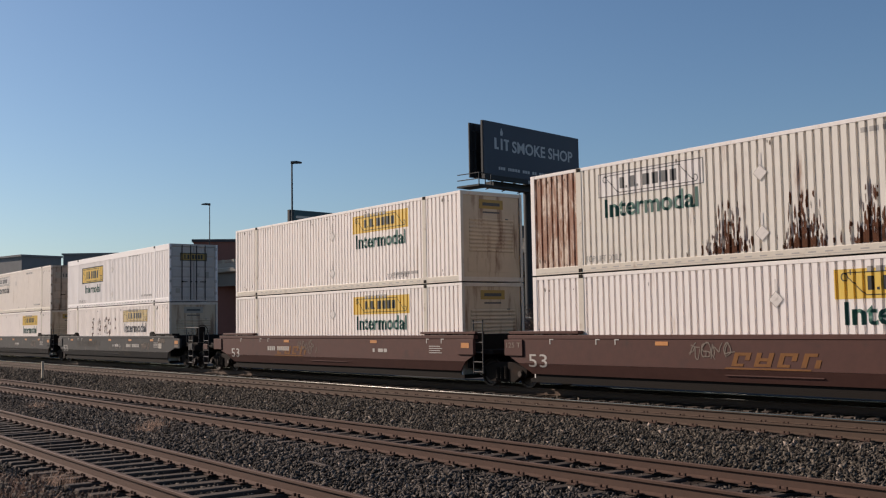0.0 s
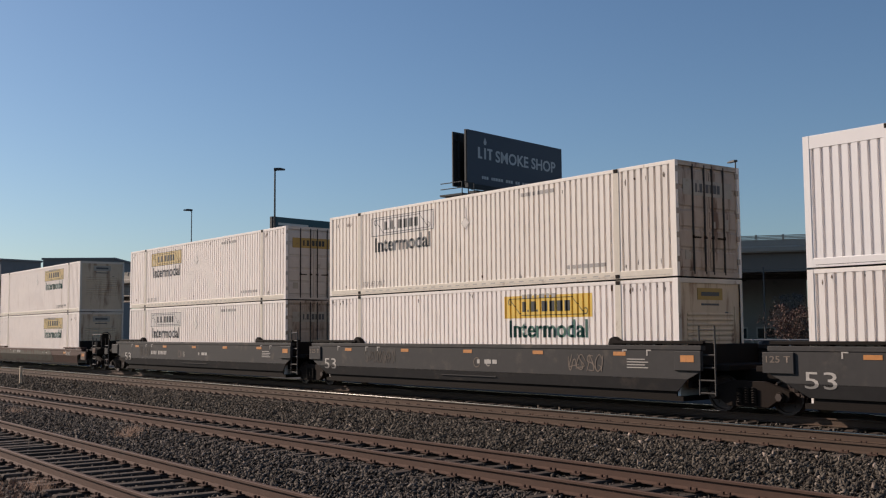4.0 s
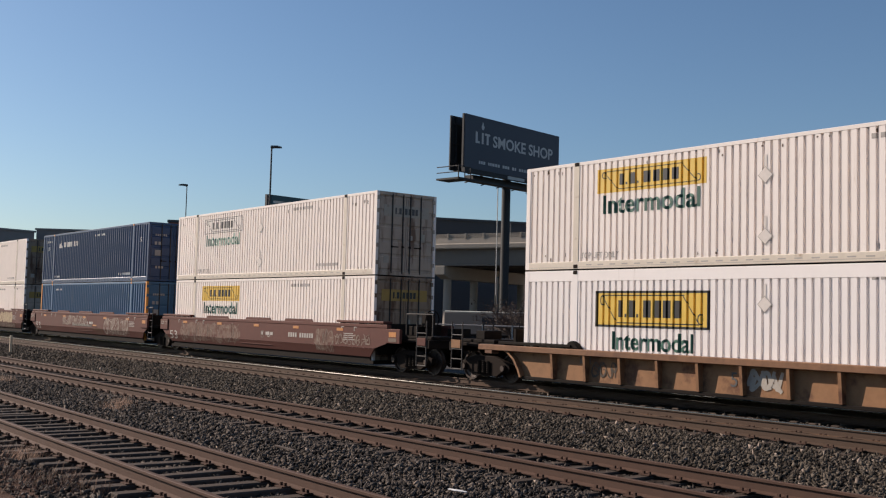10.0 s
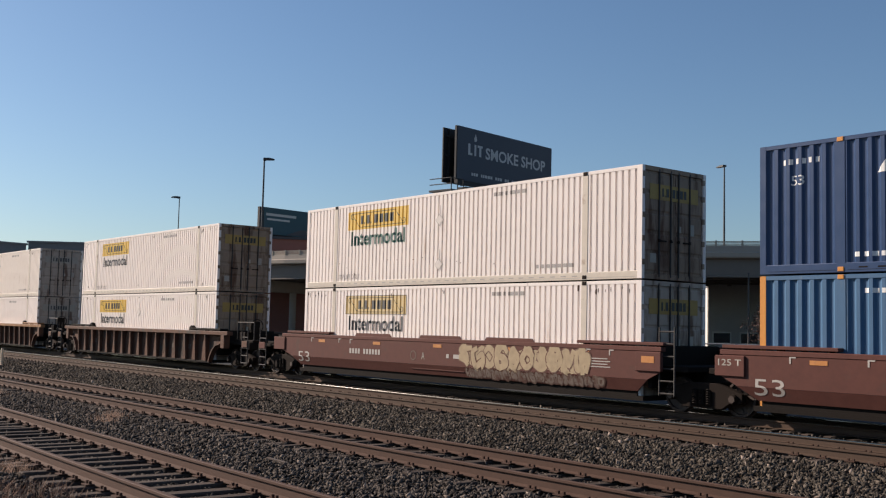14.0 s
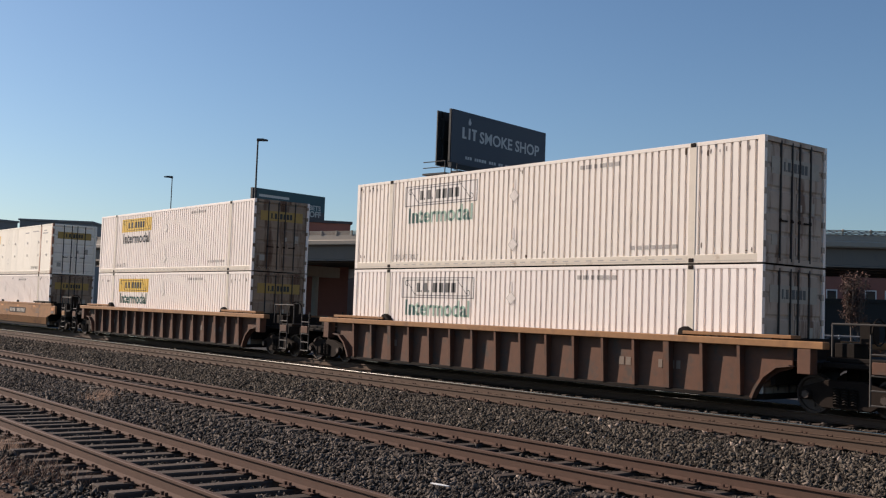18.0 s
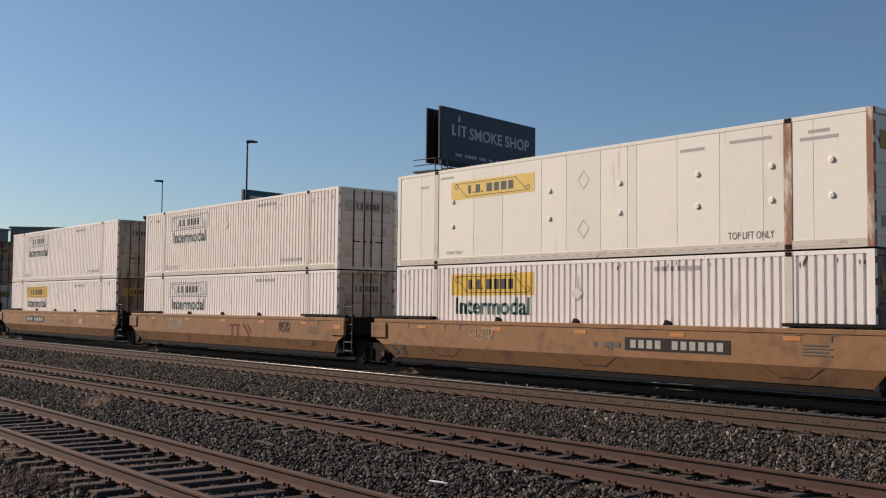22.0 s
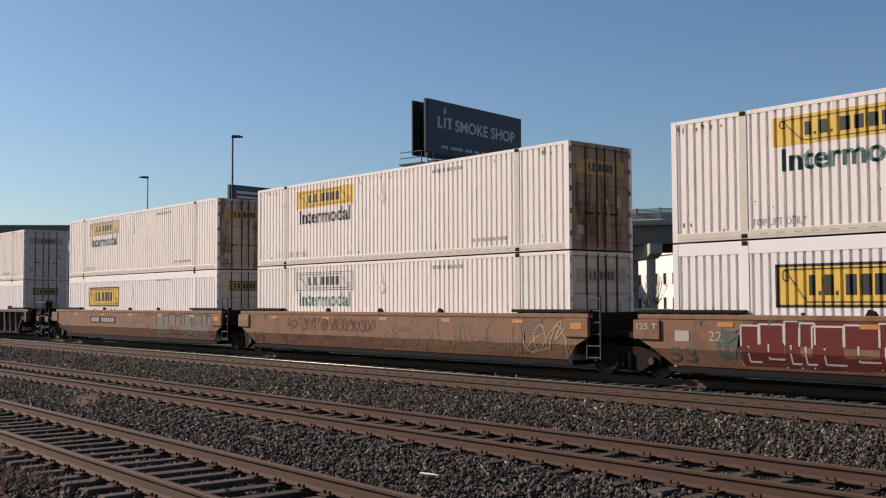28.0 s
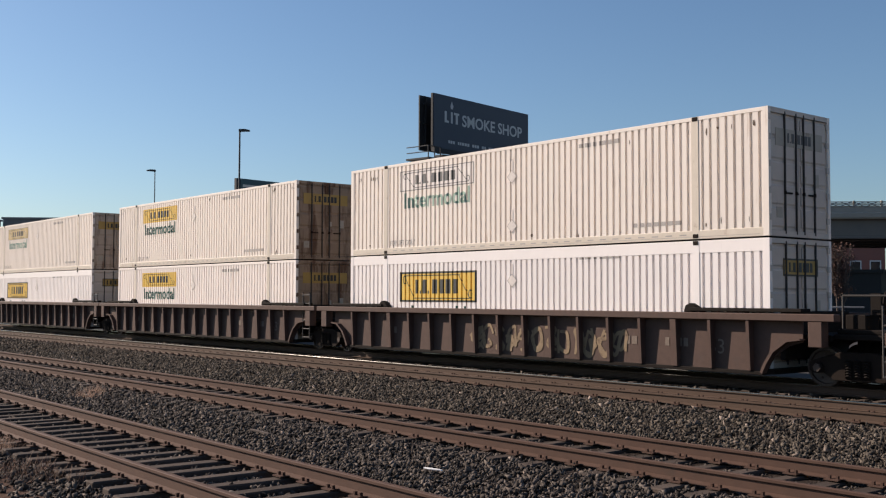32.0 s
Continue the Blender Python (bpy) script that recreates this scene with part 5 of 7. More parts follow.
def truck(car, x, car_x):
    t = part("truck", kept("frame_near", lambda: bevelled(frame_mesh(), "frame_near", 0.015)), CAST, car, "dark cast bogie frame with springs", m=Matrix.Translation((x, 0, 0)))
    part("side_frame", kept("frame_near", None), CAST, t, m=TURN)
    part("bolster", kept("bolster", lambda: Geo().box(-0.2, 0.2, -1.08, 1.08, 0.46, 0.72).rod((0, 0, 0.7), (0, 0, 0.95), 0.3, 14).mesh("bolster")), DARK, t)
    tagged(part("spring_nest", kept("springs", springs_mesh), DARK, t), kind="stuff")
    for dx in (-0.89, 0.89):
        ws = part("wheelset", kept("axle", lambda: Geo().rod((0, -1.17, 0), (0, 1.17, 0), 0.08, 10).mesh("axle")), CAST, car, m=Matrix.Translation((x + dx, 0, WHEEL_R)))
        part("wheel", kept("wheel", wheel_mesh), WHEEL, ws)
        part("wheel", kept("wheel", None), WHEEL, ws, m=TURN)
        part("bearing_cap", kept("cap", lambda: Geo().rod((0, -1.20, 0), (0, -1.165, 0), 0.09, 6).mesh("cap")), WHEEL, ws)
        WHEELSETS.append((ws, x + dx, car_x))


def sheet_y(z, y):
    """Depth of a car's near side at a height: the lower sheet leans in."""
    return y + (max(0.0, 0.757 - z) * 0.38 if y < -1.45 else 0.0)


def curve_through(points, n=7):
    """A smooth line through a few points."""
    p = [points[0]] + list(points) + [points[-1]]
    out = []
    for i in range(1, len(p) - 2):
        for k in range(n):
            u = k / n
            out.append(tuple(0.5 * (2 * p[i][c] + (p[i + 1][c] - p[i - 1][c]) * u + (2 * p[i - 1][c] - 5 * p[i][c] + 4 * p[i + 1][c] - p[i + 2][c]) * u * u
                                    + (3 * p[i][c] - p[i - 1][c] - 3 * p[i + 1][c] + p[i + 2][c]) * u ** 3) for c in (0, 1)))
    return out + [points[-1]]


def ribbon(g, pts, wide, y, off, taper=True):
    verts, faces = [], []
    for i, (px, pz) in enumerate(pts):
        a, b = pts[max(0, i - 1)], pts[min(len(pts) - 1, i + 1)]
        dx, dz = b[0] - a[0], b[1] - a[1]
        k = math.hypot(dx, dz) or 1.0
        w = wide * (0.7 + 0.4 * math.sin(math.pi * (i + 0.5) / len(pts)) if taper else 1.0)
        for s in (1, -1):
            z = pz + s * dx / k * w
            verts.append((px - s * dz / k * w, sheet_y(z, y) - off - 0.00003 * i, z))
        if i:
            faces.append((2 * i - 2, 2 * i - 1, 2 * i + 1, 2 * i))
    g.add(verts, faces)


LOOPS = [[[(0.9, 0.85), (0.4, 1.0), (0.08, 0.6), (0.15, 0.12), (0.6, 0.0), (0.92, 0.3), (0.5, 0.45)]],
         [[(0.12, 0.0), (0.16, 0.5), (0.1, 1.0)], [(0.1, 0.95), (0.7, 1.0), (0.85, 0.7), (0.3, 0.45), (0.6, 0.2), (1.0, -0.05)]],
         [[(0.0, 1.0), (0.25, 0.5), (0.5, 0.05), (0.75, 0.5), (1.0, 1.05)]],
         [[(0.9, 0.9), (0.3, 1.02), (0.15, 0.7), (0.75, 0.4), (0.75, 0.02), (0.1, 0.08)]],
         [[(0.5, 0.0), (0.08, 0.45), (0.5, 1.0), (0.92, 0.5), (0.45, 0.02)]],
         [[(0.05, 0.0), (0.2, 0.6), (0.35, 1.0), (0.5, 0.4), (0.65, 1.0), (0.85, 0.55), (1.0, 0.0)]],
         [[(0.1, 1.0), (0.5, 0.92), (0.95, 1.0)], [(0.55, 0.95), (0.5, 0.5), (0.6, -0.05), (0.2, -0.02)]]]


def glyphs(rng, x0, x1, z0, z1, fat):
    """Loose looping letter forms that spell nothing: a list of strokes for each."""
    n = max(2, round((x1 - x0) / ((z1 - z0) * fat)))
    step, out = (x1 - x0) / n, []
    for i in range(n):
        lean, grow, drop = rng.uniform(-0.1, 0.22), rng.uniform(0.85, 1.1), rng.uniform(-0.08, 0.08)
        forms = rng.choice(LOOPS) + [rng.choice(LOOPS)[0]]
        spin = [rng.uniform(0, 6.28) for _ in forms]
        strokes = []
        for form, a in zip(forms, spin):
            pts = [(0.5 + (u - 0.5) * math.cos(a) - (v - 0.5) * math.sin(a) + rng.uniform(-0.1, 0.1), 0.5 + (u - 0.5) * math.sin(a) + (v - 0.5) * math.cos(a) + rng.uniform(-0.1, 0.1)) for u, v in form]
            strokes.append(curve_through([(x0 + (i + 0.02 + u * grow * 0.96 + lean * (v - 0.5)) * step, z0 + min(1.0, max(0.0, v * 0.94 + 0.03 + drop)) * (z1 - z0)) for u, v in pts]))
        out.append(strokes)
    return out


def ragged_band(g, rng, x0, x1, z0, z1, y, off, rough=0.12):
    """One patch of paint with an uneven edge."""
    n, ph = int((x1 - x0) / 0.05), [rng.uniform(0, 6.28) for _ in range(6)]
    verts, faces, rows = [], [], 5
    for i in range(n + 1):
        x, u = x0 + (x1 - x0) * i / n, i / n
        end = min(1.0, 8 * min(u, 1 - u) + 0.25)
        hi = z1 - (z1 - z0) * rough * (1.2 + math.sin(x * 3.1 + ph[0]) * 0.6 + math.sin(x * 7.3 + ph[1]) * 0.4 + math.sin(x * 17 + ph[2]) * 0.2) * 0.6
        lo = z0 + (z1 - z0) * rough * (1.2 + math.sin(x * 2.7 + ph[3]) * 0.6 + math.sin(x * 6.1 + ph[4]) * 0.4 + math.sin(x * 19 + ph[5]) * 0.2) * 0.6
        mid = (z0 + z1) / 2
        for k in range(rows):
            z = mid + (lo + (hi - lo) * k / (rows - 1) - mid) * end
            verts.append((x, sheet_y(z, y) - off, z))
    for i in range(n):
        faces += [(i * rows + k, (i + 1) * rows + k, (i + 1) * rows + k + 1, i * rows + k + 1) for k in range(rows - 1)]
    g.add(verts, faces)


def car_marks(car, t, y, ztop, ink, reflect_x, extra_bars, num=0.66):
    """Length figure, reflectors, reporting bars and small stencils on a car's near side."""
    side = t
    if num:
        digits = flat(kept("53", lambda: lettering("53", 0.37, 0.78)), -8.1, 0, num)
        for v in digits.vertices:
            v.co.y = sheet_y(v.co.z, y) - 0.006
        part("length_mark", digits, ink, side)
    for x in reflect_x:
        r = part("reflector", kept("reflector", lambda: bevelled(Geo().box(-0.21, 0.21, -0.006, 0.0, -0.05, 0.05), "reflector", 0.002)), REFLECT, side, "orange reflector", m=Matrix.Translation((x, y - 0.002, ztop - 0.22)))
    g = Geo()
    for x0, z, widths, h in extra_bars:
        x = x0
        for w in widths:
            if w > 0:
                g.box(x, x + w, y - 0.008, y - 0.003, z, z + h)
            x += abs(w) + 0.06
    for x in (-7.2, -5.4, -4.7, 6.4, 7.2):
        g.box(x, x + 0.04, y - 0.008, y - 0.003, ztop - 0.26, ztop - 0.08).box(x + 0.04, x + 0.16, y - 0.008, y - 0.003, ztop - 0.14, ztop - 0.08)
    for k in range(4):
        g.box(6.55, 7.25 - 0.1 * (k % 2), y - 0.008, y - 0.003, ztop - 0.575 + 0.07 * k if ztop > 1.3 else 0.78 + 0.05 * k, ztop - 0.55 + 0.07 * k if ztop > 1.3 else 0.80 + 0.05 * k)
    part("stencil_mark", g, ink, side, "small unreadable stencil marks")


def end_gear(car, x, s, full, mat):
    """Platform, steps, handholds, and at a coupled end the draft gear. s is +1 at the front end."""
    def deck():
        g = Geo().box(0, 1.15, -1.25, 1.25, 0.98, 1.12).box(0.0, 0.12, -1.35, 1.35, 0.55, 1.60)
        return bevelled(g, "deck", 0.015)
    m = Matrix.Translation((x, 0, 0)) @ (TURN if s < 0 else Matrix())
    part("end_platform", kept("deck", deck), DARK, car, m=m)
    near = -1 if s > 0 else 1
    if full:
        coup = part("coupler", kept("coupler", lambda: bevelled(Geo().box(1.15, 2.95, -0.22, 0.22, 0.66, 1.02).box(2.95, 3.45, -0.12, 0.12, 0.72, 0.98).box(3.3, 3.62, -0.24, 0.2, 0.62, 1.06), "coupler", 0.03)), CAST, car, m=m)
        part("uncoupling_lever", kept("lever", lambda: Geo().rod((2.9, -1.3, 1.05), (2.9, 1.3, 1.05), 0.02, 6).rod((2.9, -1.3, 1.05), (3.0, -1.3, 0.75), 0.02, 6).mesh("lever")), CAST, coup)
        part("air_hose", kept("hose", lambda: Geo().rod((3.0, 0.35, 0.75), (3.25, 0.38, 0.42), 0.03, 6).rod((3.25, 0.38, 0.42), (3.6, 0.3, 0.36), 0.03, 6).mesh("hose")), DARK, coup)
        part("end_sill", kept("sill", lambda: bevelled(Geo().box(1.15, 3.0, -1.18, 1.18, 1.02, 1.14).box(2.82, 3.0, -1.4, 1.4, 0.86, 1.14), "sill", 0.02)), DARK, car, m=m)
        def steps(sg):
            g = Geo()
            for dx in (2.35, 2.85):
                g.rod((dx, sg * 1.40, 0.30), (dx, sg * 1.40, 1.75), 0.022, 6)
            for z in (0.32, 0.62, 0.92, 1.35):
                g.rod((2.35, sg * 1.40, z), (2.85, sg * 1.40, z), 0.02, 6)
            return g.mesh("steps")
        for sg in (-1, 1):
            part("ladder", kept(("steps", sg), lambda: steps(sg)), LADDER, car, m=m)
        part("crossover_platform", kept("crossover", lambda: bevelled(Geo().box(1.2, 2.75, -1.12, 1.12, 1.145, 1.24).box(1.3, 1.75, -0.95, -0.35, 1.24, 1.55).box(1.9, 2.3, 0.2, 0.9, 1.24, 1.5), "crossover", 0.015)), DARK, car, m=m)
        if s > 0:
            part("handrail", kept("handrail", lambda: Geo().rod((2.72, -1.05, 1.2), (2.72, -1.05, 1.95), 0.024, 6).rod((1.3, -1.05, 1.95), (2.72, -1.05, 1.95), 0.022, 6).rod((1.3, -1.05, 1.95), (1.3, -1.05, 1.2), 0.022, 6).mesh("handrail")), LADDER, car, m=m)
        for sg in (-1, 1):
            part("tread_box", kept(("tread", sg, mat.name), lambda: bevelled(Geo().box(2.4, 2.85, sg * 1.41 - 0.03, sg * 1.41 + 0.03, 0.95, 1.2), "tread", 0.01)), mat, car, m=m)
        if s > 0:
            part("brake_wheel", kept("brake", lambda: brake_mesh()), DARK, car, m=m)
    else:
        part("articulation", kept("artic", lambda: bevelled(Geo().box(1.0, 1.75, -0.45, 0.45, 0.72, 1.02), "artic", 0.03)), DARK, car, m=m)
        if s > 0:
            def lad():
                g = Geo()
                for dx in (0.42, 0.88):
                    g.rod((dx, -1.42, 0.40), (dx, -1.42, 2.05), 0.024, 6)
                for z in np.arange(0.45, 2.0, 0.30):
                    g.rod((0.42, -1.42, z), (0.88, -1.42, z), 0.02, 6)
                return g.mesh("lad")
            part("ladder", kept("end_ladder", lad), LADDER, car, m=m)


def brake_mesh():
    g = Geo().rod((1.9, -0.6, 1.1), (1.9, -0.6, 1.9), 0.04, 6).box(1.78, 2.0, -0.8, -0.4, 1.55, 2.0)
    for i in range(14):
        a, b = 2 * math.pi * i / 14, 2 * math.pi * (i + 1) / 14
        g.rod((2.1, -0.6 + 0.28 * math.cos(a), 1.8 + 0.28 * math.sin(a)), (2.1, -0.6 + 0.28 * math.cos(b), 1.8 + 0.28 * math.sin(b)), 0.02, 5)
    return g.mesh("brake")


def side_covers(car, z, mat, cover=None, middle=False, knobs=False):
    """Long flat walkway covers and guide castings on the top chord."""
    for s in (-1, 1):
        c = part("walkway", kept("walkway", lambda: bevelled(Geo().box(-1.45, 1.45, -1.50, -1.12, 0.03, 0.11), "walkway", 0.01)), None, car, m=Matrix.Translation((s * 7.5, 0, z)))
        paint(c, cover or DARK)
        for x in (-1.2, 0.0, 1.2):
            part("bracket", kept("cover_bracket", lambda: Geo().box(-0.03, 0.03, -1.48, -1.16, -0.002, 0.03).mesh("bracket")), DARK, c, m=Matrix.Translation((x, 0, 0)))
        if (cover is None or cover is DARK or cover is TAN) and not knobs:
            part("guide_casting", kept("guide", lambda: bevelled(Geo().prism([(-0.2, 0.0), (0.3, 0.0), (0.15, 0.14), (0.0, 0.22), (-0.15, 0.16)], "y", -1.46, -1.24), "guide", 0.02)), DARK, c, m=Matrix.Translation((-s * 1.45, 0, 0.0)))
    if knobs:
        for x in (-3.1, -0.1, 2.9):
            part("guide_knob", kept("guide_knob", lambda: bevelled(Geo().prism([(-0.12, 0.0), (0.14, 0.0), (0.08, 0.09), (-0.05, 0.13)], "y", -1.46, -1.36), "guide_knob", 0.012)), DARK, car, m=Matrix.Translation((x, 0, z)))
    if middle:
        for x in (-3.4, 0.2, 3.35):
            paint(part("guide_plate", kept("guide_plate", lambda: bevelled(Geo().prism([(-1.05, 0.0), (1.05, 0.0), (0.95, 0.10), (-0.95, 0.10)], "y", -1.47, -1.43), "guide_plate", 0.006)), None, car, m=Matrix.Translation((x, 0, z))), cover)


def smooth_car(mat, label, ends, ink, bars, tags, name="well_car", num=0.66, bright=False, top=1.575):
    """Sheet-sided well car unit. ends: (rear is coupled, front is coupled)."""
    car = thing(name, label, "rail car", "container train")

    back, fore = (9.25 if e else 8.95 for e in ends)

    def upper():
        knee = min(0.95, top - 0.22)
        return bevelled(Geo().prism([(-back, knee), (-8.55, 0.76), (8.45, 0.76), (fore - 0.1, knee), (fore - 0.1, top - 0.115), (-back, top - 0.115)], "y", -1.50, -1.47), "upper", 0.004)

    low = 0.37 if mat in (TAN, RUSTY_TAN) else 0.30 if mat is DULL_BROWN else 0.46
    drop = top - 1.575

    def lower():
        g = Geo()
        x0, x1, x2, x3 = -8.55, -8.05, 8.05, 8.45
        a = [(x0, -1.50, 0.757), (x3, -1.50, 0.757), (x2, sheet_y(low, -1.5), low), (x1, sheet_y(low, -1.5), low)]
        b = [(x, y + 0.03, z) for x, y, z in a]
        g.add(a + b, [(0, 1, 2, 3), (7, 6, 5, 4), (0, 4, 5, 1), (1, 5, 6, 2), (2, 6, 7, 3), (3, 7, 4, 0)])
        return g.mesh("lower")

    for m in (None, TURN):
        side = part("side_sheet", kept(("upper", mat.name, ends), upper), mat, car, m=m)
        part("lower_sheet", kept(("lower", mat.name), lower), mat, side)
        # added black strip that stands for the shade under the car and hides the box's foot
        part("bottom_sill", kept(("shade_strip", low), lambda: bevelled(Geo().box(-8.0, 8.0, -1.335, -1.302, 0.24, low + 0.02).box(-8.0, 8.0, -1.302, -1.05, 0.24, 0.295), "shade_strip", 0.006)), DARK, side)
        part("top_chord", kept(("chord", mat.name, ends), lambda: bevelled(Geo().box(-back - 0.05, fore - 0.05, -1.515, -1.34, top - 0.115, top), "chord", 0.012)), mat, side)
        pads = (-9.45 if ends[0] else -8.72, 9.55 if ends[1] else 8.5)
        for x in pads:
            part("jacking_pad", kept(("pad", mat.name), lambda: bevelled(Geo().box(-0.40, 0.40, -1.545, -1.44, 0.97, 1.44), "pad", 0.012)), mat, side, m=Matrix.Translation((x, 0, drop)))
        if m is None:
            car_marks(car, side, -1.5, top, ink, tags, bars, num)
            if not ends[0]:
                part("load_mark", flat(kept("125", lambda: lettering("125 T", 0.15, 0.62, 0.01)), -9.02, -1.549, 1.21), STENCIL_PALE if bright else STENCIL, side)
            part("reflector", kept("square_reflector", lambda: Geo().box(-0.2, 0.2, -1.552, -1.545, 1.18, 1.34).mesh("reflector")), REFLECT, side, "grimy orange reflector", m=Matrix.Translation((pads[1], 0, drop)))
            if ends[1]:
                part("placard_case", kept("case", lambda: Geo().box(-0.22, 0.22, -1.553, -1.545, 1.02, 1.14).mesh("case")), STENCIL, side, "small pale worn placard", m=Matrix.Translation((pads[1], 0, drop)))
            if mat not in (TAN, RUSTY_TAN):
                part("drain_rail", kept(("drain", mat.name), lambda: Geo().box(-1.2, 1.4, -1.462, -1.435, 0.61, 0.635).mesh("drain")), mat, side)
    part("well_floor", kept("well_floor", lambda: Geo().box(-8.2, 8.2, -1.35, 1.35, 0.22, 0.335).mesh("floor")), DARK, car)
    side_covers(car, top, mat, mat if mat in (RED, BROWN, DULL_BROWN) else DARK, mat is RED, mat in (TAN, RUSTY_TAN))
    end_gear(car, 8.35, 1, ends[1], mat)
    end_gear(car, -8.35, -1, ends[0], mat)
    return car


def ribbed_car(mat, chord_mat, label, ends, ink, top=1.56, name="well_car", num=None, num_ink=None):
    """Post-sided well car unit with a deep top chord and upright ribs."""
    car = thing(name, label, "rail car", "container train")
    hi = top - 0.16

    def web():
        return Geo().prism([(-8.9, hi), (-8.9, 0.95), (-8.55, 0.85), (-8.15, 0.55), (-7.97, 0.27), (7.97, 0.27), (8.15, 0.55), (8.55, 0.85), (8.9, 0.95), (8.9, hi)], "y", -1.36, -1.32).mesh("web")

    def arch():
        line = [(8.95, 1.0), (8.6, 0.95), (8.28, 0.72), (8.1, 0.45), (8.0, 0.24)]
        return Geo().prism(line + [(x - 0.06, z + 0.03) for x, z in line[::-1]], "y", -1.53, -1.32).mesh("arch")

    for m in (None, TURN):
        side = part("side_web", kept(("web", mat.name, top), web), mat, car, m=m)
        part("top_chord", kept(("rchord", chord_mat.name, top), lambda: bevelled(Geo().box(-9.75, 9.75, -1.58, -1.32, hi, top), "chord", 0.015)), chord_mat, side)
        # chord coloured black in place of the shade below the panels
        part("bottom_chord", kept("bchord", lambda: bevelled(Geo().box(-7.98, 7.98, -1.47, -1.1, 0.20, 0.285), "bchord", 0.01)), DARK, side)
        for s in (1, -1):
            part("arch_plate", kept(("arch", mat.name), arch), mat, side, m=Matrix.Diagonal((s, 1, 1, 1)))
        for i in range(12 if top < 1.3 else 16):
            x = -6.71 + i * 1.22 if top < 1.3 else -7.65 + i * 1.02
            wide = 0.085 if i in (2, 13) and top > 1.3 else 0.04
            part("rib", kept(("rib", mat.name, wide, top), lambda: Geo().prism([(-1.56, hi), (-1.32, hi), (-1.32, 0.29), (-1.50, 0.29)], "x", -wide, wide).mesh("rib")), mat, side, m=Matrix.Translation((x, 0, 0)))
        for s in (-1, 1):
            part("end_post", kept(("endpost", mat.name, top), lambda: bevelled(Geo().box(-0.16, 0.16, -1.57, -1.3, 0.86, hi), "endpost", 0.012)), chord_mat, side, m=Matrix.Translation((s * 9.3, 0, 0)))
        if m is None:
            if num is not None:
                part("length_mark", flat(kept("53r", lambda: lettering("53", 0.34, 0.42)), num, -1.368, 0.62 if num > 0 else 0.46), num_ink or ink, side)
            g = Geo()
            for x, ws in ((4.0, (0.16, 0.16, 0.16)), (-5.8, (0.2, 0.14)), (5.25, (0.12, 0.12, 0.12, 0.12))):
                for w in ws:
                    g.box(x, x + w, -1.368, -1.362, 0.75, 0.95)
                    x += w + 0.06
            part("stencil_mark", g, ink, side, "small unreadable stencil marks")
    part("well_floor", kept("well_floor", lambda: Geo().box(-8.2, 8.2, -1.35, 1.35, 0.22, 0.335).mesh("floor")), DARK, car)
    side_covers(car, top, mat, chord_mat if chord_mat is TAN else DARK)
    end_gear(car, 8.35, 1, ends[1], mat)
    end_gear(car, -8.35, -1, ends[0], mat)
    return car


# ---- build the place ----
overpass()
billboard()
far_billboard()
lamp_post(-77.14, 42.34, -0.4, 15.75, 61, 0.75)
lamp_post(-107.5, 48.62, -0.4, 15.65, 245, 0.8, 0.7)
lamp_post(-61.9, 84.9, 9.7, 18.5, 160)
lamp_post(-92.0, 83.0, 9.7, 13.2, 160, 0.4)
block("red_building", "long low red-brown building behind the overpass", 66.5, 56.0, 146, 14.0, BRICK_RED, 12, roof=SLATE)
block("dark_building", "charcoal flat-roofed building behind the overpass", 53.3, 45.0, 150, 16.2, SLATE, 16, 158)
block("dark_building", "dark stepped building on the skyline", 75.1, 73.2, 210, 16.2, HAZE_GREY, 14, 214)
block("dark_building", "dark wide building on the skyline", 73.1, 69.6, 218, 17.0, HAZE_GREY, 14, 214)
block("white_building", "sunlit white house with small dark windows under the overpass", 39.2, 36.95, 150, 8.2, PALE_WALL, 9, 135, windows=(2, 5, 1.0, 1.5, 1.2, 3.2))
block("grey_building", "plain grey rendered building under the overpass", 36.9, 32.7, 124, 8.3, LIGHT_WALL, 12, 124, windows=(1, 3, 1.8, 1.1, 1.4, 3))
block("warehouse", "long brown-grey warehouse behind the overpass columns", 62.0, 39.4, 185, 12.5, WARM_WALL, 12, 185)
block("brick_building", "red-brown building with pale window frames", 32.6, 27.0, 160, 9.6, BRICK_RED, 12, windows=(2, 6, 1.2, 1.4, 2.6, 3.4))
shrub("small_tree", "small bare tree with russet leaves beside the road", *polar(33.3, 62), 3.4, 3.0, LEAF_RED, 3200, 1, 100)
shrub("small_tree", "tall bare tree with dry russet leaves", *polar(29.2, 64), 5.2, 1.1, LEAF_RED, 3400, 2, 100)
shrub("small_tree", "thin bare tree with dry brown leaves", *polar(41.2, 66), 4.2, 4.4, LEAF_DRY, 1300, 3, 130)
shrub("small_tree", "thin bare tree with dry brown leaves", *polar(43.2, 70), 4.0, 4.6, LEAF_DRY, 1300, 4, 130)
shrub("small_tree", "low tangled bush with dry leaves", *polar(47.7, 66), 3.0, 4.6, LEAF_DRY, 1800, 5, 110)
shrub("small_tree", "pale leafless tree in front of the white house", *polar(38.4, 92), 4.4, 3.0, LEAF_DRY, 120, 6)

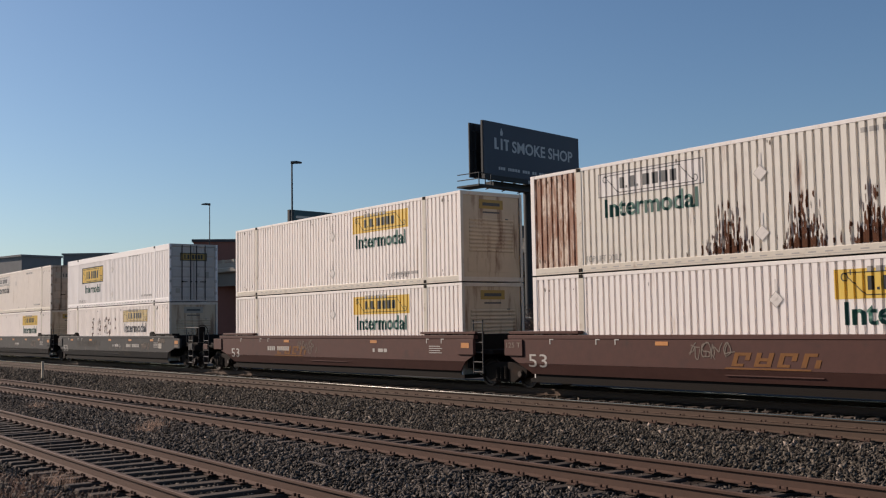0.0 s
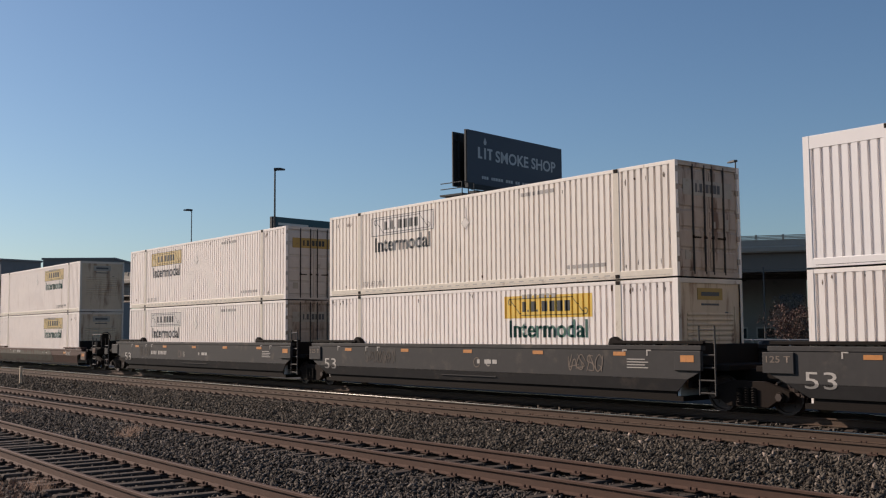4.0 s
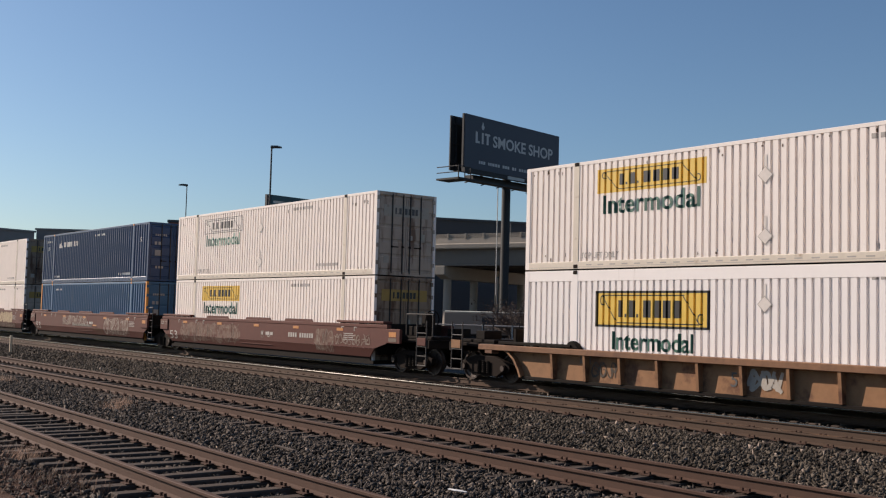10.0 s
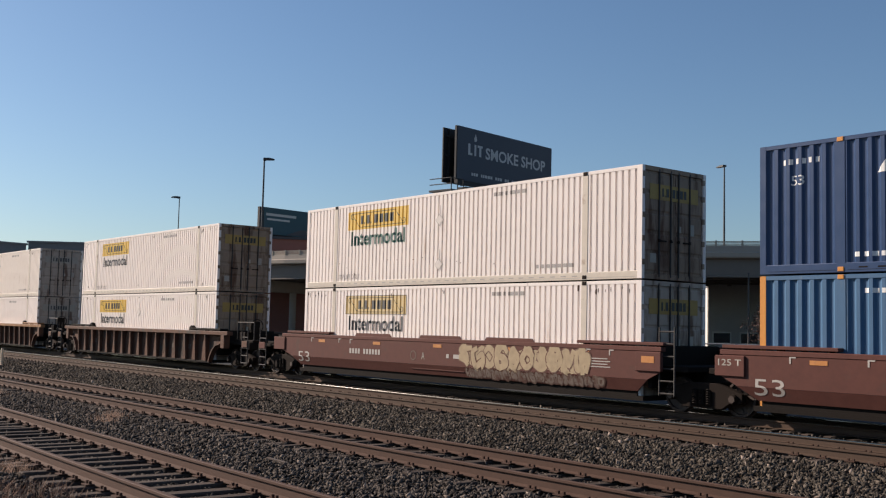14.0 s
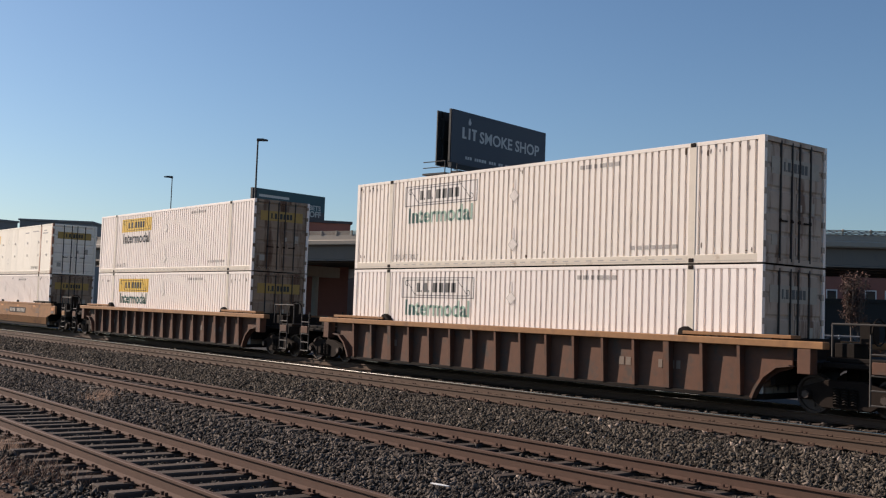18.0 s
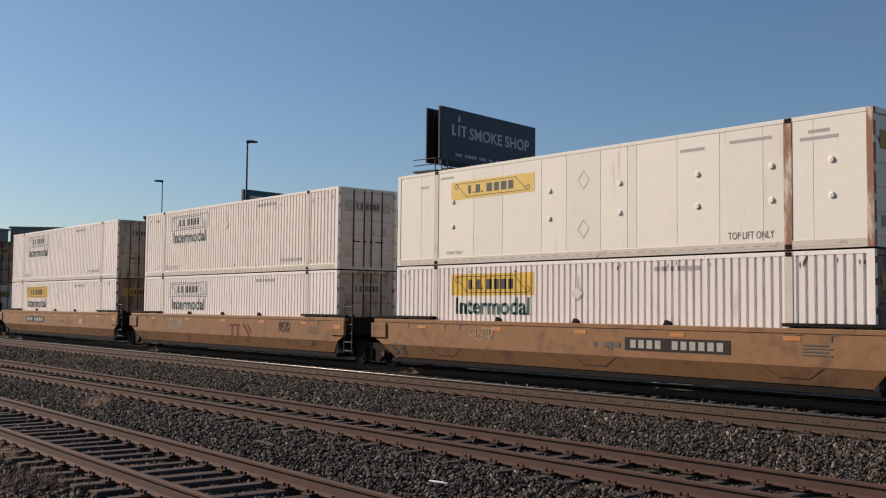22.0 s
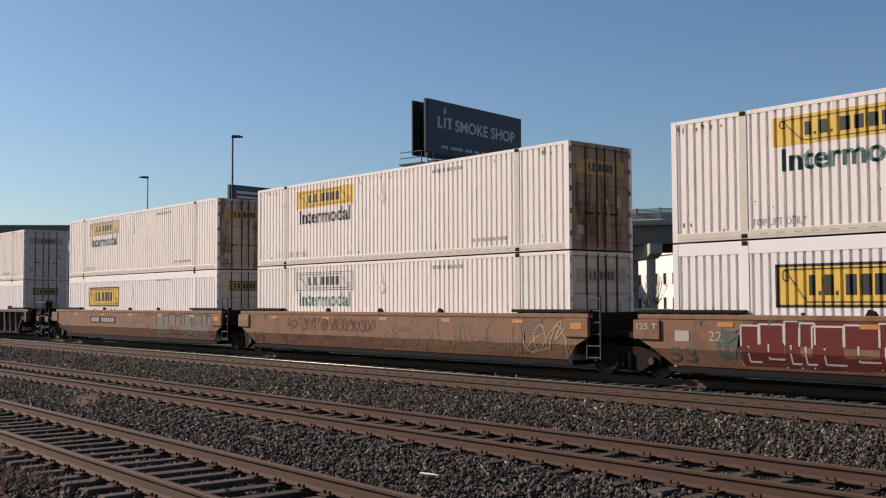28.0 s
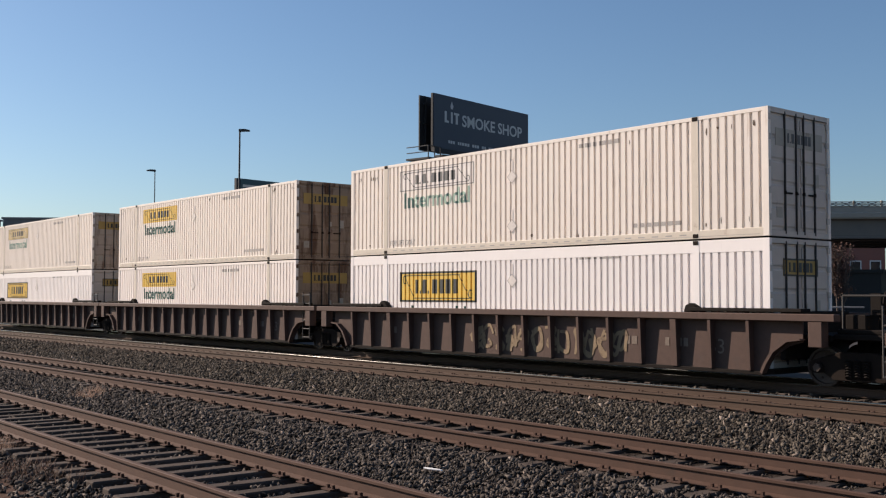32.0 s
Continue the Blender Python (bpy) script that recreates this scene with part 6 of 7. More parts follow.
lattice_guard()
small_sign()
pipe_fence()
box_trailer(47.2, 84, 28, 6.5, "grey parked box trailer in the shade of the overpass", SOFT_GREY)
box_trailer(51.5, 92, 20, 7.0, "pale parked box trailer beside the overpass columns", SOFT_GREY)
parked_car(44.6, 74, 30, "dark blue parked car under the overpass", SIGN_NAVY)
parked_car(35.6, 88, 35, "pale parked car beside the grey building", SOFT_GREY)
parked_car(31.0, 84, 30, "dark parked car near the black shed", SLATE)
thin_pole(34.84, 95, 7.3)
thin_pole(43.6, 80, 4.6)
thin_pole(42.2, 84, 4.4)
thin_pole(48.6, 76, 4.8)
block("black_shed", "low black flat-roofed shed with lit edge", 32.1, 27.2, 112, 4.6, SIGN_BACK, 8, 110)
shrub("small_tree", "dark dense small conifer behind the bush", *polar(33.6, 90), 5.0, 2.2, SLATE, 2500, 7, 60)
for spec in TRACKS:
    track(*spec)

post = thing("marker_post", "short white marker post beside the track", "marker post", m=pose(-48.6, 13.9, -0.3))
part("post", bevelled(Geo().box(-0.05, 0.05, -0.05, 0.05, 0, 0.85), "post", 0.01), NOSE, post)
lit = thing("litter", "crumpled strip of white plastic on the stones", "litter", m=pose(-9.82, 8.08, -0.19, 4, 3, 20))
part("strip", bevelled(Geo().prism([(-0.13, -0.02), (-0.02, -0.035), (0.12, -0.01), (0.13, 0.02), (0.0, 0.03), (-0.12, 0.015)], "z", 0, 0.012), "strip", 0.004), PLACARD, lit)
bit = thing("stick", "pale splintered strip of timber on the stones", "stick", m=pose(-14.11, 8.17, -0.19, 0, 4, 12))
part("splinter", bevelled(Geo().prism([(-0.25, -0.02), (0.2, -0.03), (0.28, 0.01), (-0.2, 0.03)], "z", 0, 0.03), "splinter", 0.005), BARK, bit)


def verge_grass():
    rng, g = random.Random(8), Geo()
    for _ in range(7000):
        x, y = rng.uniform(-24, -7), rng.uniform(2.8, 4.65)
        if noise.noise(Vector((x * 0.5, y * 0.7, 3.0))) < -0.05:
            continue
        h, a = rng.uniform(0.05, 0.17), rng.uniform(0, 6.28)
        dx, dy = math.cos(a) * 0.006, math.sin(a) * 0.006
        lx, ly = rng.gauss(0, 0.06), rng.gauss(0, 0.06)
        g.quad((x - dx, y - dy, -0.23), (x + dx, y + dy, -0.23), (x + lx + dx * .3, y + ly, -0.23 + h), (x + lx - dx * .3, y + ly, -0.23 + h))
    for cx, cy in ((-21.6, 8.3), (-22.6, 8.9), (-15.2, 4.6), (-30.5, 8.6)):
        for _ in range(140):
            x, y, h = cx + rng.gauss(0, 0.22), cy + rng.gauss(0, 0.12), rng.uniform(0.05, 0.2)
            lx, ly = rng.gauss(0, 0.07), rng.gauss(0, 0.07)
            g.quad((x - 0.006, y, -0.23), (x + 0.006, y, -0.23), (x + lx + 0.002, y + ly, -0.23 + h), (x + lx - 0.002, y + ly, -0.23 + h))
    return tagged(part("dry_grass", g, STRAW), "thin tufts of dry brown grass on the verge", "grass", kind="stuff")


verge_grass()

# ---- the train, front unit first ----
# centre along the track when the run is 0, car maker and its paints, coupled ends (rear, front), upper and lower box: style, ink, closed end, kind, placards, rust
SPOT = {"BROWN": (BROWN, CHALK), "GREY": (GREY, CHALK), "RED": (RED, CHALK), "TAN": (TAN, GREY_INK), "RTAN": (RUSTY_TAN, GREY_INK)}
UNITS = [
    (230.55, "BROWN", (0, 0), ("faded", "green", "L", "white", 2, "heavy"), ("scroll", "green", "R", "white", 1, "")),
    (211.05, "BROWN", (1, 0), ("scroll", "green", "R", "white", 2, ""), ("scroll", "green", "R", "white", 1, "")),
    (187.40, "GREY", (0, 1), ("frame", "green", "L", "white", 2, ""), ("old", "black", "R", "white", 0, "spots")),
    (167.68, "GREY", (0, 0), ("faded", "black", "L", "cream", 1, ""), ("scroll", "green", "R", "white", 0, "")),
    (148.25, "GREY", (1, 0), ("old", "black", "L", "white", 1, ""), ("faded", "black", "L", "white", 1, "")),
    (124.44, "FEC", (1, 1), ("old", "green", "R", "white", 1, ""), ("old", "green", "R", "white", 0, "")),
    (100.94, "GOLD", (1, 1), ("scroll", "green", "L", "white", 2, ""), ("frame", "green", "L", "white", 1, "")),
    (77.25, "RED", (0, 1), ("faded", "pale", "L", "white", 2, ""), ("scroll", "green", "L", "white", 0, "")),
    (57.65, "RED", (0, 0), ("blue", "", "L", "blue", 0, ""), ("blue", "", "L", "pale_blue", 0, "")),
    (38.05, "RED", (1, 0), ("scroll", "green", "L", "white", 2, "specks"), ("old", "black", "L", "white", 0, "")),
    (14.65, "UMBER", (1, 1), ("scroll", "black", "L", "white", 0, ""), ("scroll", "black", "L", "white", 1, "")),
    (-8.95, "UMBER", (1, 1), ("faded", "pale", "L", "cream", 2, ""), ("faded", "pale", "L", "white", 1, "")),
    (-32.38, "UMBER", (1, 1), ("scroll", "black", "L", "white", 2, "specks"), ("scroll", "green", "L", "white", 1, "")),
    (-56.00, "TAN", (0, 1), ("scroll", "", "L", "smooth", 0, ""), ("scroll", "green", "L", "white", 1, "")),
    (-75.62, "TAN", (0, 0), ("faded", "worn", "L", "cream", 1, ""), ("faded", "worn", "L", "white", 0, "")),
    (-95.15, "TAN", (1, 0), ("faded", "black", "L", "white", 1, ""), ("scroll", "black", "L", "white", 1, "")),
    (-118.40, "RTAN", (0, 1), ("scroll", "green", "L", "white", 1, "specks"), ("frame", "green", "L", "white", 1, "")),
    (-137.90, "RTAN", (0, 0), ("scroll", "black", "L", "white", 1, ""), ("faded", "pale", "L", "white", 1, "")),
    (-157.30, "RTAN", (1, 0), ("old", "worn", "L", "white", 1, ""), ("frame", "green", "L", "white", 1, "")),
    (-180.60, "DUSK", (0, 1), ("faded", "pale", "L", "cream", 2, ""), ("frame", "green", "L", "white", 1, "")),
    (-200.25, "DUSK", (0, 0), ("scroll", "green", "L", "cream", 1, ""), ("scroll", "green", "L", "white", 1, "")),
    (-219.80, "DUSK", (1, 0), ("old", "pale", "L", "cream", 1, ""), ("frame", "green", "L", "white", 1, "")),
]
BOX_TEXT = {"scroll": "white ribbed freight container with a yellow name panel", "frame": "white ribbed freight container with a black-edged yellow panel",
            "old": "white ribbed freight container with a bleached yellow panel", "faded": "white ribbed freight container with a washed-out grey panel"}
BARS = [(3.2, 0.98, (0.11, 0.11, 0.11, 0.11, -0.1, 0.11, 0.11, 0.11, 0.11, 0.11, 0.11), 0.17), (0.6, 1.0, (0.12, -0.1, 0.3, 0.2), 0.12)]
TAGS = (-6.5, -3.1, 0.15, 3.25, 6.3)
ROLLING = []
DARK_DIAMONDS = (-0.51, -0.14)
LETTERS = {1: [(-0.8, "A")], 2: [(1.65, "A")], 3: [(1.0, "C")], 4: [(-1.0, "B")], 7: [(1.1, "B")], 8: [(-2.83, "C")], 9: [(-0.65, "A")],
           13: [(1.1, "B")], 14: [(-1.2, "C")], 15: [(-1.1, "A")], 16: [(0.9, "A")], 18: [(-0.9, "B")]}


def spray(car, seed, x0, x1, z0, z1, fill, line, label, y=-1.5, style="bubble", thick=0.014):
    """One piece of spray paint. style: bubble, band, wild, slab, strokes, scrawl or blocks."""
    if y > -1.4 and style != "scrawl":
        thick = 0.05
    rng, a, b = random.Random(seed), Geo(), Geo()
    high = z1 - z0
    if style in ("band", "bubble", "wild", "slab"):
        ragged_band(a, rng, x0, x1, z0 + 0.02, z1 - 0.02, y, 0.003, {"bubble": 0.22, "wild": 0.10, "slab": 0.03}.get(style, 0.16))
    if style == "slab":
        pass
    elif style == "blocks":
        x, k = x0, 0
        while x < x1 - 0.3:
            w = rng.uniform(0.3, 0.75)
            lo, hi = z0 + rng.uniform(0, 0.12), z1 - rng.uniform(0, 0.15)
            for zz0, zz1 in ((0.757, hi), (lo, 0.757)) if rng.random() < 0.7 else ((0.9, hi - 0.1),):
                ribbon(a, [(x + w / 2, zz0), (x + w / 2 + 0.001, zz1)], w / 2, y, 0.003 + 0.0004 * (k % 2), False)
            edge = [(x, lo), (x, hi), (x + w, hi), (x + w, lo + 0.1), (x + w * 0.4, lo + 0.1), (x + w * 0.4, (lo + hi) / 2)]
            for p, q in zip(edge[:-1], edge[1:]):
                ribbon(b, [p, ((p[0] + q[0]) / 2, (p[1] + q[1]) / 2), q], 0.02, y, 0.006 + 0.0004 * (k % 2), False)
            x += w * rng.uniform(0.8, 1.05)
            k += 1
    else:
        fat, wide = {"bubble": (0.8, 0.12), "band": (0.8, 0.017), "wild": (0.62, 0.015)}.get(style, (0.7, 0.02))
        for i, strokes in enumerate(glyphs(rng, x0 + 0.05 * high, x1 - 0.05 * high, z0 + 0.06 * high, z1 - 0.06 * high, fat)):
            for k, pts in enumerate(strokes):
                base = 0.005 + 0.004 * (i % 2) + 0.0009 * k
                if style == "bubble":
                    ribbon(b, pts, wide * high + 0.035, y, base)
                    ribbon(a, pts, wide * high, y, base + 0.0025)
                elif style in ("band", "wild"):
                    ribbon(b, pts, wide * high * (2.6 if line is DULL_BROWN else 1.0), y, base)
                else:
                    ribbon(a, pts, thick, y, base)
    g = part("graffiti", a, fill, car, label)
    if b.v:
        part("spray_line", b, line, g)


def worn_spray(name, colour, under, share=0.5, scale=3.5):
    return surface(name, colour, 0.75, grain=6.0, spread=0.3, relief=0.02, dirt=under, dirt_share=share, dirt_scale=scale, spec=0.15)


SPRAY_WHITE = worn_spray("worn_white_spray_paint", (0.27, 0.21, 0.17), (0.135, 0.055, 0.040), 0.62)
SPRAY_BRIGHT = worn_spray("pale_spray_line", (0.40, 0.34, 0.29), (0.20, 0.12, 0.095), 0.45)
SPRAY_TEAL = worn_spray("teal_grey_spray_paint", (0.10, 0.115, 0.105), (0.19, 0.11, 0.065), 0.5)
SPRAY_WORN = worn_spray("thin_white_spray_paint", (0.25, 0.185, 0.15), (0.115, 0.046, 0.035), 0.78, 2.2)
SPRAY_FAINT = worn_spray("faint_white_spray_paint", (0.20, 0.13, 0.10), (0.12, 0.052, 0.040), 0.75)
SPRAY_CREAM = worn_spray("cream_spray_paint", (0.40, 0.31, 0.20), (0.135, 0.055, 0.040), 0.35)
SPRAY_GREY = worn_spray("silver_grey_spray_paint", (0.118, 0.108, 0.086), (0.085, 0.058, 0.045), 0.35, 1.5)
SPRAY_RED = worn_spray("dark_red_spray_paint", (0.13, 0.026, 0.022), (0.10, 0.02, 0.018), 0.3)
SPRAY_EDGE = worn_spray("white_edge_spray_paint", (0.52, 0.48, 0.44), (0.35, 0.30, 0.26), 0.3)
SPRAY_OXIDE = worn_spray("oxide_red_mark", (0.17, 0.042, 0.034), (0.21, 0.085, 0.055), 0.3)
SPRAY_PINK = worn_spray("worn_pink_spray_paint", (0.235, 0.135, 0.085), (0.20, 0.11, 0.065), 0.55)
SPRAY_SLATE = worn_spray("slate_grey_spray_paint", (0.20, 0.165, 0.135), (0.19, 0.115, 0.07), 0.45, 1.8)
SPRAY_DIM = worn_spray("dim_brown_spray_line", (0.14, 0.085, 0.055), (0.20, 0.11, 0.065), 0.5)
SPRAY_LINE = worn_spray("soft_dark_spray_line", (0.062, 0.050, 0.042), (0.10, 0.075, 0.055), 0.35)
SPRAY_BLACK = worn_spray("black_spray_paint", (0.035, 0.03, 0.028), (0.06, 0.045, 0.04), 0.3)

OWNER = surface("worn_orange_mark", (0.20, 0.092, 0.036), 0.8, grain=6.0, spread=0.3, relief=0.02, dirt=(0.12, 0.06, 0.04), dirt_share=0.45, dirt_scale=3.0, spec=0.1)


def owner_mark(car, x):
    """Slanted plain bars with a long underline, in worn orange; they spell nothing."""
    g = Geo()
    for k in range(4):
        a = x + 0.1 + k * 0.62
        for u0, u1, v0, v1 in ((0.0, 0.13, 0.0, 1.0), (0.33, 0.46, 0.0 if k % 2 else 0.45, 1.0 if k < 3 else 0.55), (0.13, 0.33, 0.78 if k != 1 else 0.4, 1.0 if k != 1 else 0.62), (0.13, 0.33, 0.0, 0.2)):
            if k != 3 or v1 > 0.3:
                g.prism([(a + u0 + 0.12 * v0, 0.84 + 0.32 * v0), (a + u1 + 0.12 * v0, 0.84 + 0.32 * v0), (a + u1 + 0.12 * v1, 0.84 + 0.32 * v1), (a + u0 + 0.12 * v1, 0.84 + 0.32 * v1)], "y", -1.507, -1.502)
    g.prism([(x - 0.1, 0.77), (x + 2.2, 0.77), (x + 2.23, 0.81), (x - 0.05, 0.81)], "y", -1.507, -1.502)
    tagged(part("owner_mark", g, OWNER, car, "worn orange slanted bars with an underline"), kind="stuff")


def number_plate(car, x):
    """Dark painted panel with pale plain bars in place of the car's number."""
    p = part("number_panel", Geo().box(x, x + 3.1, -1.506, -1.502, 0.94, 1.26), SPRAY_BLACK, car, "dark panel with pale bars")
    g, a = Geo(), x + 0.18
    for k in range(11):
        if k != 4:
            g.box(a, a + 0.17, -1.510, -1.507, 1.0, 1.2)
        a += 0.255
    part("stencil_mark", g, STENCIL_PALE, p)


STENCIL_PALE = surface("pale_stencil_paint", (0.42, 0.38, 0.33), 0.8, grain=12.0, spread=0.25, relief=0.02, spec=0.1)
STENCIL_DIM = surface("faint_chalk_mark", (0.11, 0.095, 0.08), 0.85, grain=12.0, spread=0.3, relief=0.02, spec=0.1)
SPRAY_TAG = worn_spray("pale_ochre_spray_line", (0.26, 0.19, 0.12), (0.095, 0.060, 0.048), 0.5)

ART = {
    2: [("strokes", 61, 4.85, 6.0, 0.86, 1.24, STENCIL, None, "chalky looping tag"), ("strokes", 62, 7.1, 8.0, 1.2, 1.44, STENCIL, None, "chalky looping tag"),
        ("strokes", 63, 2.2, 3.2, 0.5, 0.72, STENCIL_DIM, None, "faint chalk scrawl"), ("strokes", 64, -5.5, -1.5, 0.95, 1.4, STENCIL_DIM, None, "faint chalk scrawl")],
    3: [("strokes", 65, -5.5, -3.6, 0.9, 1.35, STENCIL_DIM, None, "faint chalk scrawl"), ("strokes", 66, 4.4, 5.8, 0.85, 1.35, STENCIL, None, "chalky looping tag")],
    4: [("strokes", 67, -6.2, -4.6, 0.85, 1.4, STENCIL_DIM, None, "faint chalk scrawl")],
    5: [("bubble", 43, -7.0, 3.9, 0.32, 1.02, SPRAY_GREY, DULL_BROWN, "large worn grey-green spray paint letters")],
    6: [("strokes", 72, -0.55, 0.45, 0.38, 0.90, STENCIL_PALE, None, "white sprayed tag between the posts"), ("band", 83, 4.35, 5.4, 0.32, 0.88, SPRAY_PINK, SPRAY_CREAM, "pale sprayed patch between the posts"),
        ("scrawl", 84, -5.4, -4.5, 0.4, 0.85, STENCIL_DIM, None, "faint chalk scrawl")],
    7: [("wild", 44, -7.0, -1.2, 0.42, 1.42, SPRAY_FAINT, SPRAY_WHITE, "faded white looping spray paint"), ("wild", 45, 4.6, 5.95, 0.45, 1.4, SPRAY_FAINT, SPRAY_WHITE, "faded white sprayed shape"),
        ("strokes", 57, 5.95, 8.2, 0.8, 1.25, SPRAY_WHITE, None, "thin white scrawl")],
    8: [("wild", 46, -3.45, 0.55, 0.86, 1.46, SPRAY_WORN, SPRAY_BRIGHT, "white bubble letters in spray paint"), ("wild", 47, 3.1, 6.5, 0.46, 1.44, SPRAY_WORN, SPRAY_BRIGHT, "white looping spray paint"),
        ("strokes", 85, 3.9, 6.6, 0.34, 0.9, SPRAY_WHITE, None, "white drips and tails below the piece"), ("strokes", 86, 1.7, 3.0, 0.45, 0.85, SPRAY_DIM, None, "faint dark scrawl")],
    9: [("bubble", 48, 1.25, 6.6, 0.72, 1.46, SPRAY_CREAM, SPRAY_FAINT, "cream spray paint letters with a ragged outline"), ("bubble", 58, 1.5, 7.0, 0.42, 0.74, SPRAY_WHITE, SPRAY_FAINT, "faded white lower row of sprayed letters")],
    10: [("scrawl", 81, 2.1, 5.9, 0.4, 1.2, STENCIL_DIM, None, "faint chalk scrawl between the posts")],
    12: [("scrawl", 82, -7.4, -3.6, 0.45, 1.15, STENCIL_DIM, None, "faint round chalk scrawl between the posts")],
    13: [("strokes", 51, -4.3, -3.2, 1.0, 1.4, SPRAY_CREAM, None, "faint pale sprayed tag")],
    14: [("strokes", 59, -4.9, -3.55, 0.85, 1.44, STENCIL_PALE, None, "white sprayed scrawl"), ("strokes", 50, 4.5, 5.35, 0.98, 1.4, SPRAY_BLACK, None, "small black sprayed tag")],
    15: [("strokes", 60, 4.4, 4.75, 0.98, 1.2, SPRAY_SLATE, None, "small violet-grey sprayed tag")],
    16: [("band", 87, -6.75, -6.05, 0.5, 1.3, SPRAY_TEAL, SPRAY_TEAL, "teal-grey smear beside the red letters"), ("slab", 52, -6.2, -1.35, 0.40, 1.5, SPRAY_RED, SPRAY_EDGE, "large dark red spray letters with white edges"),
         ("blocks", 88, -6.1, -1.4, 0.42, 1.48, SPRAY_RED, SPRAY_EDGE, "white-edged letter shapes"), ("strokes", 68, -0.75, 0.2, 0.5, 0.85, STENCIL_PALE, None, "thin pale scrawl"),
         ("strokes", 89, 0.5, 1.15, 0.42, 0.62, STENCIL_PALE, None, "thin pale scrawl")],
    17: [("wild", 53, -0.3, 6.6, 0.42, 1.46, SPRAY_PINK, SPRAY_TAG, "worn pink and cream spray paint letters"), ("band", 69, 6.5, 8.3, 0.42, 1.44, SPRAY_PINK, SPRAY_CREAM, "round pale sprayed shape"),
         ("strokes", 70, -5.6, -0.2, 0.9, 1.4, SPRAY_DIM, None, "faint dark scrawls")],
    18: [("blocks", 54, 2.9, 8.3, 0.38, 1.44, SPRAY_SLATE, SPRAY_LINE, "grey blocky spray paint letters"), ("blocks", 71, 1.75, 2.8, 0.6, 1.4, SPRAY_PINK, SPRAY_LINE, "black-edged sprayed letter")],
    19: [("strokes", 55, -1.8, 4.1, 0.36, 1.15, SPRAY_TAG, None, "pale spray paint letters between the posts")],
}

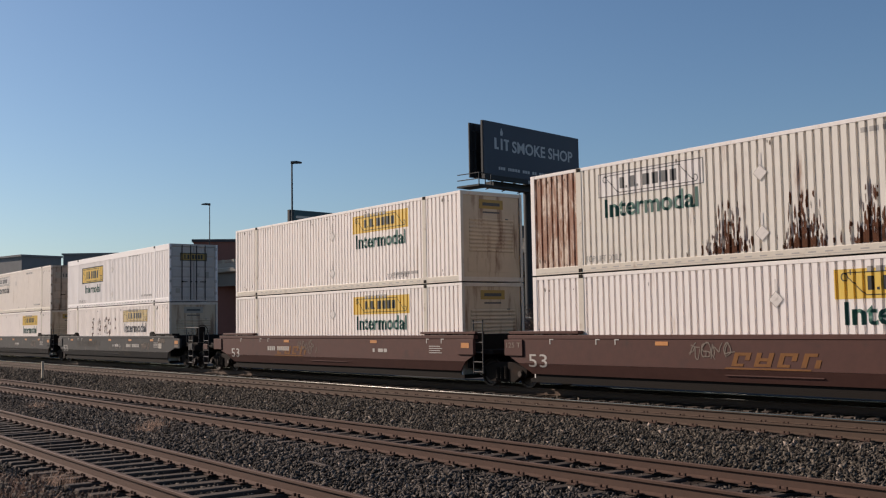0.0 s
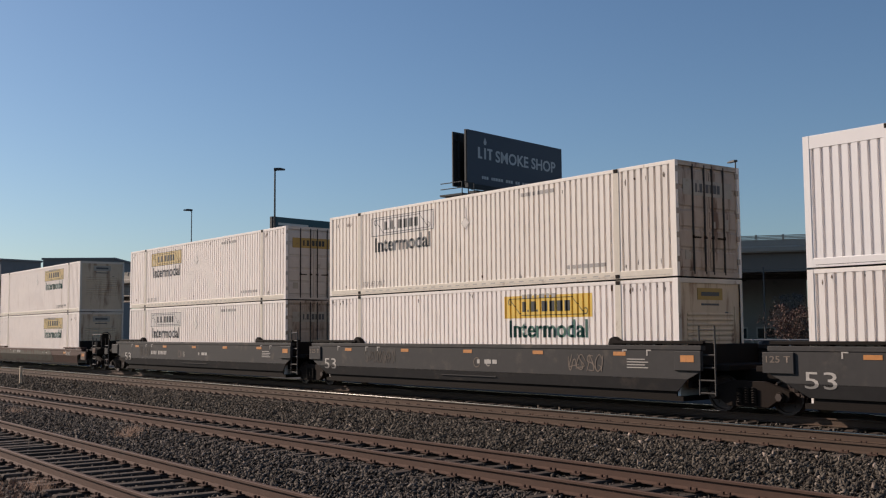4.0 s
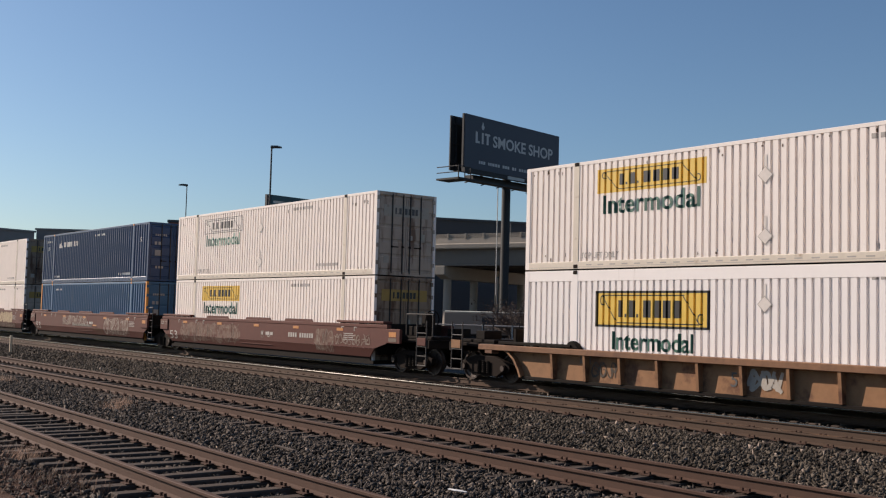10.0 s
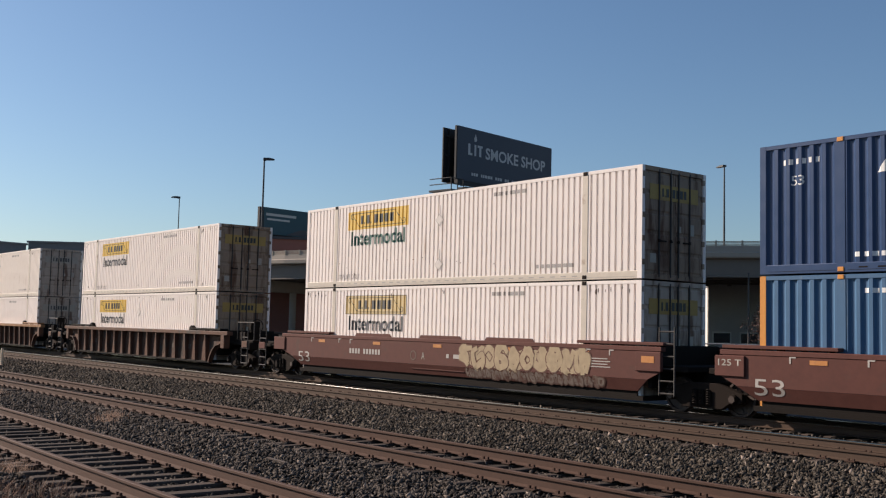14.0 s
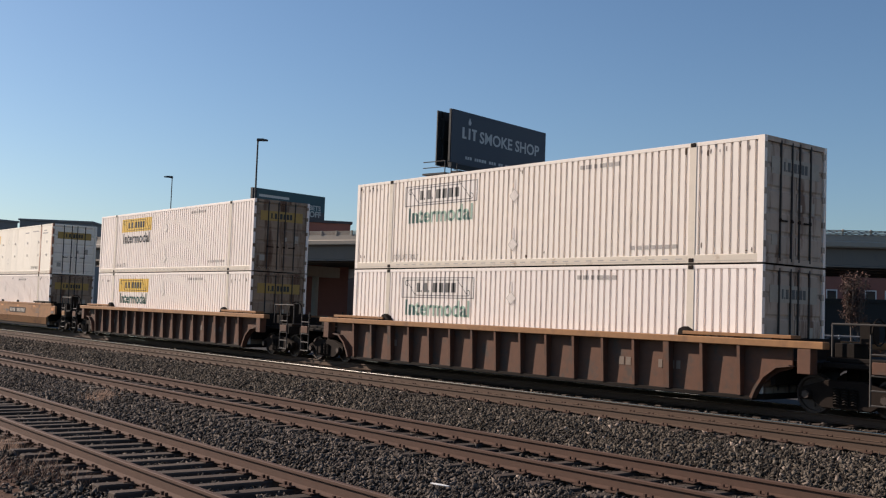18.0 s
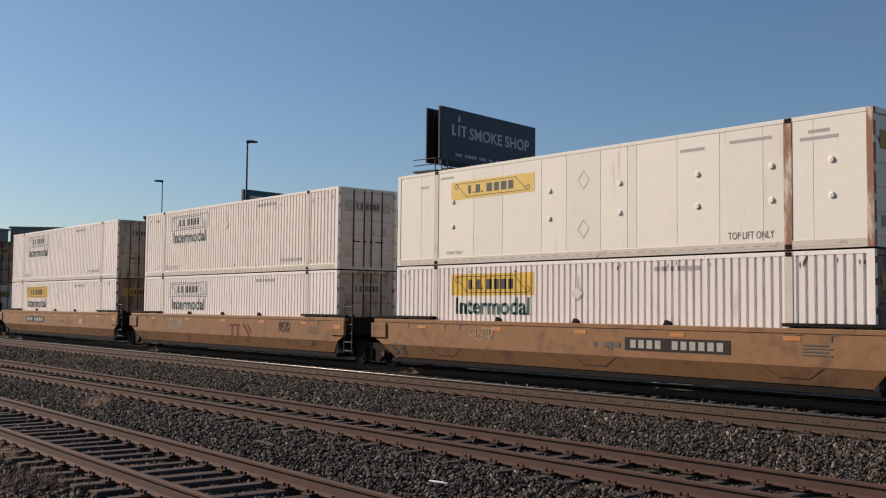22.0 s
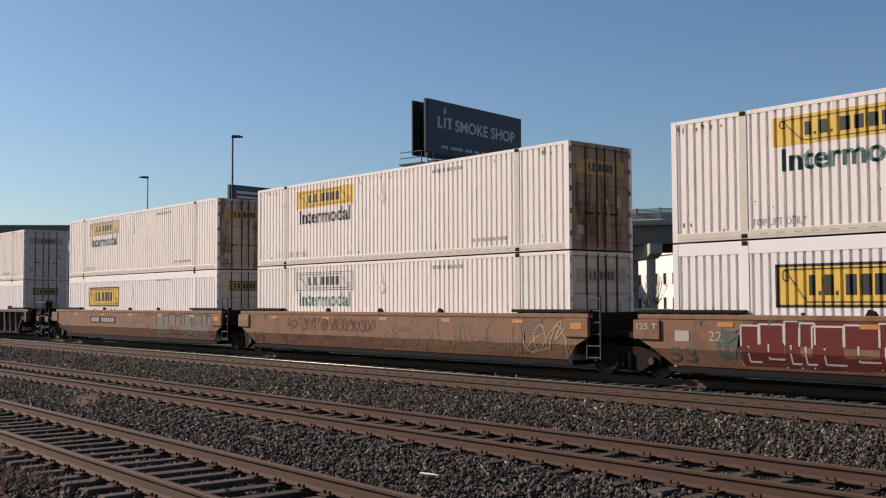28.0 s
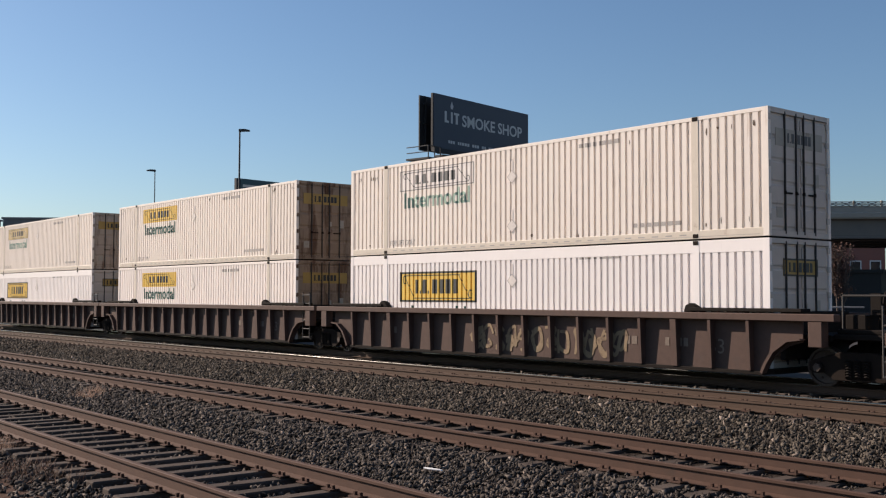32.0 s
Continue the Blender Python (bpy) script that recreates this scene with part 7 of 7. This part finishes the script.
for i, (cx, maker, (rear, front), up, low) in enumerate(UNITS):
    if maker in SPOT:
        mat, ink = SPOT[maker]
        text = {"BROWN": "dark brown sheet-sided well car unit with white stencils", "GREY": "dusty dark grey sheet-sided well car unit with orange reflectors",
                "RED": "oxide red sheet-sided well car unit with white spray paint", "TAN": "ochre yellow sheet-sided well car unit with black stencils",
                "RTAN": "rust-streaked ochre well car unit with spray paint"}[maker]
        bars = [] if i == 14 else [(3.2, *BARS[1][1:])] if maker == "BROWN" else [b for b in BARS[1:]]
        if maker in ("GREY", "RED", "BROWN") and (rear or front):
            bars.append((-4.7 if rear else 2.7, *BARS[0][1:]))
        car = smooth_car(mat, text, (rear, front), ink, bars, TAGS if maker != "BROWN" else TAGS[1::2],
                         num={"RED": 0.58, "TAN": 0.44, "RTAN": 0.46}.get(maker, 0.66), bright=maker in ("RTAN", "RED"))
    elif maker == "FEC":
        car = smooth_car(DULL_BROWN, "dusty brown sheet-sided well car with large grey spray paint letters", (1, 1), CHALK, [(-3.95, 0.83, *BARS[0][2:]), (2.2, 0.86, (0.2, 0.3, 0.25, 0.3), 0.05)], TAGS[4:], num=0, top=1.13)
    elif maker == "GOLD":
        car = ribbed_car(GOLD, RUSTY_TAN, "weathered gold rib-sided well car with a low side", (1, 1), STENCIL, 1.12, num=-1.0, num_ink=GREY_INK)
    elif maker == "UMBER":
        car = ribbed_car(UMBER, TAN if cx < 10 else UMBER, "rusted brown rib-sided well car with an ochre top edge" if cx < 10 else "rusted brown rib-sided well car with upright posts", (1, 1), STENCIL)
    else:
        car = ribbed_car(DUSK, DUSK, "sooty brown rib-sided well car unit with upright posts", (rear, front), STENCIL, num=6.5)
    ROLLING.append((car, cx, TRAIN_Y, 0.0))
    for side, on in ((-1, rear), (1, front)):
        if on:
            truck(car, side * 10.0, cx)
        elif side < 0 and i + 1 < len(UNITS):
            truck(car, (UNITS[i + 1][0] - cx) / 2, cx)
    for level, (style, ink_name, nose, kind, marks, rust) in ((0, low), (1, up)):
        if kind == "blue":
            text = "deep blue ribbed freight container with white marks"
        elif kind == "pale_blue":
            text = "faded blue ribbed freight container with orange corner posts"
        elif kind == "smooth":
            text = "cream smooth-sided freight container with rust-stained posts"
        else:
            text = BOX_TEXT[style] + (", badly rusted" if rust == "heavy" else ", chipped" if rust else "")
        box = container(style, ink_name, nose, kind, marks, rust, text)
        if i == 7 and level == 0:
            for x in DARK_DIAMONDS:
                paint(part("rust_scrape", kept(("dark_diamond", x), lambda: draped(diamond(x, 0.90, 0.13), True)), None, box, "dark diamond-shaped scuff"), SCUFF)
        ROLLING.append((box, cx, TRAIN_Y, 0.342 + level * (HIGH + 0.045)))
    if i in (0, 1):
        owner_mark(car, -1.1 if i == 0 else -4.0)
        spray(car, 42 + i, -2.2, -0.9, 0.95, 1.42, STENCIL, None, "thin chalky scribble", style="strokes")
    if maker in ("TAN", "RTAN") and (rear or front):
        number_plate(car, -4.65 if rear else 1.65)
    for x, text in LETTERS.get(i, ()):
        dark = maker in ("TAN", "RTAN")
        rim = Geo()
        ribbon(rim, [(x - 0.42 + 0.14 * math.cos(k * 0.3927), 1.03 + 0.14 * math.sin(k * 0.3927)) for k in range(17)], 0.014, -1.5, 0.006, False)
        if not dark:
            part("ring_mark", rim, STENCIL if not dark else GREY_INK, car, "thin ring stencil")
        part("unit_letter", flat(kept(("unit", text), lambda: lettering(text, 0.22, 0.17)), x, -1.506, 0.92), GREY_INK if dark else STENCIL_PALE if maker != "BROWN" else STENCIL, car)
    for style, seed, x0, x1, z0, z1, fill, line, text in ART.get(i, ()):
        if maker not in ("DUSK", "GOLD", "UMBER"):
            z0 = max(z0, 0.39 if maker in ("TAN", "RTAN") else 0.31 if maker == "FEC" else 0.48)
        spray(car, seed, x0, x1, z0, z1, fill, line, text, -1.363 if maker in ("DUSK", "GOLD", "UMBER") else -1.5, style)
    if i == 16:
        part("length_mark", flat(kept("22", lambda: lettering("22", 0.22, 0.34)), -6.95, -1.506, 0.98), STENCIL_PALE, car, "pale stencilled figure")
    if i == 8:
        row, a, rng = Geo(), -1.66, random.Random(4)
        while a < 1.4:
            w = rng.uniform(0.05, 0.10)
            row.box(a, a + w, -1.518, -1.512, 0.86, 1.02 if rng.random() < 0.3 else 0.97)
            a += w + rng.choice((0.07, 0.08, 0.1))
        tagged(part("owner_mark", row, STENCIL_PALE, car, "row of plain white bars"), kind="stuff")
        part("reflector", Geo().box(1.5, 2.05, -1.507, -1.502, 0.90, 0.97), REFLECT, car, "orange reflector")
    if i == 14:
        mark = Geo().box(0.70, 1.55, -1.506, -1.502, 1.15, 1.24).box(0.86, 1.02, -1.506, -1.502, 0.78, 1.146).box(1.3, 1.46, -1.506, -1.502, 0.78, 1.146)
        mark.prism([(1.75, 1.24), (1.95, 1.24), (2.45, 0.76), (2.25, 0.76)], "y", -1.506, -1.502).prism([(2.1, 1.24), (2.22, 1.24), (2.55, 0.9), (2.45, 0.88)], "y", -1.506, -1.502)
        part("owner_mark", mark, SPRAY_OXIDE, car, "plain dull red bars")
    if maker in ("TAN", "RTAN"):
        for x in (-5.4, 0.6, 6.3):
            seam = Geo()
            ribbon(seam, [(x - 0.75, 0.75), (x - 0.55, 0.63), (x - 0.35, 0.5), (x, 0.5), (x + 0.35, 0.5), (x + 0.55, 0.63), (x + 0.75, 0.75)], 0.012, -1.5, 0.004, False)
            part("bracket_seam", seam, UMBER, car, "thin dark welded seam")
    if i in (2, 15, 16):
        x = {2: 7.2, 15: 3.8, 16: -7.9}[i]
        part("sticker", Geo().box(x, x + 0.4, -1.506, -1.502, 0.95, 1.2), STENCIL_PALE, car, "small pale square sticker")


# ---- what moves ----
def run_at(t):
    for (ta, sa), (tb, sb) in zip(RUN[:-1], RUN[1:]):
        if t <= tb:
            return sa + (sb - sa) * (t - ta) / (tb - ta)
    return RUN[-1][1]


def motions():
    for ob, x, y, z in ROLLING:
        walk(ob, [(t, pose(x + s, y, z)) for t, s in RUN])
    for ws, x, car_x in WHEELSETS:
        # wheels roll while they pass the place; beyond it they keep their last turn
        centre = car_x + x
        near = [k for k in range(673) if -150 < centre + run_at(k / 21) < 50] or [0]
        turned = [(k / 21, (run_at(k / 21) - RUN[0][1]) / WHEEL_R) for k in near]
        rows = [(0.0, turned[0][1])] * (near[0] > 0) + turned + [(32.0, turned[-1][1])] * (near[-1] < 672)
        walk(ws, [(t, pose(x, 0, WHEEL_R) @ Matrix.Rotation(a, 4, "Y")) for t, a in rows])


motions()
